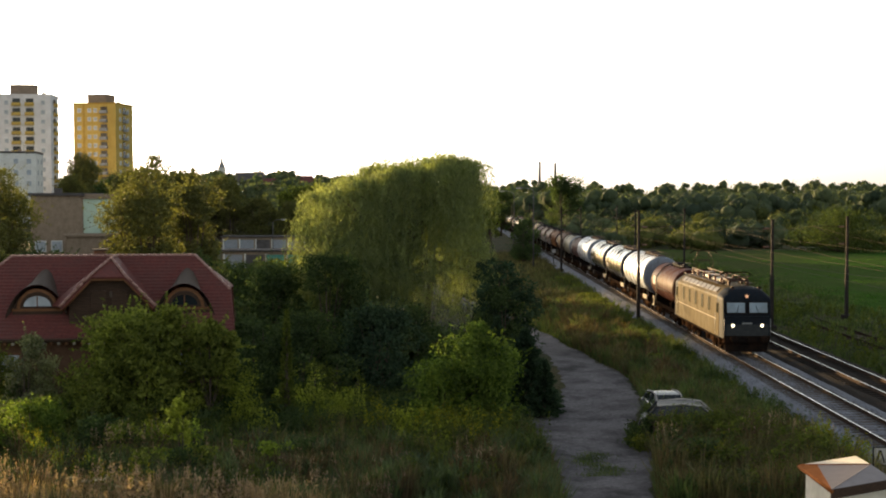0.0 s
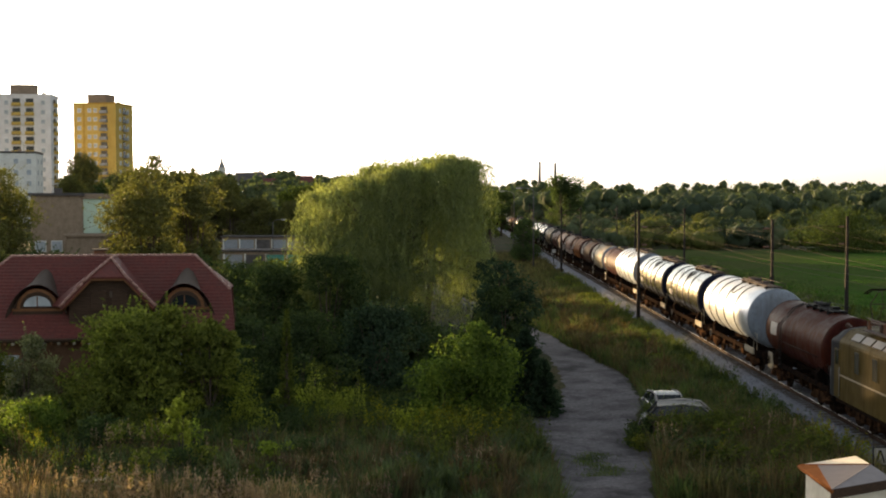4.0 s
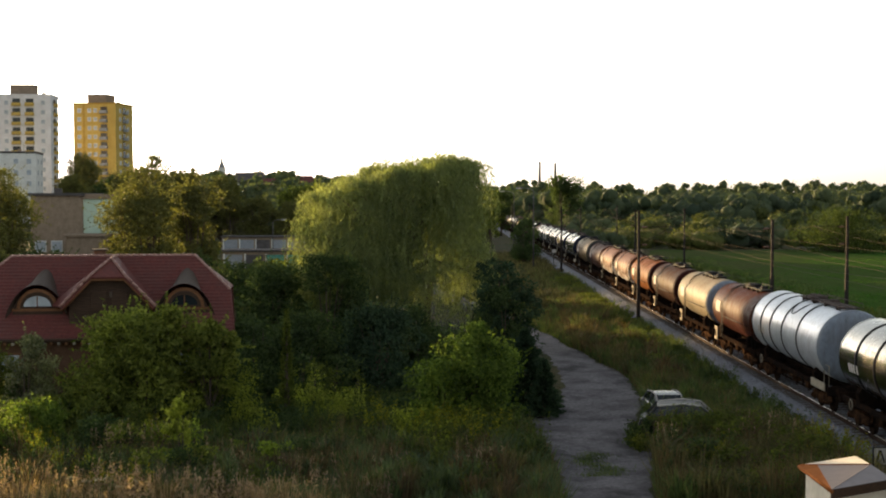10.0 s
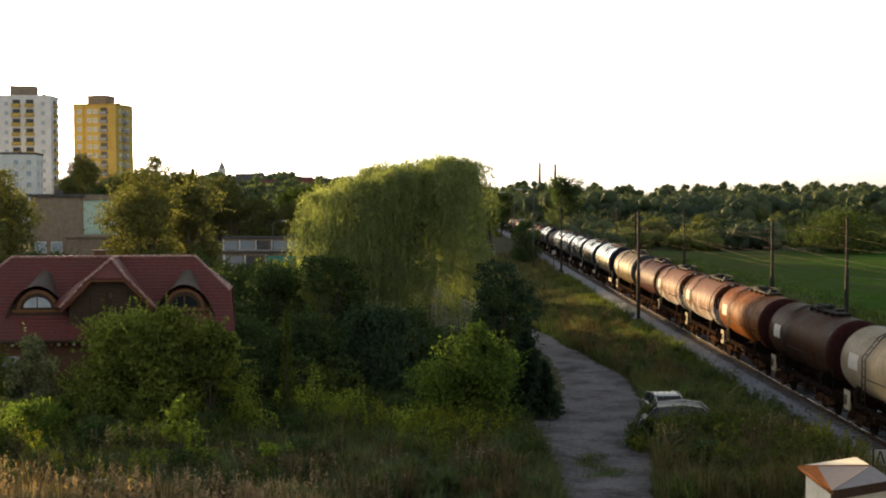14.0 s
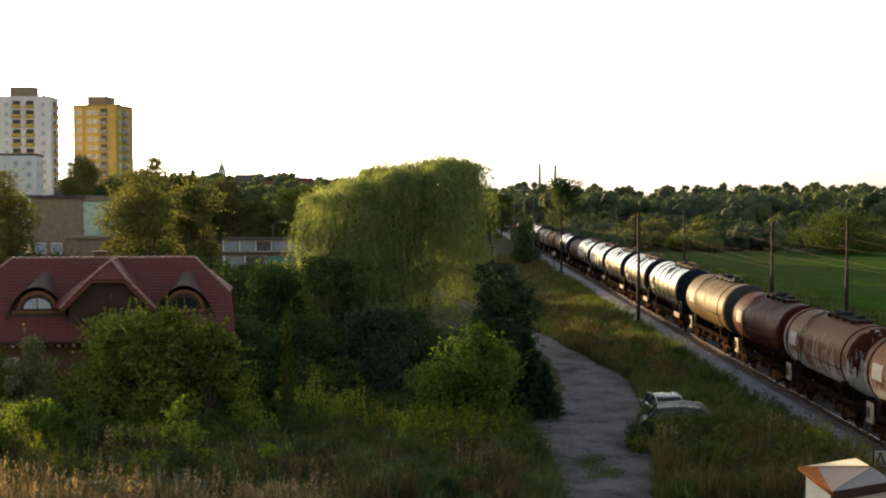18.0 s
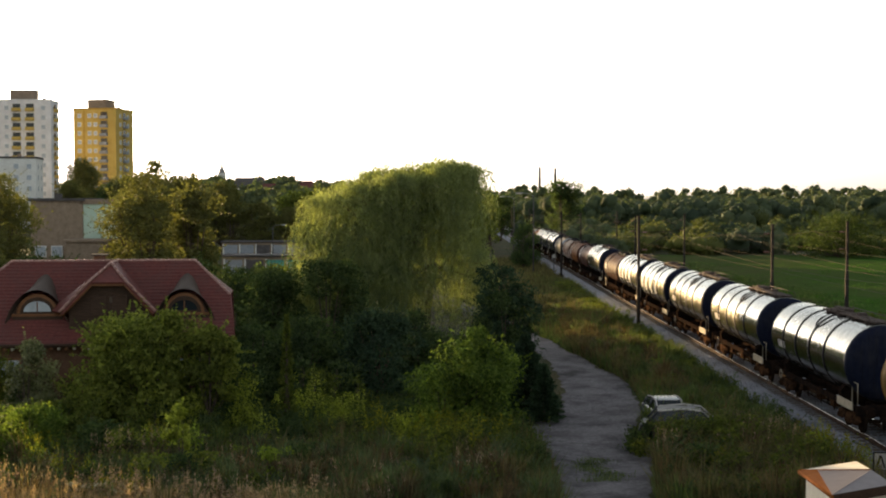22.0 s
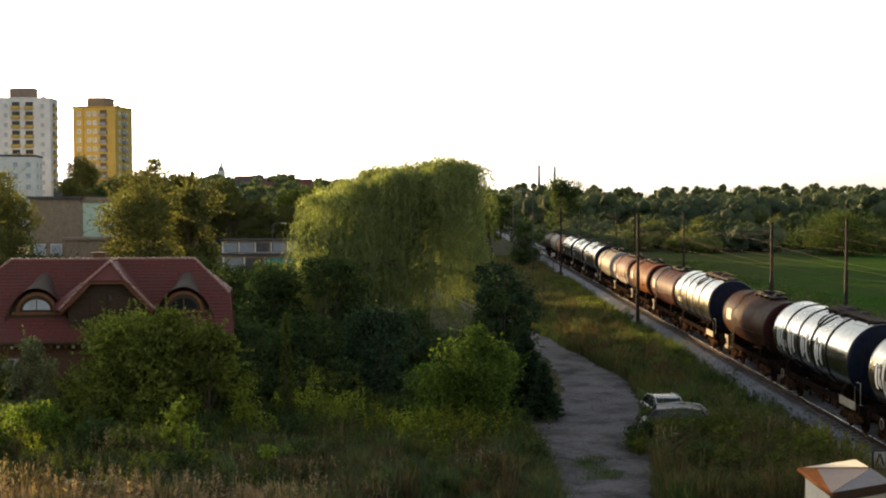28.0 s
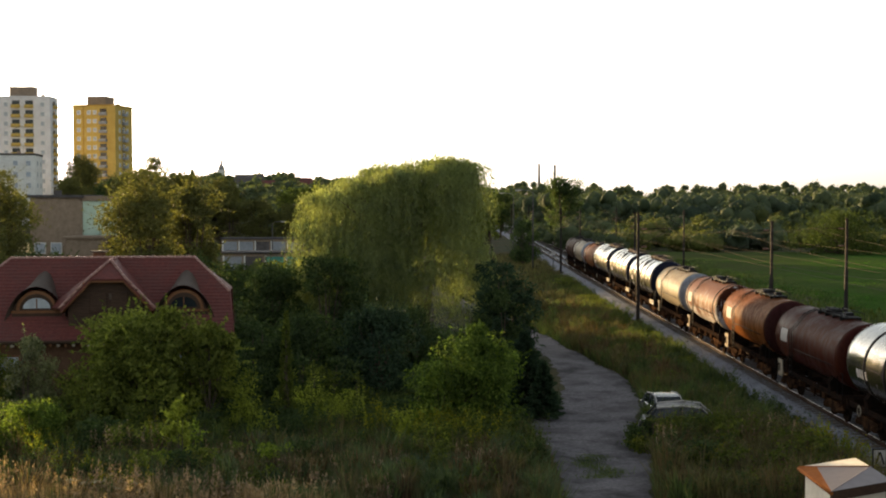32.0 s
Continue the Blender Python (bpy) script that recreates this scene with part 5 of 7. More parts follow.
def signal_board():
    t = thing("track_sign", pose(14.35, 41.5, -0.8), "white track sign with black frame and chevron on a post", "sign")
    part("post", Mesh().tube(((0, 0.05, 0), (0, 0.05, 1.4)), 0.035, 8), M["sign_black"], t)
    b = part("board", Mesh().box((0, 0, 1.45), (0.5, 0.04, 0.66), 0.01), M["sign_black"], t)
    part("face", Mesh().box((0, -0.024, 1.45), (0.4, 0.012, 0.56), 0), M["white_mark"], b)
    for s in (-1, 1):
        part("chevron_bar", Mesh().box((s * 0.075, -0.034, 1.45), (0.06, 0.01, 0.44), 0, pose(0, 0, 0, 0, s * -18, 0)), M["sign_black"], b)
    t = thing("marker_post", pose(14.4, 176, -0.7), "small white marker plate on a dark post", "marker post")
    part("post", Mesh().tube(((0, 0.05, 0), (0, 0.05, 2.5)), 0.05, 8), M["sign_black"], t)
    part("plate", Mesh().box((0, 0, 2.5), (0.5, 0.04, 0.5), 0.01), M["white_mark"], t)


signal_board()


def hut():
    """Cream hut with a low hipped sheet-metal roof, set askew."""
    t = thing("railway_hut", pose(10.0, 31.4, -0.6), "cream rendered hut with a brown sheet-metal hipped roof", "hut")
    zt = 2.95
    A, B, C, E = (-0.95, 0.86, zt), (-0.93, -1.9, zt), (0.9, 2.0, zt), (0.92, -0.76, zt)
    P = (0.6, -0.1, zt + 0.22)
    k = 0.86
    me = Mesh()
    base = [(p[0] * k + 0.02, p[1] * k + 0.03) for p in (A, B, E, C)]
    me.prism(base, 0, zt - 0.02, "z")
    part("wall", me, M["cream"], t)
    r = None
    K = tuple(a + 0.26 * (p - a) for a, p in zip(A, P))
    # the cream slope faces the sun; its brightness is put into the colour
    for a, b, tip, mat, lab in ((A, B, K, "copper", "orange-brown strip"), (K, B, P, "cap_grey", "grey-brown sheet slope"), (B, E, P, "cap_pale", "grey sheet slope"), (E, C, P, "cap_grey", ""),
                                (C, A, P, "cream", "pale sheet slope with sunlight put into its colour")):
        va, vb, vp = Vector(a), Vector(b), Vector(tip)
        n = (vb - va).cross(vp - va).normalized() * 0.04
        me = Mesh().add([va, vb, vp, va - n, vb - n, vp - n], [(0, 1, 2), (5, 4, 3), (0, 3, 4, 1), (1, 4, 5, 2), (2, 5, 3, 0)])
        part("roof_slope", me, M[mat], t, lab)
        if a == B:
            d = (vb - va).normalized()
            side = Vector((d.y, -d.x, 0)) * 0.04
            z = Vector((0, 0, -0.24))
            q = [va, vb, vb + z, va + z]
            part("fascia_board", Mesh().add(q + [p - side for p in q], [(0, 1, 2, 3), (7, 6, 5, 4), (0, 4, 5, 1), (2, 6, 7, 3), (1, 5, 6, 2), (0, 3, 7, 4)]), M["timber_dark"], t, "dark brown board")
        elif a != K:
            part("fascia", Mesh().tube((va - Vector((0, 0, 0.05)), vb - Vector((0, 0, 0.05))), 0.05, 6), M["copper"], t)
    part("hip_cap", Mesh().tube((A, P), 0.022, 6), M["copper"], t)
    part("hip_cap", Mesh().tube((B, P), 0.012, 6), M["cap_pale"], t)


hut()


def parked_car(x, y, turn, mat, label):
    g = ground_z(x, y)
    t = thing("parked_car", pose(x, y, g, 0, 0, turn), label, "car", "parked cars")
    side = [(-2.05, 0.3), (-2.1, 0.62), (-1.95, 0.86), (-1.0, 0.95), (1.5, 0.95), (2.0, 0.9), (2.1, 0.6), (2.05, 0.3)]
    me = Mesh()
    n = len(side)
    vs = []
    for k, dx in ((-0.84, 0.06), (-0.78, 0.0), (0.78, 0.0), (0.84, 0.06)):
        vs += [(k if abs(k) > 0.8 else k, yy * (1 - (0.02 if abs(k) > 0.8 else 0)), zz - (0.04 if abs(k) > 0.8 and zz > 0.8 else 0)) for yy, zz in side]
    fs = [tuple(range(n)), tuple(range(4 * n - 1, 3 * n - 1, -1))]
    for j in range(3):
        fs += [(j * n + i, (j + 1) * n + i, (j + 1) * n + (i + 1) % n, j * n + (i + 1) % n) for i in range(n)]
    body = part("body", me.add(vs, fs), M[mat], t)
    cab = [(-1.0, 0.94), (-0.4, 1.4), (0.0, 1.46), (0.9, 1.43), (1.35, 1.36), (1.75, 0.94)]
    vs = [(k * (0.78 if zz < 1 else 0.62), yy, zz) for k in (-1, 1) for yy, zz in cab]
    m = len(cab)
    part("glasshouse", Mesh().add(vs, [tuple(range(m)), tuple(range(2 * m - 1, m - 1, -1))] + [(i, i + m, (i + 1) % m + m, (i + 1) % m) for i in range(m)]), M["glass"], t)
    part("roof", Mesh().add([(k * w, yy, zz + 0.012) for k, w in ((-1, 0.64), (-0.5, 0.6), (0.5, 0.6), (1, 0.64)) for yy, zz in cab[1:5]],
                            [(j * 4 + i, (j + 1) * 4 + i, (j + 1) * 4 + i + 1, j * 4 + i + 1) for j in range(3) for i in range(3)], True), M[mat], t)
    for s in (-1, 1):
        for a, b in ((0, 1), (4, 5)):
            part("pillar", Mesh().tube(((s * 0.78, cab[a][0], cab[a][1]), (s * 0.64, cab[b][0], cab[b][1] + 0.01)) if a == 0 else ((s * 0.64, cab[a][0], cab[a][1] + 0.01), (s * 0.78, cab[b][0], cab[b][1])), 0.045, 6), M[mat], t)
        part("pillar", Mesh().tube(((s * 0.78, 0.4, 0.95), (s * 0.65, 0.35, 1.45)), 0.04, 6), M[mat], t)
        # near-white tube along the roof edge, in place of the sky's reflection there
        part("roof_rail", Mesh().tube(((s * 0.64, -0.9, 1.05), (s * 0.64, -0.4, 1.43), (s * 0.64, 0.3, 1.49), (s * 0.64, 1.3, 1.39)), 0.035, 6), M["white_mark"], t)
        for yy in (-1.3, 1.3):
            w = part("wheel", Mesh().lathe([(s * 0.62, 0.0), (s * 0.62, 0.3), (s * 0.66, 0.31), (s * 0.82, 0.31), (s * 0.85, 0.28), (s * 0.84, 0.2)], 16, "x", (0, yy, 0.31)), M["rubber"], t)
            part("rim", Mesh().lathe([(s * 0.84, 0.2), (s * 0.82, 0.1), (s * 0.85, 0.0)], 12, "x", (0, yy, 0.31)), M["galv"], w)
        part("tail_light", Mesh().box((s * 0.66, -2.08, 0.75), (0.24, 0.06, 0.14), 0.02), M["insul"], t)
        part("mirror", Mesh().box((s * 0.92, 1.1, 0.98), (0.16, 0.1, 0.12), 0.03), M[mat], t)
    part("bumper", Mesh().box((0, -2.1, 0.45), (1.6, 0.14, 0.2), 0.05), M["rubber"], t)
    return t


parked_car(9.5, 54.9, 4, "car_grey", "grey hatchback with sky-bright roof parked among weeds").scale = (0.88, 0.9, 0.88)
parked_car(9.75, 50.6, 80, "car_dark", "dark car half hidden in tall weeds").scale = (1, 1, 1.1)


# ---- trees and shrubs ----
def crown_points(rng, blobs, n, shell=0.5):
    """Places of leaves in the lumps of a crown, thicker towards their skins, with gaps."""
    c = np.array([b[:3] for b in blobs])
    r = np.array([b[3] for b in blobs])
    i = rng.choice(len(blobs), n * 2, p=r ** 2 / (r ** 2).sum())
    d = unit(rng.normal(size=(n * 2, 3)))
    k = shell + (1 - shell) * rng.uniform(0, 1, n * 2) ** 0.6
    k *= 1 + 0.2 * np.sin(d[:, 0] * 7 + i) * np.cos(d[:, 2] * 6 + i * 2.1) + 0.05 * rng.normal(size=n * 2)
    p = c[i] + d * (r[i] * k)[:, None] * np.array([1, 1, 0.85])
    gap = np.sin(p[:, 0] * 3.1 + 1.7 * np.sin(p[:, 2] * 2.3)) + np.sin(p[:, 1] * 2.9 + 1.3 * np.sin(p[:, 0] * 1.9)) + np.sin(p[:, 2] * 3.4 + p[:, 1])
    keep = gap > -1.25
    return p[keep][:n], d[keep][:n]


def limbs(me, rng, blobs, trunk_top, h, r):
    lean = rng.normal(size=2) * 0.03 * h
    pts = [(0, 0, -0.3), (lean[0] * 0.3, lean[1] * 0.3, trunk_top * 0.5), (lean[0], lean[1], trunk_top), (lean[0] * 1.5, lean[1] * 1.5, h * 0.8)]
    me.tube(pts, [r * 1.25, r, r * 0.8, r * 0.2], 8)
    for x, y, z, br in blobs:
        k = rng.uniform(0.5, 1.0)
        s = Vector((lean[0], lean[1], trunk_top * (0.75 + 0.3 * k)))
        e = Vector((x, y, z))
        m = s.lerp(e, 0.5) + Vector((0, 0, -0.08 * (e - s).length))
        me.tube((s, m, e), [r * 0.45, r * 0.28, r * 0.08], 5, False)


def make_crown(seed, h, w, base, nblob, n, leaf, aspect=0.55, shell=0.5, top=1.0):
    """Blobs and leaves of a broad crown between base and h."""
    rng = np.random.default_rng(seed)
    blobs = []
    ch = h - base
    for i in range(nblob):
        a = rng.uniform(0, 2 * math.pi)
        k = rng.uniform(0, 1)
        z = base + ch * (0.1 + 0.8 * k)
        f = math.sqrt(max(0.05, 1 - (abs(k - 0.38) / 0.75) ** 2 * top))
        rr = w / 2 * f * rng.uniform(0.25, 0.72)
        br = w * rng.uniform(0.13, 0.24)
        blobs.append((rr * math.cos(a), rr * math.sin(a), min(z, h - br * 0.8), br))
    blobs.append((0, 0, h - w * 0.16, w * 0.16))
    if base < 0.45:
        for i in range(5):
            a = i * 1.257 + rng.uniform(-0.3, 0.3)
            blobs.append((w * 0.25 * math.cos(a), w * 0.25 * math.sin(a), h * 0.24, min(w * 0.23, h * 0.3)))
    p, d = crown_points(rng, blobs, n, shell)
    ax = d * 0.6 + rng.normal(size=p.shape) * 0.6 + np.array([0, 0, -0.35])
    V = leaves(rng, p, ax, leaf, leaf * aspect)
    # sprigs standing out of the outline
    k = max(10, n // 75)
    j = rng.choice(len(p), k)
    out = unit(d[j] + np.array([0, 0, 0.55]) + rng.normal(size=(k, 3)) * 0.3)
    S = []
    step = min(leaf * 0.75, 0.028 * h)
    for q in range(7):
        c = p[j] + out * (leaf * 0.5 + q * step)
        S.append(leaves(rng, c, rng.normal(size=c.shape) + out * 0.4, leaf * 0.9, leaf * aspect * 0.9))
    return blobs, np.concatenate([V] + S)


def tree(name, x, y, h, w, base, n, leaf, mat, seed, label, nblob=16, aspect=0.55, r=None, category="tree", group="", shell=0.5):
    t = thing(name, pose(x, y, ground_z(x, y)), label, category, group)
    blobs, V = make_crown(seed, h, w, base, nblob, n, leaf, aspect, shell)
    me = Mesh()
    limbs(me, np.random.default_rng(seed), blobs, max(0.3, base * 0.9), h, r or 0.022 * h + 0.03)
    part("trunk", me, M["bark"], t)
    part("crown", poly_data("crown", V, M[mat]), None, t)
    return t


def conifer(name, x, y, h, w, n, leaf, mat, seed, label, category="tree", droop=-0.1, group=""):
    """A dense cone of twigs in uneven whorls."""
    rng = np.random.default_rng(seed)
    t = thing(name, pose(x, y, ground_z(x, y)), label, category, group)
    k = rng.uniform(0, 1, n) ** 1.2
    a = rng.uniform(0, 2 * math.pi, n)
    prof = (1 - k) ** 0.75 * (0.75 + 0.25 * np.sin(a * 5 + k * 22)) * (0.82 + 0.18 * np.sin(k * 46))
    rad = w / 2 * prof * rng.uniform(0.45, 1.0, n) ** 0.5 + 0.03
    p = np.stack([rad * np.cos(a), rad * np.sin(a), 0.15 + k * (h - 0.15)], 1)
    ax = np.stack([np.cos(a), np.sin(a), np.full(n, droop + 0.5) + 0.3 * rng.normal(size=n)], 1) + rng.normal(size=(n, 3)) * 0.35
    part("crown", poly_data("crown", leaves(rng, p, ax, leaf, leaf * 0.3), M[mat]), None, t)
    part("trunk", Mesh().tube(((0, 0, -0.2), (0, 0, h * 0.9)), (0.03 * h + 0.02, 0.02), 7), M["bark"], t)
    return t


def willow(x, y, h, w):
    """Weeping willow: limbs, then curtains of hanging shoots with narrow leaves."""
    rng = np.random.default_rng(11)
    t = thing("weeping_willow", pose(x, y, ground_z(x, y)), "large weeping willow with long hanging curtains of leaves", "tree")
    me = Mesh()
    me.tube(((0.6, 0, -0.3), (0.7, 0, 1.6), (0.3, 0, 3.6), (0, 0, 5.5)), (0.62, 0.5, 0.42, 0.25), 10)
    me.tube(((2.2, -0.3, -0.3), (2.3, -0.2, 2.2), (2.8, 0, 5.6)), (0.3, 0.24, 0.12), 8)
    part("trunk", me, M["bark"], t)
    lumps = []
    for i in range(130):
        a = 2.4 * i + rng.uniform(-0.5, 0.5)
        k = 0.1 + 0.84 * rng.uniform(0, 1) ** 0.55
        lx, ly = w / 2 * k * math.cos(a), 0.82 * w / 2 * k * math.sin(a)
        u = lx / (w / 2)
        # the crest stands a little to one side, with a low shoulder on the other
        top = h - 0.8 - (3.0 * (u - 0.34) ** 2 if u > 0.34 else 2.15 * (0.34 - u) ** 1.4) - 1.6 * (ly / (w / 2)) ** 2
        # tiers: the lower ones only on the outside
        drop = 0.0 if i % 5 < 2 else rng.uniform(0.0, 0.72) * max(0.0, k - 0.25) / 0.7
        lumps.append((lx, ly, top * (1 - drop) - abs(rng.normal()) * 0.35, rng.uniform(0.55, 1.25), rng.uniform(0.3, 1.0)))
    for i in range(26):
        lx = rng.uniform(-0.42, 0.47) * w
        ly = -rng.uniform(0.45, 0.8) * 0.82 * w / 2 * math.sqrt(max(0.15, 1 - (2 * lx / w) ** 2))
        lumps.append((lx, ly, rng.uniform(4.0, 8.2), rng.uniform(0.6, 1.1), rng.uniform(0.45, 0.95)))
    for lx, ly, lz, lr, reach in lumps[:130:3]:
        part("limb", Mesh().tube(((0.2, 0, 4.2), (lx * 0.45, ly * 0.45, (4.2 + lz) / 2 + 1.1), (lx, ly, lz)), (0.2, 0.12, 0.03), 6, False), M["bark"], t)
    out = []
    p, d = crown_points(rng, [q[:4] for q in lumps], 26000, 0.35)
    out.append(leaves(rng, p, d * 0.5 + rng.normal(size=p.shape) * 0.5 + np.array([0, 0, -0.7]), 0.26, 0.06))
    for lx, ly, lz, lr, reach in lumps:
        k = 38
        away = math.atan2(ly, lx)
        a = away + rng.normal(size=k) * 1.5
        q = rng.uniform(0.0, 1.0, k) ** 0.7 * lr
        sx, sy = lx + q * np.cos(a), ly + q * np.sin(a)
        ln = np.clip((1.5 + 6.0 * reach ** 1.6) * rng.uniform(0.35, 1.15, k), 0.8, max(1.0, lz - 0.6))
        for i in range(k):
            m = int(ln[i] / 0.13)
            s = np.arange(m) * 0.13
            # a shoot rises, arches over and hangs
            arc = 0.9 * rng.uniform(0.4, 1.2)
            b = arc * (1 - np.exp(-s * 1.1))
            ox = math.cos(a[i]) * b + 0.1 * np.sin(s * 1.3 + i)
            oy = math.sin(a[i]) * b + 0.1 * np.cos(s * 1.1 + i)
            lift = 0.25 + 0.75 * rng.uniform() ** 3
            z = lz + 0.45 * lr - 0.3 * q[i] - s + lift * 4 * s * np.exp(-s * 2.0)
            c = np.stack([sx[i] + ox, sy[i] + oy, z], 1) + rng.normal(size=(m, 3)) * 0.06
            out.append(leaves(rng, c, np.array([0, 0, -1.0]) + rng.normal(size=(m, 3)) * 0.4, 0.3, 0.055))
    part("crown", poly_data("crown", np.concatenate(out), M["willow"]), None, t)
    return t


willow(-4.0, 86.5, 13.3, 13.8)

# shrubs and small trees in front, nearest growth first
tree("sapling", -9.6, 43.2, 3.0, 1.2, 0.3, 1500, 0.21, "shoot", 3, "slender sapling with bright yellow-green leaves", 9, 0.55, 0.03)
tree("ash_tree", -13.6, 55.0, 4.9, 7.4, 0.2, 15000, 0.25, "maple", 5, "bushy green ash tree in front of the house", 17, 0.5, 0.13, shell=0.62)
tree("ash_tree", -12.9, 54.4, 5.3, 2.4, 0.6, 3000, 0.25, "maple", 6, "upright bushy ash above its broad neighbour", 9, 0.5, 0.08, shell=0.55)
tree("ash_tree", -10.7, 54.6, 4.7, 2.8, 0.5, 4200, 0.25, "maple", 7, "leafy young ash beside the house corner", 10, 0.5, 0.08, shell=0.55)
tree("shrub", -18.6, 54.6, 3.9, 3.0, 0.2, 5500, 0.17, "pale", 8, "pale-leaved shrub by the house wall", 18, 0.5, 0.06, "shrub")
tree("shrub", -21.0, 55.5, 3.0, 3.0, 0.2, 4500, 0.16, "bush", 9, "dense green shrub by the house", 10, 0.5, 0.06, "shrub")
tree("shrub", -15.9, 46.8, 2.2, 3.6, 0.1, 6500, 0.15, "elder", 10, "low yellow-green shrub with drooping leaves", 12, 0.45, 0.05, "shrub")
tree("elder_bush", 1.1, 52.6, 4.7, 2.7, 0.6, 5500, 0.2, "elder", 121, "tall bright green elder above its broad neighbour", 14, 0.5, 0.06, "bush")
tree("elder_bush", 0.6, 52.3, 4.0, 5.6, 0.2, 12500, 0.19, "elder", 12, "bright green elder bush at the roadside", 26, 0.5, 0.09, "bush")
tree("elder_bush", -0.6, 51.5, 2.8, 2.4, 0.2, 4000, 0.18, "lime", 13, "small yellow-green elder bush", 9, 0.5, 0.05, "bush")
conifer("juniper", 3.45, 58.5, 3.7, 4.0, 11000, 0.26, "pine", 14, "dark spreading juniper at the bend of the road", "shrub")
conifer("juniper", 2.2, 60.5, 4.1, 2.6, 7000, 0.26, "pine", 15, "dark upright juniper by the road", "shrub")
conifer("juniper", 4.2, 56.5, 2.6, 2.2, 5000, 0.24, "pine", 16, "low dark juniper overhanging the road edge", "shrub")
conifer("slim_poplar", -7.05, 52.8, 5.0, 1.1, 2200, 0.22, "bush", 17, "narrow upright young poplar", "tree", 0.6)
tree("dark_bush", -7.6, 63.0, 4.0, 4.2, 0.2, 9000, 0.2, "dark", 18, "dense dark green bush", 16, 0.5, 0.1, "bush")
tree("dark_bush", -3.6, 62.5, 4.6, 4.6, 0.2, 10000, 0.19, "pine", 19, "broad blue-green bush before the willow", 16, 0.5, 0.1, "bush")
tree("dark_bush", -9.6, 60.0, 4.0, 3.4, 0.2, 6000, 0.2, "dark", 20, "dark shrub beside the house gable", 12, 0.5, 0.08, "bush")
tree("dark_bush", -1.9, 66.0, 4.4, 3.6, 0.2, 6500, 0.2, "dark", 21, "dark bush at the foot of the willow", 12, 0.5, 0.08, "bush")
tree("pine_tree", 3.3, 77.5, 6.0, 4.6, 0.2, 9500, 0.3, "pine", 22, "dark bushy pine beside the willow", 18, 0.35, 0.14)
tree("dark_bush", 3.0, 75.5, 4.6, 3.6, 0.2, 6500, 0.22, "dark", 24, "dark bush behind the road bend", 12, 0.5, 0.08, "bush")
tree("dark_bush", 10.6, 186.0, 6.9, 5.0, 0.3, 5500, 0.3, "dark", 25, "dark bush beside the line", 12, 0.5, 0.1, "bush")
tree("dark_bush", 12.4, 204.0, 6.6, 4.4, 0.3, 5500, 0.32, "dark", 26, "dark bush beside the line", 12, 0.5, 0.1, "bush")
tree("dark_bush", -11.6, 80.0, 5.6, 6.4, 0.3, 9000, 0.25, "dark", 27, "tall dark bush between the house and the willow", 16, 0.5, 0.12, "bush")
tree("dark_bush", -7.6, 78.0, 6.4, 4.8, 0.3, 8000, 0.25, "dark", 28, "tall dark bush beside the willow", 14, 0.5, 0.12, "bush")
tree("dark_bush", -10.7, 57.4, 3.3, 3.0, 0.1, 5000, 0.2, "dark", 34, "low dark bush at the corner of the house", 11, 0.5, 0.06, "bush")
tree("dark_bush", -12.9, 86.5, 5.9, 7.4, 0.2, 6000, 0.26, "dark", 35, "dark bush before the garages", 14, 0.5, 0.1, "bush")
tree("dark_bush", -15.5, 84.0, 5.6, 5.4, 0.3, 6000, 0.26, "dark", 29, "dark bush behind the house", 14, 0.5, 0.12, "bush")
tree("poplar", 6.6, 232.0, 11.0, 6.0, 1.0, 7000, 0.4, "maple", 30, "yellow-green tree behind the willow", 16, 0.5, 0.18)
tree("poplar", 2.5, 250.0, 12.0, 7.0, 1.0, 7000, 0.42, "maple", 31, "yellow-green tree behind the willow", 16, 0.5, 0.2)

# wild shrubs that fill the rough ground
rng = random.Random(31)
WILD = (("bush", 1250, 0.215, "dense wild shrub in the rough grass"), ("maple", 1250, 0.22, "light green wild shrub"), ("lime", 1150, 0.2, "yellow-green leafy wild shrub"),
        ("dark", 1250, 0.225, "dark green bramble thicket"), ("bush", 1150, 0.2, "low leafy green bramble"))
wild = [tree("wild_shrub", -20 + 3.4 * i, 57.0 + (i % 2), 2.2, 2.6, 0.0, n, lf, mat, 90 + i, lab, 11, 0.5, 0.04, "shrub", "wild shrubs", 0.4) for i, (mat, n, lf, lab) in enumerate(WILD)]
for i in range(92):
    y = rng.uniform(41.5, 61.0)
    x = rng.uniform(-0.43 * y, 2.3 if y < 50 else 2.6)
    s = rng.uniform(0.35, 0.8) + 0.35 * (y - 41) / 18
    if -12 < x < -3 and 45 < y < 57.5:
        s *= 0.5
    k = rng.choice((0, 0, 1, 3, 3, 4, 4, 2)) if y < 52 else rng.choice((0, 3, 3, 4, 1))
    c = copy_thing(wild[k], pose(x, y, ground_z(x, y) - 0.05, 0, 0, rng.uniform(0, 360)))
    c.scale = (s * rng.uniform(0.9, 1.3), s * rng.uniform(0.9, 1.3), s)
for i in range(24):
    x, y = rng.uniform(7.8, 13.4), rng.uniform(42.0, 49.4)
    s = rng.uniform(0.5, 0.8)
    c = copy_thing(wild[rng.choice((0, 3, 4, 4, 0))], pose(x, y, ground_z(x, y) - 0.05, 0, 0, rng.uniform(0, 360)))
    c.scale = (s * 1.2, s * 1.2, s)
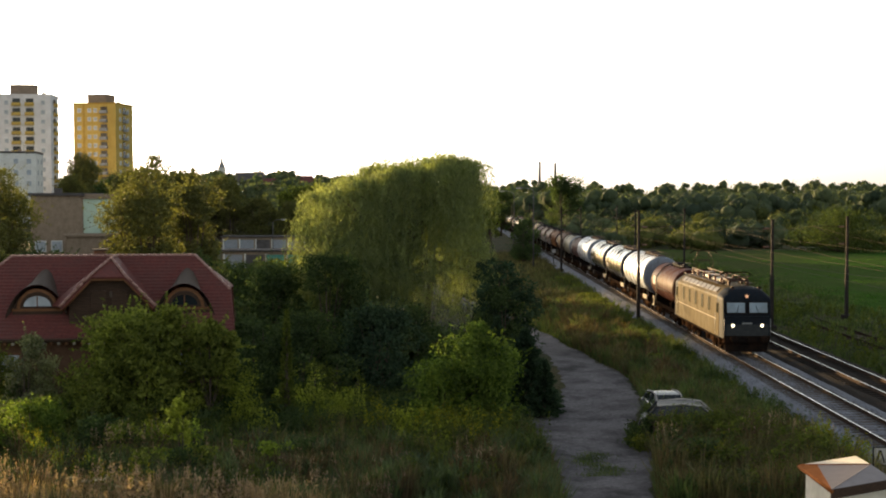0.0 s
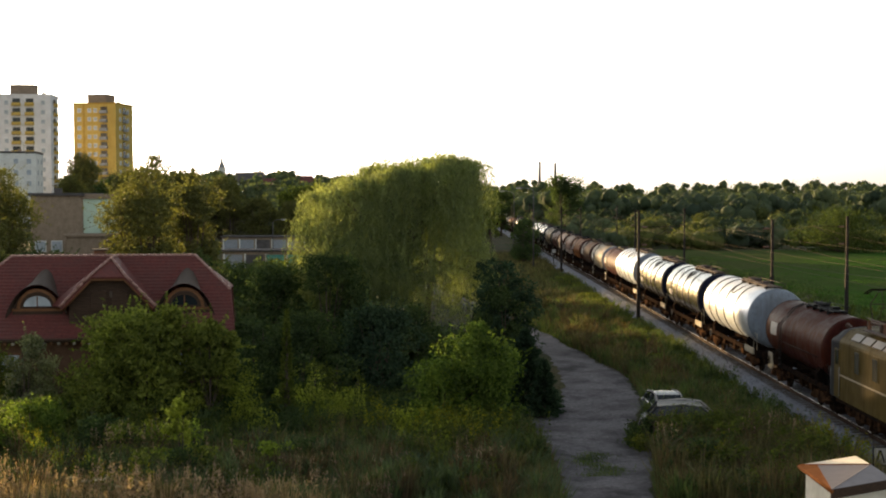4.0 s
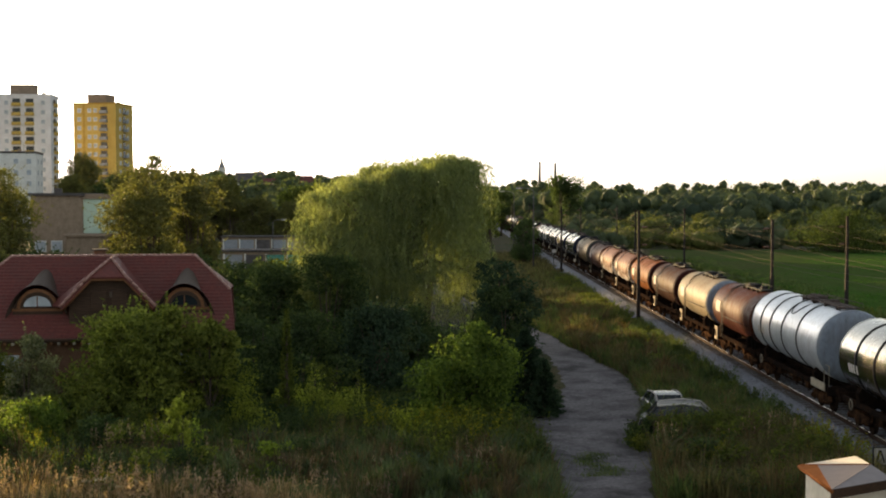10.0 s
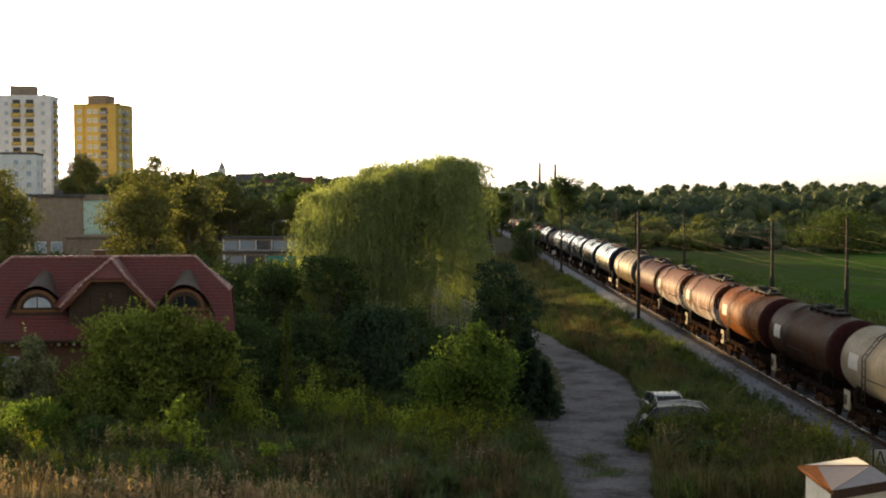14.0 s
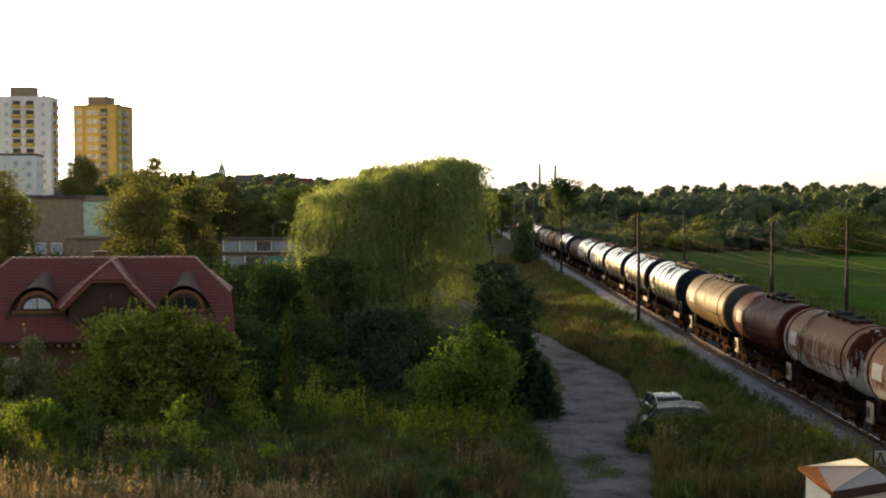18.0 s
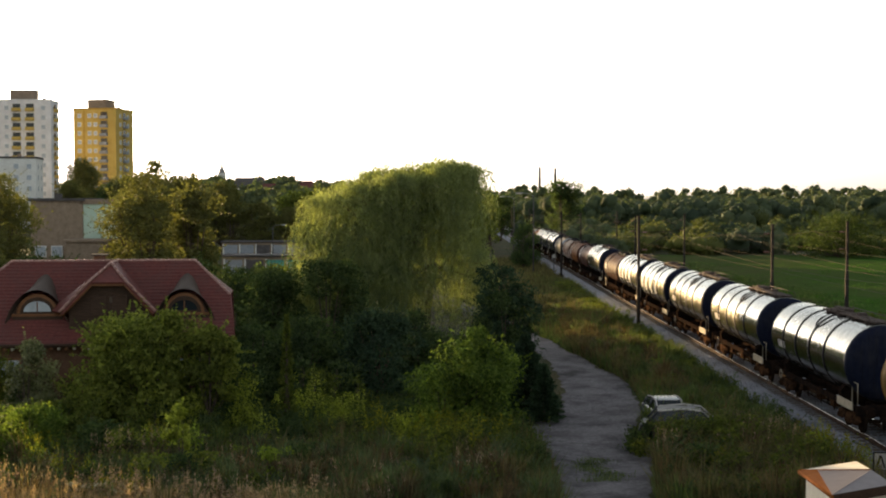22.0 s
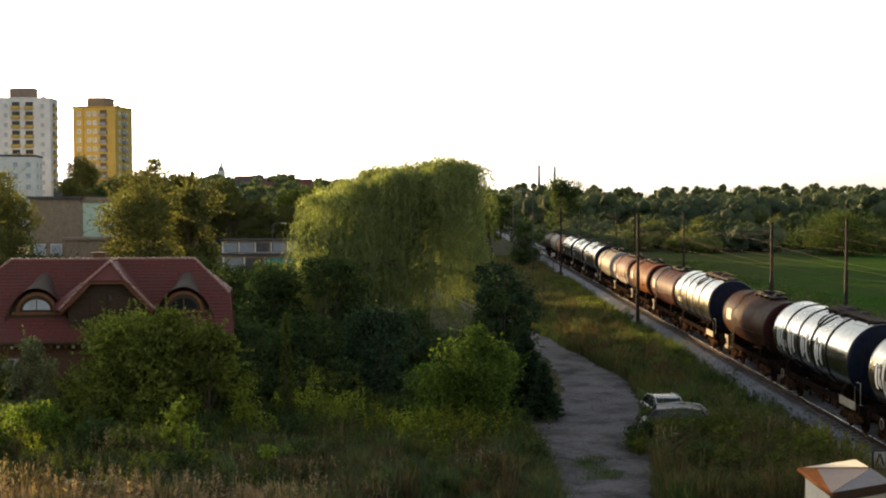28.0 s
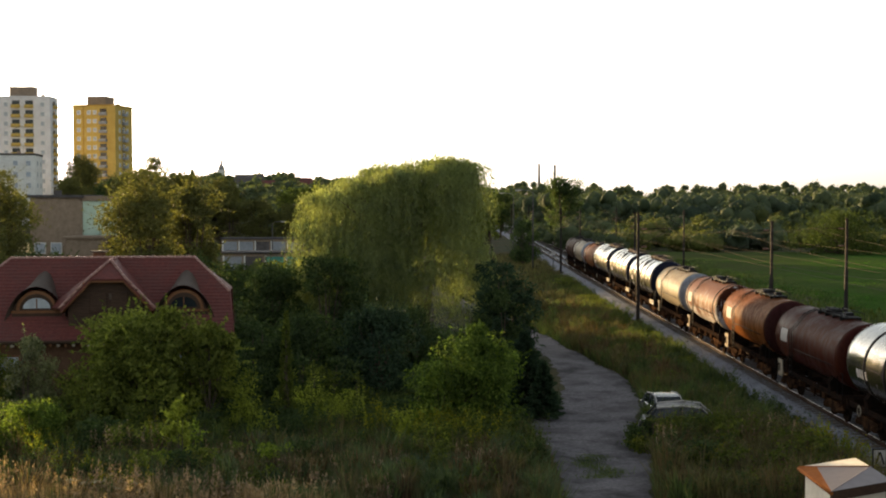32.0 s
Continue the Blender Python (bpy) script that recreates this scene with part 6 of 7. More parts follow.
for x, y, k, s in ((8.0, 49.1, 0, 0.62), (8.7, 48.7, 4, 0.66), (9.4, 48.8, 0, 0.6), (10.1, 48.6, 3, 0.64), (10.8, 48.8, 4, 0.62), (11.5, 49.0, 0, 0.66), (7.75, 50.0, 3, 0.56), (8.35, 52.9, 0, 0.5), (8.0, 51.6, 3, 0.5), (12.1, 50.2, 0, 0.6), (9.0, 47.6, 3, 0.6), (11.0, 47.4, 0, 0.66)):
    c = copy_thing(wild[k], pose(x, y, ground_z(x, y) - 0.05, 0, 0, 80 * x))
    c.scale = (s * 1.3, s * 1.2, s * 1.12)
for i in range(30):
    x, y = rng.uniform(-15, 1.5), rng.uniform(64, 80)
    s = rng.uniform(0.7, 1.7)
    c = copy_thing(wild[3], pose(x, y, ground_z(x, y) - 0.05, 0, 0, rng.uniform(0, 360)))
    c.scale = (s * 1.2, s * 1.2, s)
for i in range(16):
    x, y = rng.uniform(-20, -9), rng.uniform(93, 130)
    s = rng.uniform(1.0, 1.7)
    c = copy_thing(wild[rng.choice((0, 3))], pose(x, y, ground_z(x, y) - 0.05, 0, 0, rng.uniform(0, 360)))
    c.scale = (s * 1.3, s * 1.3, s)

for i in range(14):
    x, y = -28.5 + 0.95 * i, 150 + rng.uniform(-3, 3)
    s = rng.uniform(1.0, 1.3)
    c = copy_thing(wild[rng.choice((0, 3, 4))], pose(x, y, ground_z(x, y) - 0.05, 0, 0, rng.uniform(0, 360)))
    c.scale = (s * 1.3, s * 1.3, s)

# low growth along the ballast and on the bank
for i in range(56):
    y = rng.uniform(44, 112)
    x = rng.uniform(12.9, 14.5) if i % 3 else rng.uniform(9.6, 13)
    s = rng.uniform(0.2, 0.42)
    c = copy_thing(wild[rng.choice((0, 3, 3, 4, 1)) if i % 3 else rng.choice((0, 4, 1))], pose(x, y, ground_z(x, y) - 0.05, 0, 0, rng.uniform(0, 360)))
    c.scale = (s * 1.7, s * 2.0, s)
for i in range(12):
    x, y = rng.uniform(12.4, 14.3), rng.uniform(98, 150)
    s = rng.uniform(0.3, 0.5)
    c = copy_thing(wild[1], pose(x, y, ground_z(x, y) - 0.05, 0, 0, rng.uniform(0, 360)))
    c.scale = (s * 1.6, s * 2.4, s)

# tall bushes along the gardens, unseen behind the willow, added to shade the verge
for i in range(25):
    x, y = -6.5 + rng.uniform(-1.2, 1.2), 92 + 3.0 * i
    s = rng.uniform(1.4, 1.8)
    c = copy_thing(wild[rng.choice((0, 3))], pose(x, y, ground_z(x, y) - 0.05, 0, 0, rng.uniform(0, 360)))
    c.scale = (s * 1.1, s * 1.1, s)

# trees behind the house
BACK = ((-43.6, 113, 9.5, 5.6, "garden"), (-40.6, 112, 12.6, 7.2, "garden"), (-41, 104, 9.5, 8.0, "garden"), (-24.9, 101, 12.6, 8.6, "garden"), (-22.3, 106, 11.4, 7.0, "garden"),
        (-33, 140, 7.0, 8.0, "garden"), (-38, 150, 7.5, 9.0, "garden"), (-36, 95, 6.5, 7.0, "garden"), (-30, 92, 6.0, 7.0, "dark"), (-20, 92, 5.5, 6.0, "dark"),
        (-60, 160, 12, 11, "garden"), (-50, 130, 10, 9, "garden"), (-46, 180, 12, 11, "garden"), (-41, 234, 9.2, 8.5, "garden"), (-36, 233, 9.8, 8, "garden"), (-31, 235, 9.2, 8.5, "garden"), (-26, 233, 9.8, 8, "garden"), (-44, 236, 13.5, 10, "garden"), (-52, 240, 15, 12, "garden"), (-65, 250, 15, 12, "garden"),
        (-30, 245, 12, 10, "maple"), (-22, 250, 13, 10, "garden"), (-16, 240, 12, 9, "garden"), (-9, 245, 12, 9, "garden"), (-78, 290, 13, 12, "dark"), (-92, 300, 13, 11, "garden"))
masters = {}
for i, (x, y, h, w, mat) in enumerate(BACK):
    key = (mat, i % 2, h > 9, h > 13)
    if key not in masters:
        masters[key] = (tree("garden_tree", x, y, h, w, h * 0.1, 11500, 0.27 if y < 200 else 0.48, mat, 40 + i, "broad leafy garden tree behind the house", 24, 0.55, 0.24, group="garden trees"), h, w)
    else:
        src, h0, w0 = masters[key]
        c = copy_thing(src, pose(x, y, ground_z(x, y), 0, 0, 57 * i))
        c.scale = (w / w0, w / w0, h / h0)
conifer("spruce", -62.5, 300, 15.0, 7.0, 4200, 0.7, "dark", 71, "tall pointed spruce among the garden trees")
tree("block_tree", -103.0, 345, 18.6, 13.0, 0.3, 20000, 0.5, "garden", 77, "round broad tree standing between the apartment blocks", 40, 0.6, 0.3)
tree("ragged_tree", -59, 248, 18.2, 8.0, 3.0, 7000, 0.36, "garden", 72, "tall thin-crowned tree standing above the others", 15, 0.5, 0.2)
tree("lone_tree", 26.8, 300, 15.6, 11.0, 0.5, 12000, 0.45, "dark", 73, "broad dark tree standing out of the far woods", 30, 0.55, 0.3)
tree("lone_tree", 13.0, 330, 12.5, 9.0, 1.5, 5000, 0.5, "dark", 74, "dark tree beside the far line", 16, 0.55, 0.3)
tree("willow_bush", 69.0, 222, 8.0, 17.0, 0.1, 11000, 0.42, "mid", 75, "wide light green bush at the meadow's far edge", 26, 0.4, 0.2, "bush")


bm = bmesh.new()
bmesh.ops.create_icosphere(bm, subdivisions=1, radius=1.0)
CORE = np.array([v.co[:] for v in bm.verts])
CORE_FACES = [tuple(v.index for v in f.verts) for f in bm.faces]
bm.free()


def woods(name, label, spots, mat, leaf, per, seed):
    """Far woods: many small crowns in one mesh, each an uneven heap of leaf clumps."""
    rng = np.random.default_rng(seed)
    out, core = [], []
    for x, y, h, w in spots:
        g = ground_z(x, y)
        blobs = [(x + w * 0.2 * rng.normal(), y + w * 0.2 * rng.normal(), g + h * rng.uniform(0.15, 0.66), w * rng.uniform(0.16, 0.28)) for _ in range(10)]
        blobs += [(x + w * 0.12 * rng.normal(), y, g + h - w * rng.uniform(0.22, 0.3), w * rng.uniform(0.2, 0.27)) for _ in range(3)]
        for bx, by, bz, br in blobs:
            core.append(CORE * (br * 0.68 * (1 + 0.3 * np.sin(CORE[:, :1] * 5 + bx) * np.cos(CORE[:, 2:] * 6 + by))) + np.array([bx, by, bz]))
        p, d = crown_points(rng, blobs, per, 0.62)
        out.append(leaves(rng, p, d + rng.normal(size=p.shape) * 0.7, leaf, leaf * 0.6))
    ob = part(name, poly_data(name, np.concatenate(out), M[mat]), None)
    me = Mesh()
    k = len(CORE)
    me.v = [tuple(p) for c in core for p in c]
    me.f = [tuple(j * k + i for i in f) for j in range(len(core)) for f in CORE_FACES]
    me.s = [True] * len(me.f)
    tagged(part("inner_foliage", me, M[mat], ob), kind="stuff")
    return tagged(ob, label, "woods", kind="stuff")


rng = random.Random(5)
spots = []
for i in range(130):
    y = rng.uniform(238, 330)
    x = rng.uniform(30, 0.5 * y) if i % 6 else rng.uniform(22, 36)
    spots.append((x, y, rng.uniform(3.5, 8.0) * (0.7 + 0.4 * (y - 238) / 92), rng.uniform(6, 11)))
for i in range(200):
    y = rng.uniform(330, 520)
    spots.append((rng.uniform(18, 0.48 * y), y, rng.choice((9.0, 10.0, 11.0, 12.0, 13.5)) * rng.uniform(0.9, 1.05), rng.uniform(10, 18)))
near_w, tall_w = spots[:130], spots[130:]
woods("far_woods", "dense green woods beyond the meadow", near_w[0::3], "wood_far", 0.47, 1300, 6)
woods("far_woods", "yellowish green thicket beyond the meadow", near_w[1::3], "wood_yellow", 0.47, 1250, 26)
woods("far_woods", "dark green thicket beyond the meadow", near_w[2::3], "wood_dark", 0.47, 1250, 36)
woods("far_woods", "taller dark green woods behind the thicket", tall_w[0::2], "wood_dark", 0.62, 720, 16)
woods("far_woods", "taller green woods behind the thicket", tall_w[1::2], "wood_far", 0.62, 720, 46)
spots = []
for i in range(190):
    y = rng.uniform(560, 1100)
    spots.append((rng.uniform(-0.05, 0.46) * y, y, rng.uniform(11, 15) * (0.95 + 0.2 * math.sin(i)) + 0.011 * (y - 560), rng.uniform(12, 20)))
for i in range(170):
    y = rng.uniform(260, 560)
    spots.append((rng.uniform(-0.32, 0.0) * y, y, rng.uniform(6, 11) , rng.uniform(8, 13)))
for i in range(110):
    y = rng.uniform(560, 1000)
    spots.append((rng.uniform(-0.3, 0.02) * y, y, rng.uniform(8.5, 12.5), rng.uniform(10, 15)))
woods("distant_woods", "wooded hills on the horizon", spots, "wood_far", 1.25, 260, 7)


# ---- grass and weeds ----
def blades(rng, x, y, h, w, lean=0.35):
    n = len(x)
    z = np.array([ground_z(a, b) for a, b in zip(x, y)])
    a = rng.uniform(0, 2 * math.pi, n)
    b = np.stack([x, y, z - 0.03], 1)
    s = np.stack([np.cos(a), np.sin(a), np.zeros(n)], 1) * (w * rng.uniform(0.6, 1.4, n))[:, None]
    hh = h * rng.uniform(0.55, 1.25, n)
    tip = b + np.stack([rng.normal(size=n) * lean * hh, rng.normal(size=n) * lean * hh, hh], 1)
    return np.stack([b - s, b + s, tip], 1)


def on_road(x, y):
    for (y0, a0, b0), (y1, a1, b1) in zip(ROAD, ROAD[1:]):
        if y0 <= y <= y1:
            k = (y - y0) / (y1 - y0)
            return a0 + (a1 - a0) * k + 0.15 < x < b0 + (b1 - b0) * k - 0.15
    return False


def meadow(name, label, x0, x1, y0, y1, n, h, w, mat, seed, clump=0.0, lean=0.35):
    rng = np.random.default_rng(seed)
    if clump:
        k = max(1, n // 40)
        cx, cy = rng.uniform(x0, x1, k), rng.uniform(y0, y1, k)
        i = rng.integers(0, k, n)
        x, y = cx[i] + rng.normal(size=n) * clump, cy[i] + rng.normal(size=n) * clump
    else:
        x, y = rng.uniform(x0, x1, n), rng.uniform(y0, y1, n)
    keep = np.array([not on_road(a, b) and not 15.2 < a < 23.8 for a, b in zip(x, y)])
    x, y = x[keep], y[keep]
    tall = 0.75 + 0.5 * np.sin(x * 0.8 + 1.3 * np.sin(y * 0.6)) * np.cos(y * 0.5)
    ob = part(name, poly_data(name, blades(rng, x, y, h * np.clip(tall, 0.35, 1.3), w, lean), M[mat]), None)
    return tagged(ob, label, "grass", kind="stuff")


def tussocks(name, label, x0, x1, y0, y1, n, h, mat, seed, per=54, w=0.022, spread=0.75):
    """Fountains of grass: blades rise from one foot, bend outward and hang at the tips."""
    rng = np.random.default_rng(seed)
    out = []
    for _ in range(n):
        x, y = rng.uniform(x0, x1), rng.uniform(y0, y1)
        if on_road(x, y) or 15.2 < x < 23.8:
            continue
        g = ground_z(x, y) - 0.04
        hh = h * rng.uniform(0.55, 1.2)
        a = rng.uniform(0, 2 * math.pi, per)
        ln = hh * rng.uniform(0.55, 1.15, per)
        out_r = ln * spread * rng.uniform(0.05, 0.9, per)
        b = np.stack([x + 0.12 * hh * np.cos(a), y + 0.12 * hh * np.sin(a), np.full(per, g)], 1)
        d = np.stack([np.cos(a), np.sin(a), np.zeros(per)], 1)
        up = np.array([0, 0, 1.0])
        mid = b + d * (out_r * 0.35)[:, None] + up * (ln * 0.68)[:, None]
        tip = b + d * out_r[:, None] + up * (ln * rng.uniform(0.7, 1.05, per))[:, None]
        side = np.stack([-np.sin(a), np.cos(a), np.zeros(per)], 1) * (w * rng.uniform(0.6, 1.3, per))[:, None]
        out.append(np.stack([b - side, b + side, mid + side * 0.8, mid - side * 0.8], 1))
        out.append(np.stack([mid - side * 0.8, mid + side * 0.8, tip + side * 0.12, tip - side * 0.12], 1))
    ob = part(name, poly_data(name, np.concatenate(out), M[mat]), None)
    return tagged(ob, label, "grass", kind="stuff")


tussocks("grass_tussocks", "arching tussocks of blue-green grass", -15, 3.2, 38.5, 47.5, 230, 1.0, "blue_grass", 81)
tussocks("grass_tussocks", "arching tussocks of yellowed grass", -15, 3.2, 38.5, 48, 110, 1.1, "tan_grass", 82)
tussocks("grass_tussocks", "arching tussocks of reddish dry grass", -16, 3.2, 38.5, 48, 80, 1.15, "red_grass", 83)
tussocks("grass_tussocks", "rich green grass tussocks", -16, 3.2, 39, 52, 170, 1.0, "grass", 84, w=0.026)
tussocks("grass_tussocks", "pale straw tussocks in the foreground", -17, -3, 37.4, 40.4, 70, 1.0, "straw", 85, 60, 0.016, 0.4)
tussocks("grass_tussocks", "yellowed tussocks on the roadside bank", 7.2, 14.2, 38.5, 50.5, 90, 1.5, "tan_grass", 86)
tussocks("grass_tussocks", "reddish tussocks on the roadside bank", 7.2, 14.0, 38.5, 50.5, 70, 1.5, "red_grass", 87)
tussocks("grass_tussocks", "green tussocks on the roadside bank", 7.0, 14.4, 38.5, 60, 130, 1.25, "grass", 88, w=0.028)
tussocks("grass_tussocks", "brown tussocks between road and railway", 8.2, 12.6, 56, 110, 110, 1.15, "red_grass", 89, 60, 0.026)
tussocks("grass_tussocks", "tan tussocks between road and railway", 8.0, 12.8, 56, 110, 90, 1.1, "tan_grass", 91, 60, 0.028)

meadow("grass", "tall rough green grass and weeds", -26, 3.6, 36, 62, 52000, 0.6, 0.03, "grass", 1)
meadow("grass", "tufts of blue-green grass in the foreground", -14, 3.0, 38.5, 47, 16000, 0.75, 0.022, "blue_grass", 11, 0.9, 0.35)
meadow("verge_grass", "long grass on the verge between road and railway", 6.0, 15.0, 36, 62, 26000, 0.6, 0.03, "grass", 2)
meadow("verge_grass", "rough grass between road and railway", 6.0, 15.0, 60, 112, 30000, 0.75, 0.035, "grass", 3)
tussocks("grass_tussocks", "green tussocks between road and railway", 8.0, 14.4, 54, 112, 240, 1.0, "grass", 92, 50, 0.03)
meadow("dry_grass", "tufts of yellowing grass between road and railway", 7.5, 12.8, 56, 112, 8000, 0.95, 0.028, "tan_grass", 13, 0.9, 0.3)
meadow("dry_grass", "tufts of reddish dry grass on the bank", 8.0, 12.6, 56, 110, 9000, 1.0, 0.022, "red_grass", 14, 1.1, 0.22)
meadow("verge_grass", "rough grass along the far line", 3.0, 15.0, 105, 215, 20000, 0.7, 0.06, "tan_grass", 4, 1.5)
meadow("verge_grass", "rank green grass along the far line", 11.5, 14.6, 100, 165, 3500, 0.7, 0.05, "grass", 15, 1.6)
meadow("verge_grass", "green tufts along the ballast", 12.6, 14.9, 36, 160, 16000, 0.55, 0.035, "grass", 5, 0.35)
meadow("verge_grass", "rough grass between the railway and the meadow", 23.8, 40, 45, 200, 40000, 0.5, 0.05, "grass", 6)
meadow("dry_grass", "dry straw-coloured grass in the foreground", -18, -5.5, 37.3, 40.6, 7000, 0.85, 0.02, "straw", 7, 0.45, 0.12)
meadow("dry_grass", "dry brown stalks among the green growth", -20, 3.2, 38, 52, 11000, 0.9, 0.014, "red_grass", 8, 0.5, 0.18)
meadow("grass", "blue-green tufts near the road", -7, 3.3, 38, 46, 9000, 0.8, 0.026, "blue_grass", 18, 0.3, 0.4)
meadow("dry_grass", "low brownish dry grass near the road", -5, 3.2, 37.5, 44.5, 9000, 0.7, 0.022, "tan_grass", 17, 0.6, 0.3)
meadow("dry_grass", "dry stalks among the roadside weeds", 6.8, 14.3, 38, 52, 8000, 1.3, 0.018, "red_grass", 9, 0.6, 0.25)
meadow("dry_grass", "tall yellowing grass on the roadside bank", 7.0, 14.0, 38.5, 52, 8000, 1.25, 0.02, "tan_grass", 19, 0.7, 0.28)
meadow("grass", "blue-green tufts on the roadside bank", 7.0, 13.8, 39, 52, 9000, 1.1, 0.024, "blue_grass", 20, 0.5, 0.35)
meadow("dry_grass", "pale seed stalks in the rough grass", -16, 2.8, 38.5, 48, 1400, 0.95, 0.014, "straw", 16, 0.4, 0.3)


def weeds(name, label, x0, x1, y0, y1, n, h, mat, seed, leaf=0.12, per=46, tips=None, clump=0.55):
    """Upright leafy stems, in clumps of a dozen or so."""
    rng = np.random.default_rng(seed)
    out, heads = [], []
    k = max(1, n // 13)
    cx, cy, ch = rng.uniform(x0, x1, k), rng.uniform(y0, y1, k), rng.uniform(0.6, 1.15, k)
    for _ in range(n):
        i = rng.integers(0, k)
        x, y = cx[i] + rng.normal() * clump, cy[i] + rng.normal() * clump
        if on_road(x, y) or 15.3 < x < 24:
            continue
        g = ground_z(x, y)
        hh = h * ch[i] * rng.uniform(0.6, 1.1)
        q = rng.uniform(0.05, 1.0, per)
        a = rng.uniform(0, 2 * math.pi, per)
        sp = 0.22 * hh * (1.05 - 0.75 * q)
        lx, ly = rng.normal() * 0.12 * hh, rng.normal() * 0.12 * hh
        p = np.stack([x + lx * q + sp * np.cos(a), y + ly * q + sp * np.sin(a), g + q * hh], 1)
        ax = np.stack([np.cos(a), np.sin(a), 0.5 + 0.3 * rng.normal(size=per)], 1)
        out.append(leaves(rng, p, ax, leaf, leaf * 0.42))
        if tips:
            slim = 0.5 if tips == "plume" else 1.0
            c = np.array([x + lx, y + ly, g + hh]) + rng.normal(size=(18, 3)) * np.array([0.06 * slim, 0.06 * slim, 0.16])
            if tips == "umbel":
                c = np.array([x + lx, y + ly, g + hh]) + rng.normal(size=(18, 3)) * np.array([0.07, 0.07, 0.012])
            heads.append(leaves(rng, c, rng.normal(size=(18, 3)) * 0.5 * slim + np.array([0, 0, 1]), 0.1, 0.04 * slim))
    ob = tagged(part(name, poly_data(name, np.concatenate(out), M[mat]), None), label, "weeds", kind="stuff")
    if heads:
        tagged(part("flower_heads", poly_data("flower_heads", np.concatenate(heads), M[tips]), None, ob), kind="stuff")
    return ob


weeds("weeds", "dense dark green weeds and nettles", -22, 3.0, 40, 58, 760, 1.2, "dark", 21)
weeds("weeds", "leafy green weeds in the rough grass", -22, 3.0, 40, 51, 300, 1.3, "bush", 31)
weeds("weeds", "dense weeds on the roadside bank", 7.0, 14.0, 38.5, 52, 420, 1.4, "bush", 22)
weeds("weeds", "dark weeds on the roadside bank", 7.0, 14.0, 38.5, 52, 260, 1.3, "dark", 32)
for i, (x, y, n, h) in enumerate(((-9.4, 54.0, 40, 2.3), (-8.0, 54.6, 34, 2.2), (-6.6, 54.5, 30, 2.1), (-5.2, 54.0, 34, 2.3), (-4.0, 53.0, 34, 2.2), (-11.4, 53.4, 20, 1.9), (-2.4, 50.3, 30, 1.8), (0.3, 49.6, 34, 1.7), (-0.7, 46.4, 26, 1.5), (-7.6, 50.5, 22, 1.5), (-12.2, 49.0, 16, 1.4))):
    weeds("young_shoots", "clump of tall yellow-green young shoots", x - 0.5, x + 0.5, y - 0.5, y + 0.5, n // 2, h, "shoot", 40 + i, 0.11, 90, None, 0.32)
for i, (x, y, n) in enumerate(((-0.2, 47.8, 26), (-2.6, 48.6, 20), (1.0, 45.8, 20), (12.6, 44.6, 30), (13.5, 42.6, 26), (9.6, 43.0, 14), (-11.5, 39.6, 14))):
    weeds("goldenrod", "yellow flowering goldenrod clump", x - 0.6, x + 0.6, y - 0.6, y + 0.6, n, 1.5, "bush", 60 + i, tips="gold", clump=0.45)
weeds("weeds", "rank green weeds creeping onto the ballast", 14.1, 15.2, 47, 64, 190, 0.95, "dark", 36, clump=0.3)
weeds("weeds", "tall leafy weeds before the parked cars", 8.4, 11.4, 48.0, 49.0, 110, 2.0, "bush", 37, clump=0.25)
weeds("goldenrod", "yellow goldenrod beside the ballast", 13.7, 14.8, 44.5, 49.5, 80, 1.35, "lime", 38, tips="gold", clump=0.3)
weeds("reed_grass", "pale feathery reed grass", -18, -4.5, 37.4, 40.6, 300, 1.15, "straw", 26, 0.16, 14, "plume", 0.7)
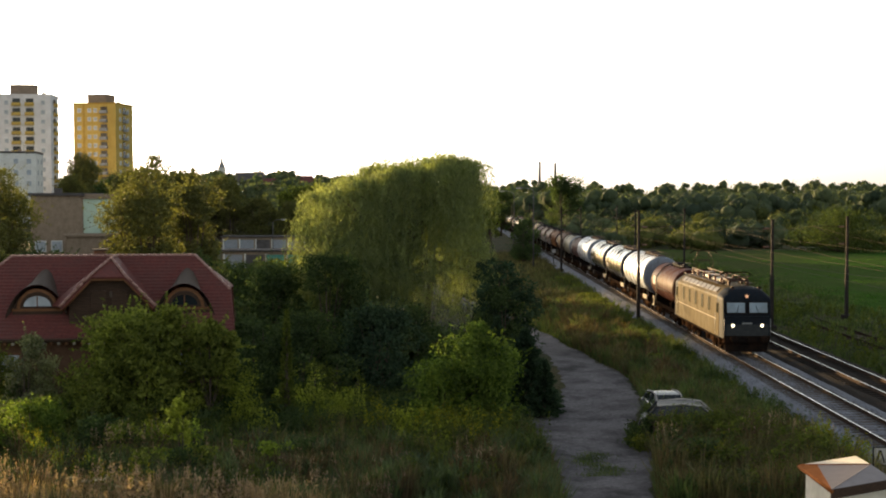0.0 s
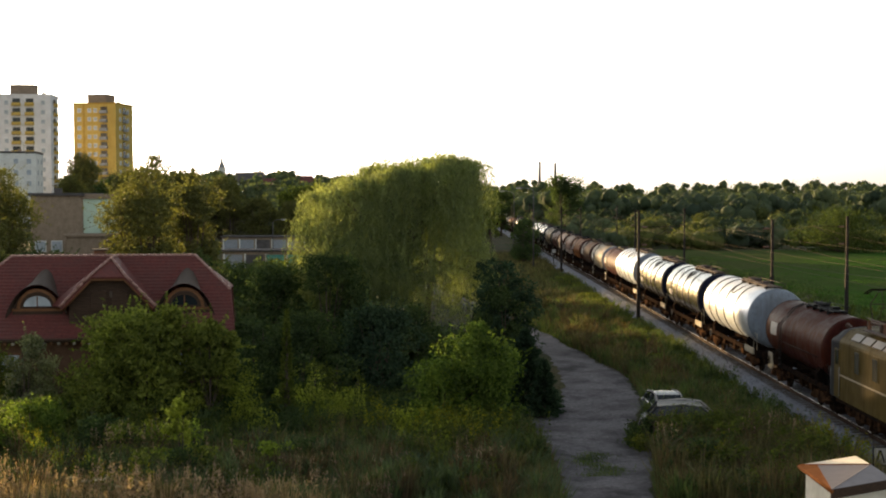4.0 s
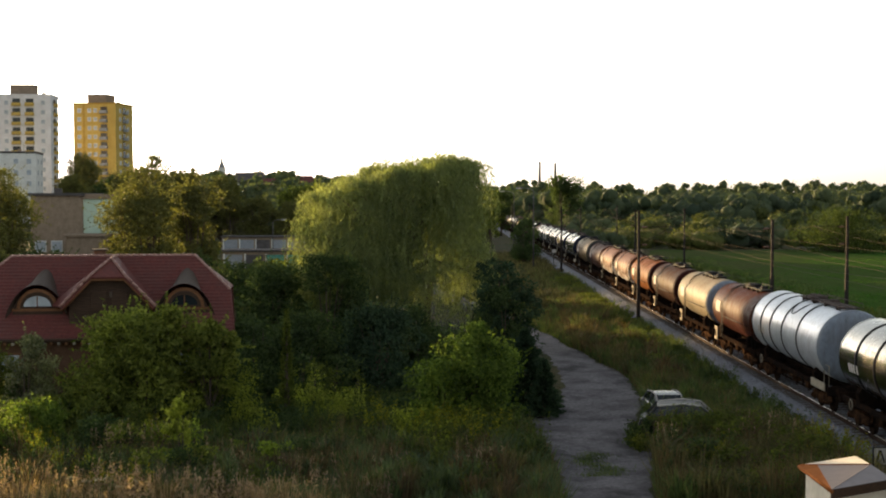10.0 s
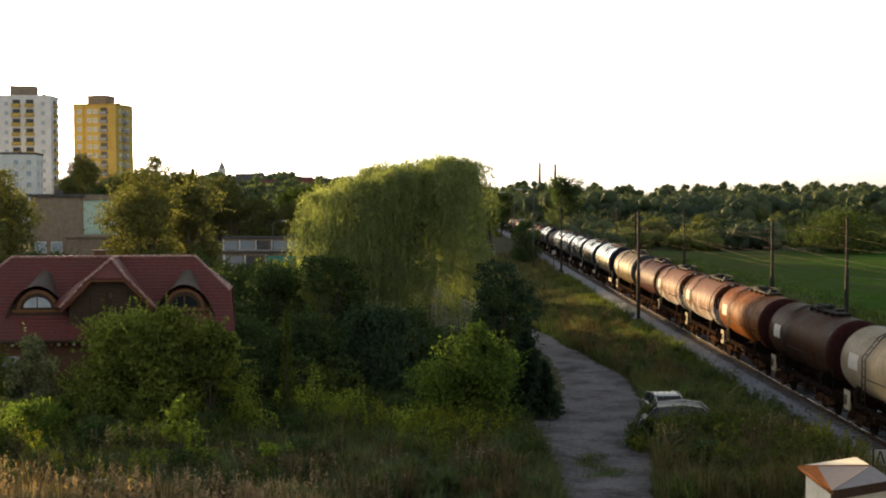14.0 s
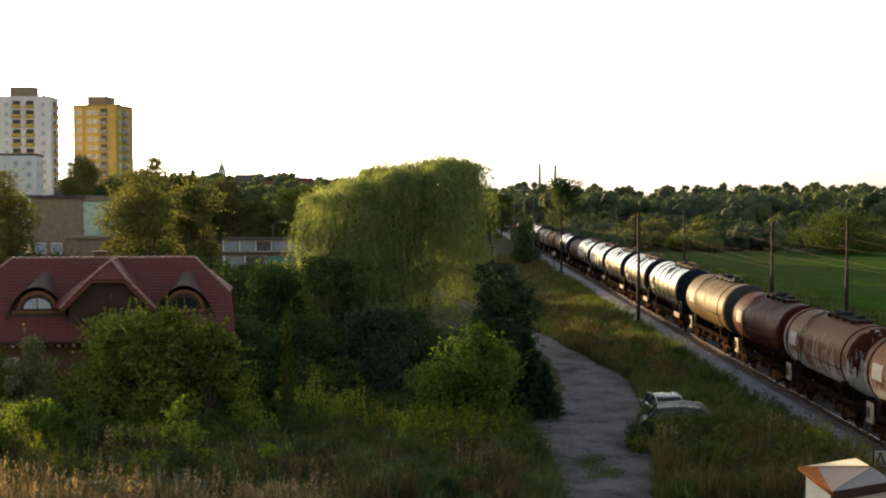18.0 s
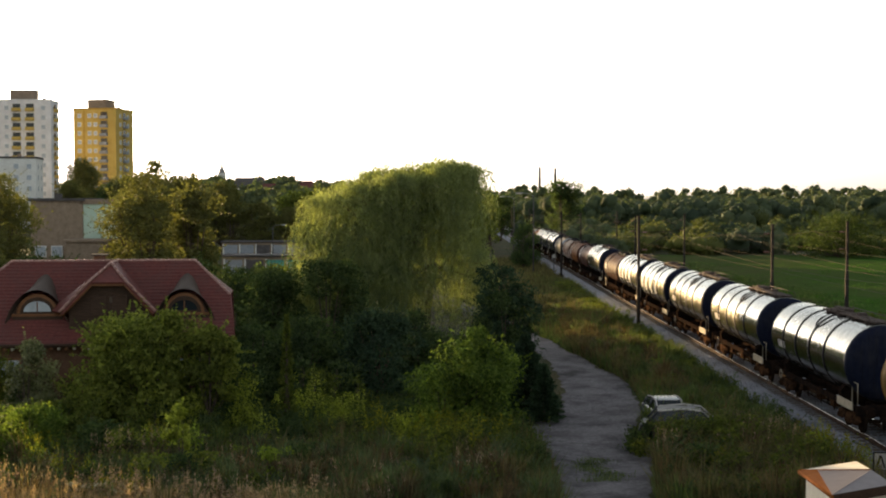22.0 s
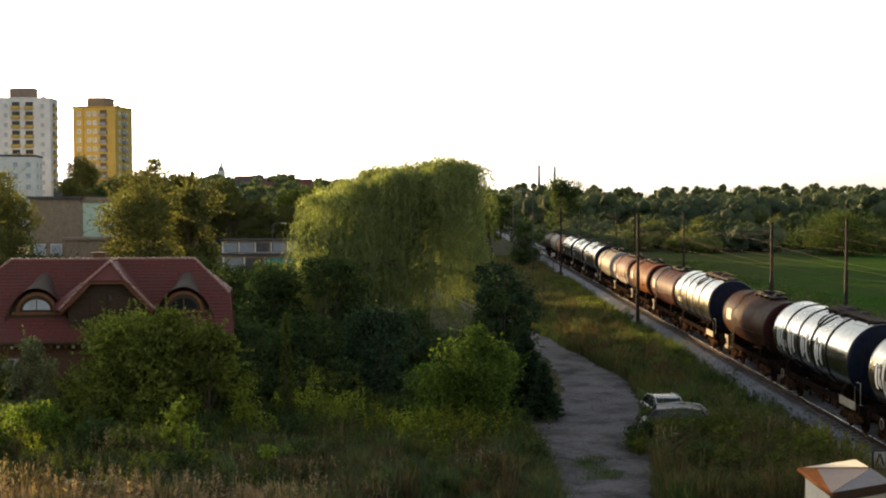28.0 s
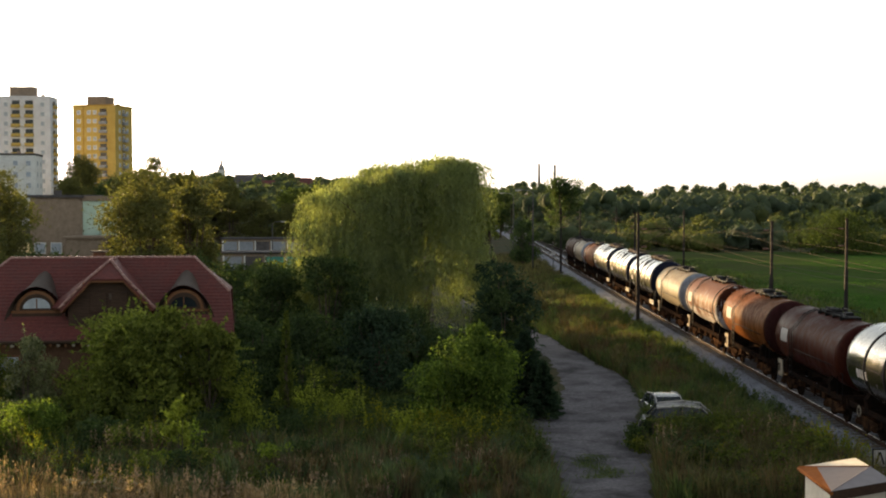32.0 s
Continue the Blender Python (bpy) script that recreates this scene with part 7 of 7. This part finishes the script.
weeds("reed_grass", "low brownish reed grass near the road", -9, 3.2, 38.4, 44.5, 90, 0.95, "red_grass", 39, 0.15, 22, "plume", 0.5)
weeds("goldenrod", "yellow-green goldenrod among the grass", -15, 2.4, 42, 50, 60, 1.25, "lime", 72, 0.12, 44, "gold", 0.5)
weeds("thistles", "faded brown thistles gone to seed", -15.5, -8, 43.5, 49, 45, 1.35, "red_grass", 33, 0.12, 26, "plume", 0.5)
weeds("thistles", "faded thistles on the roadside bank", 7.2, 13.8, 40, 50, 110, 1.3, "red_grass", 34, 0.12, 26, "plume", 0.6)
weeds("wild_carrot", "white umbels of wild carrot in the dry grass", -12.5, -8.5, 38.9, 40.2, 30, 1.15, "tan_grass", 71, 0.12, 16, "umbel", 0.4)
weeds("weeds", "leafy weeds along the ballast", 12.7, 14.8, 45, 100, 520, 0.8, "bush", 27)
weeds("weeds", "dark green weeds along the ballast", 12.6, 14.7, 50, 112, 420, 0.8, "dark", 41)
weeds("weeds", "scattered weeds on the grassy bank", 9.2, 14.5, 55, 110, 380, 0.95, "bush", 28, clump=0.9)
weeds("weeds", "tall green weeds on the grassy bank", 9.2, 14.3, 52, 75, 130, 1.2, "dark", 35, clump=0.8)
weeds("weeds", "rank growth beyond the railway", 24.5, 33, 60, 200, 700, 1.1, "bush", 29, 0.2, clump=1.6)


def field_grass():
    rng = np.random.default_rng(61)
    n = 42000
    y = rng.uniform(62, 200, n)
    x = 36 + rng.uniform(0, 1, n) * (0.42 * y - 22)
    keep = x > 36
    ob = part("meadow_grass", poly_data("meadow_grass", blades(rng, x[keep], y[keep], 0.32, 0.06), M["field_blade"]), None)
    tagged(ob, "short green meadow grass", "grass", kind="stuff")
    y = rng.uniform(43.5, 48, 2600)
    x = 5.4 + rng.normal(size=2600) * 0.35 + 0.25 * np.sin(y * 2)
    ob = part("road_grass", poly_data("road_grass", blades(rng, x, y, 0.14, 0.02), M["grass"]), None)
    tagged(ob, "strip of short grass growing on the road", "grass", kind="stuff")


field_grass()


motions()
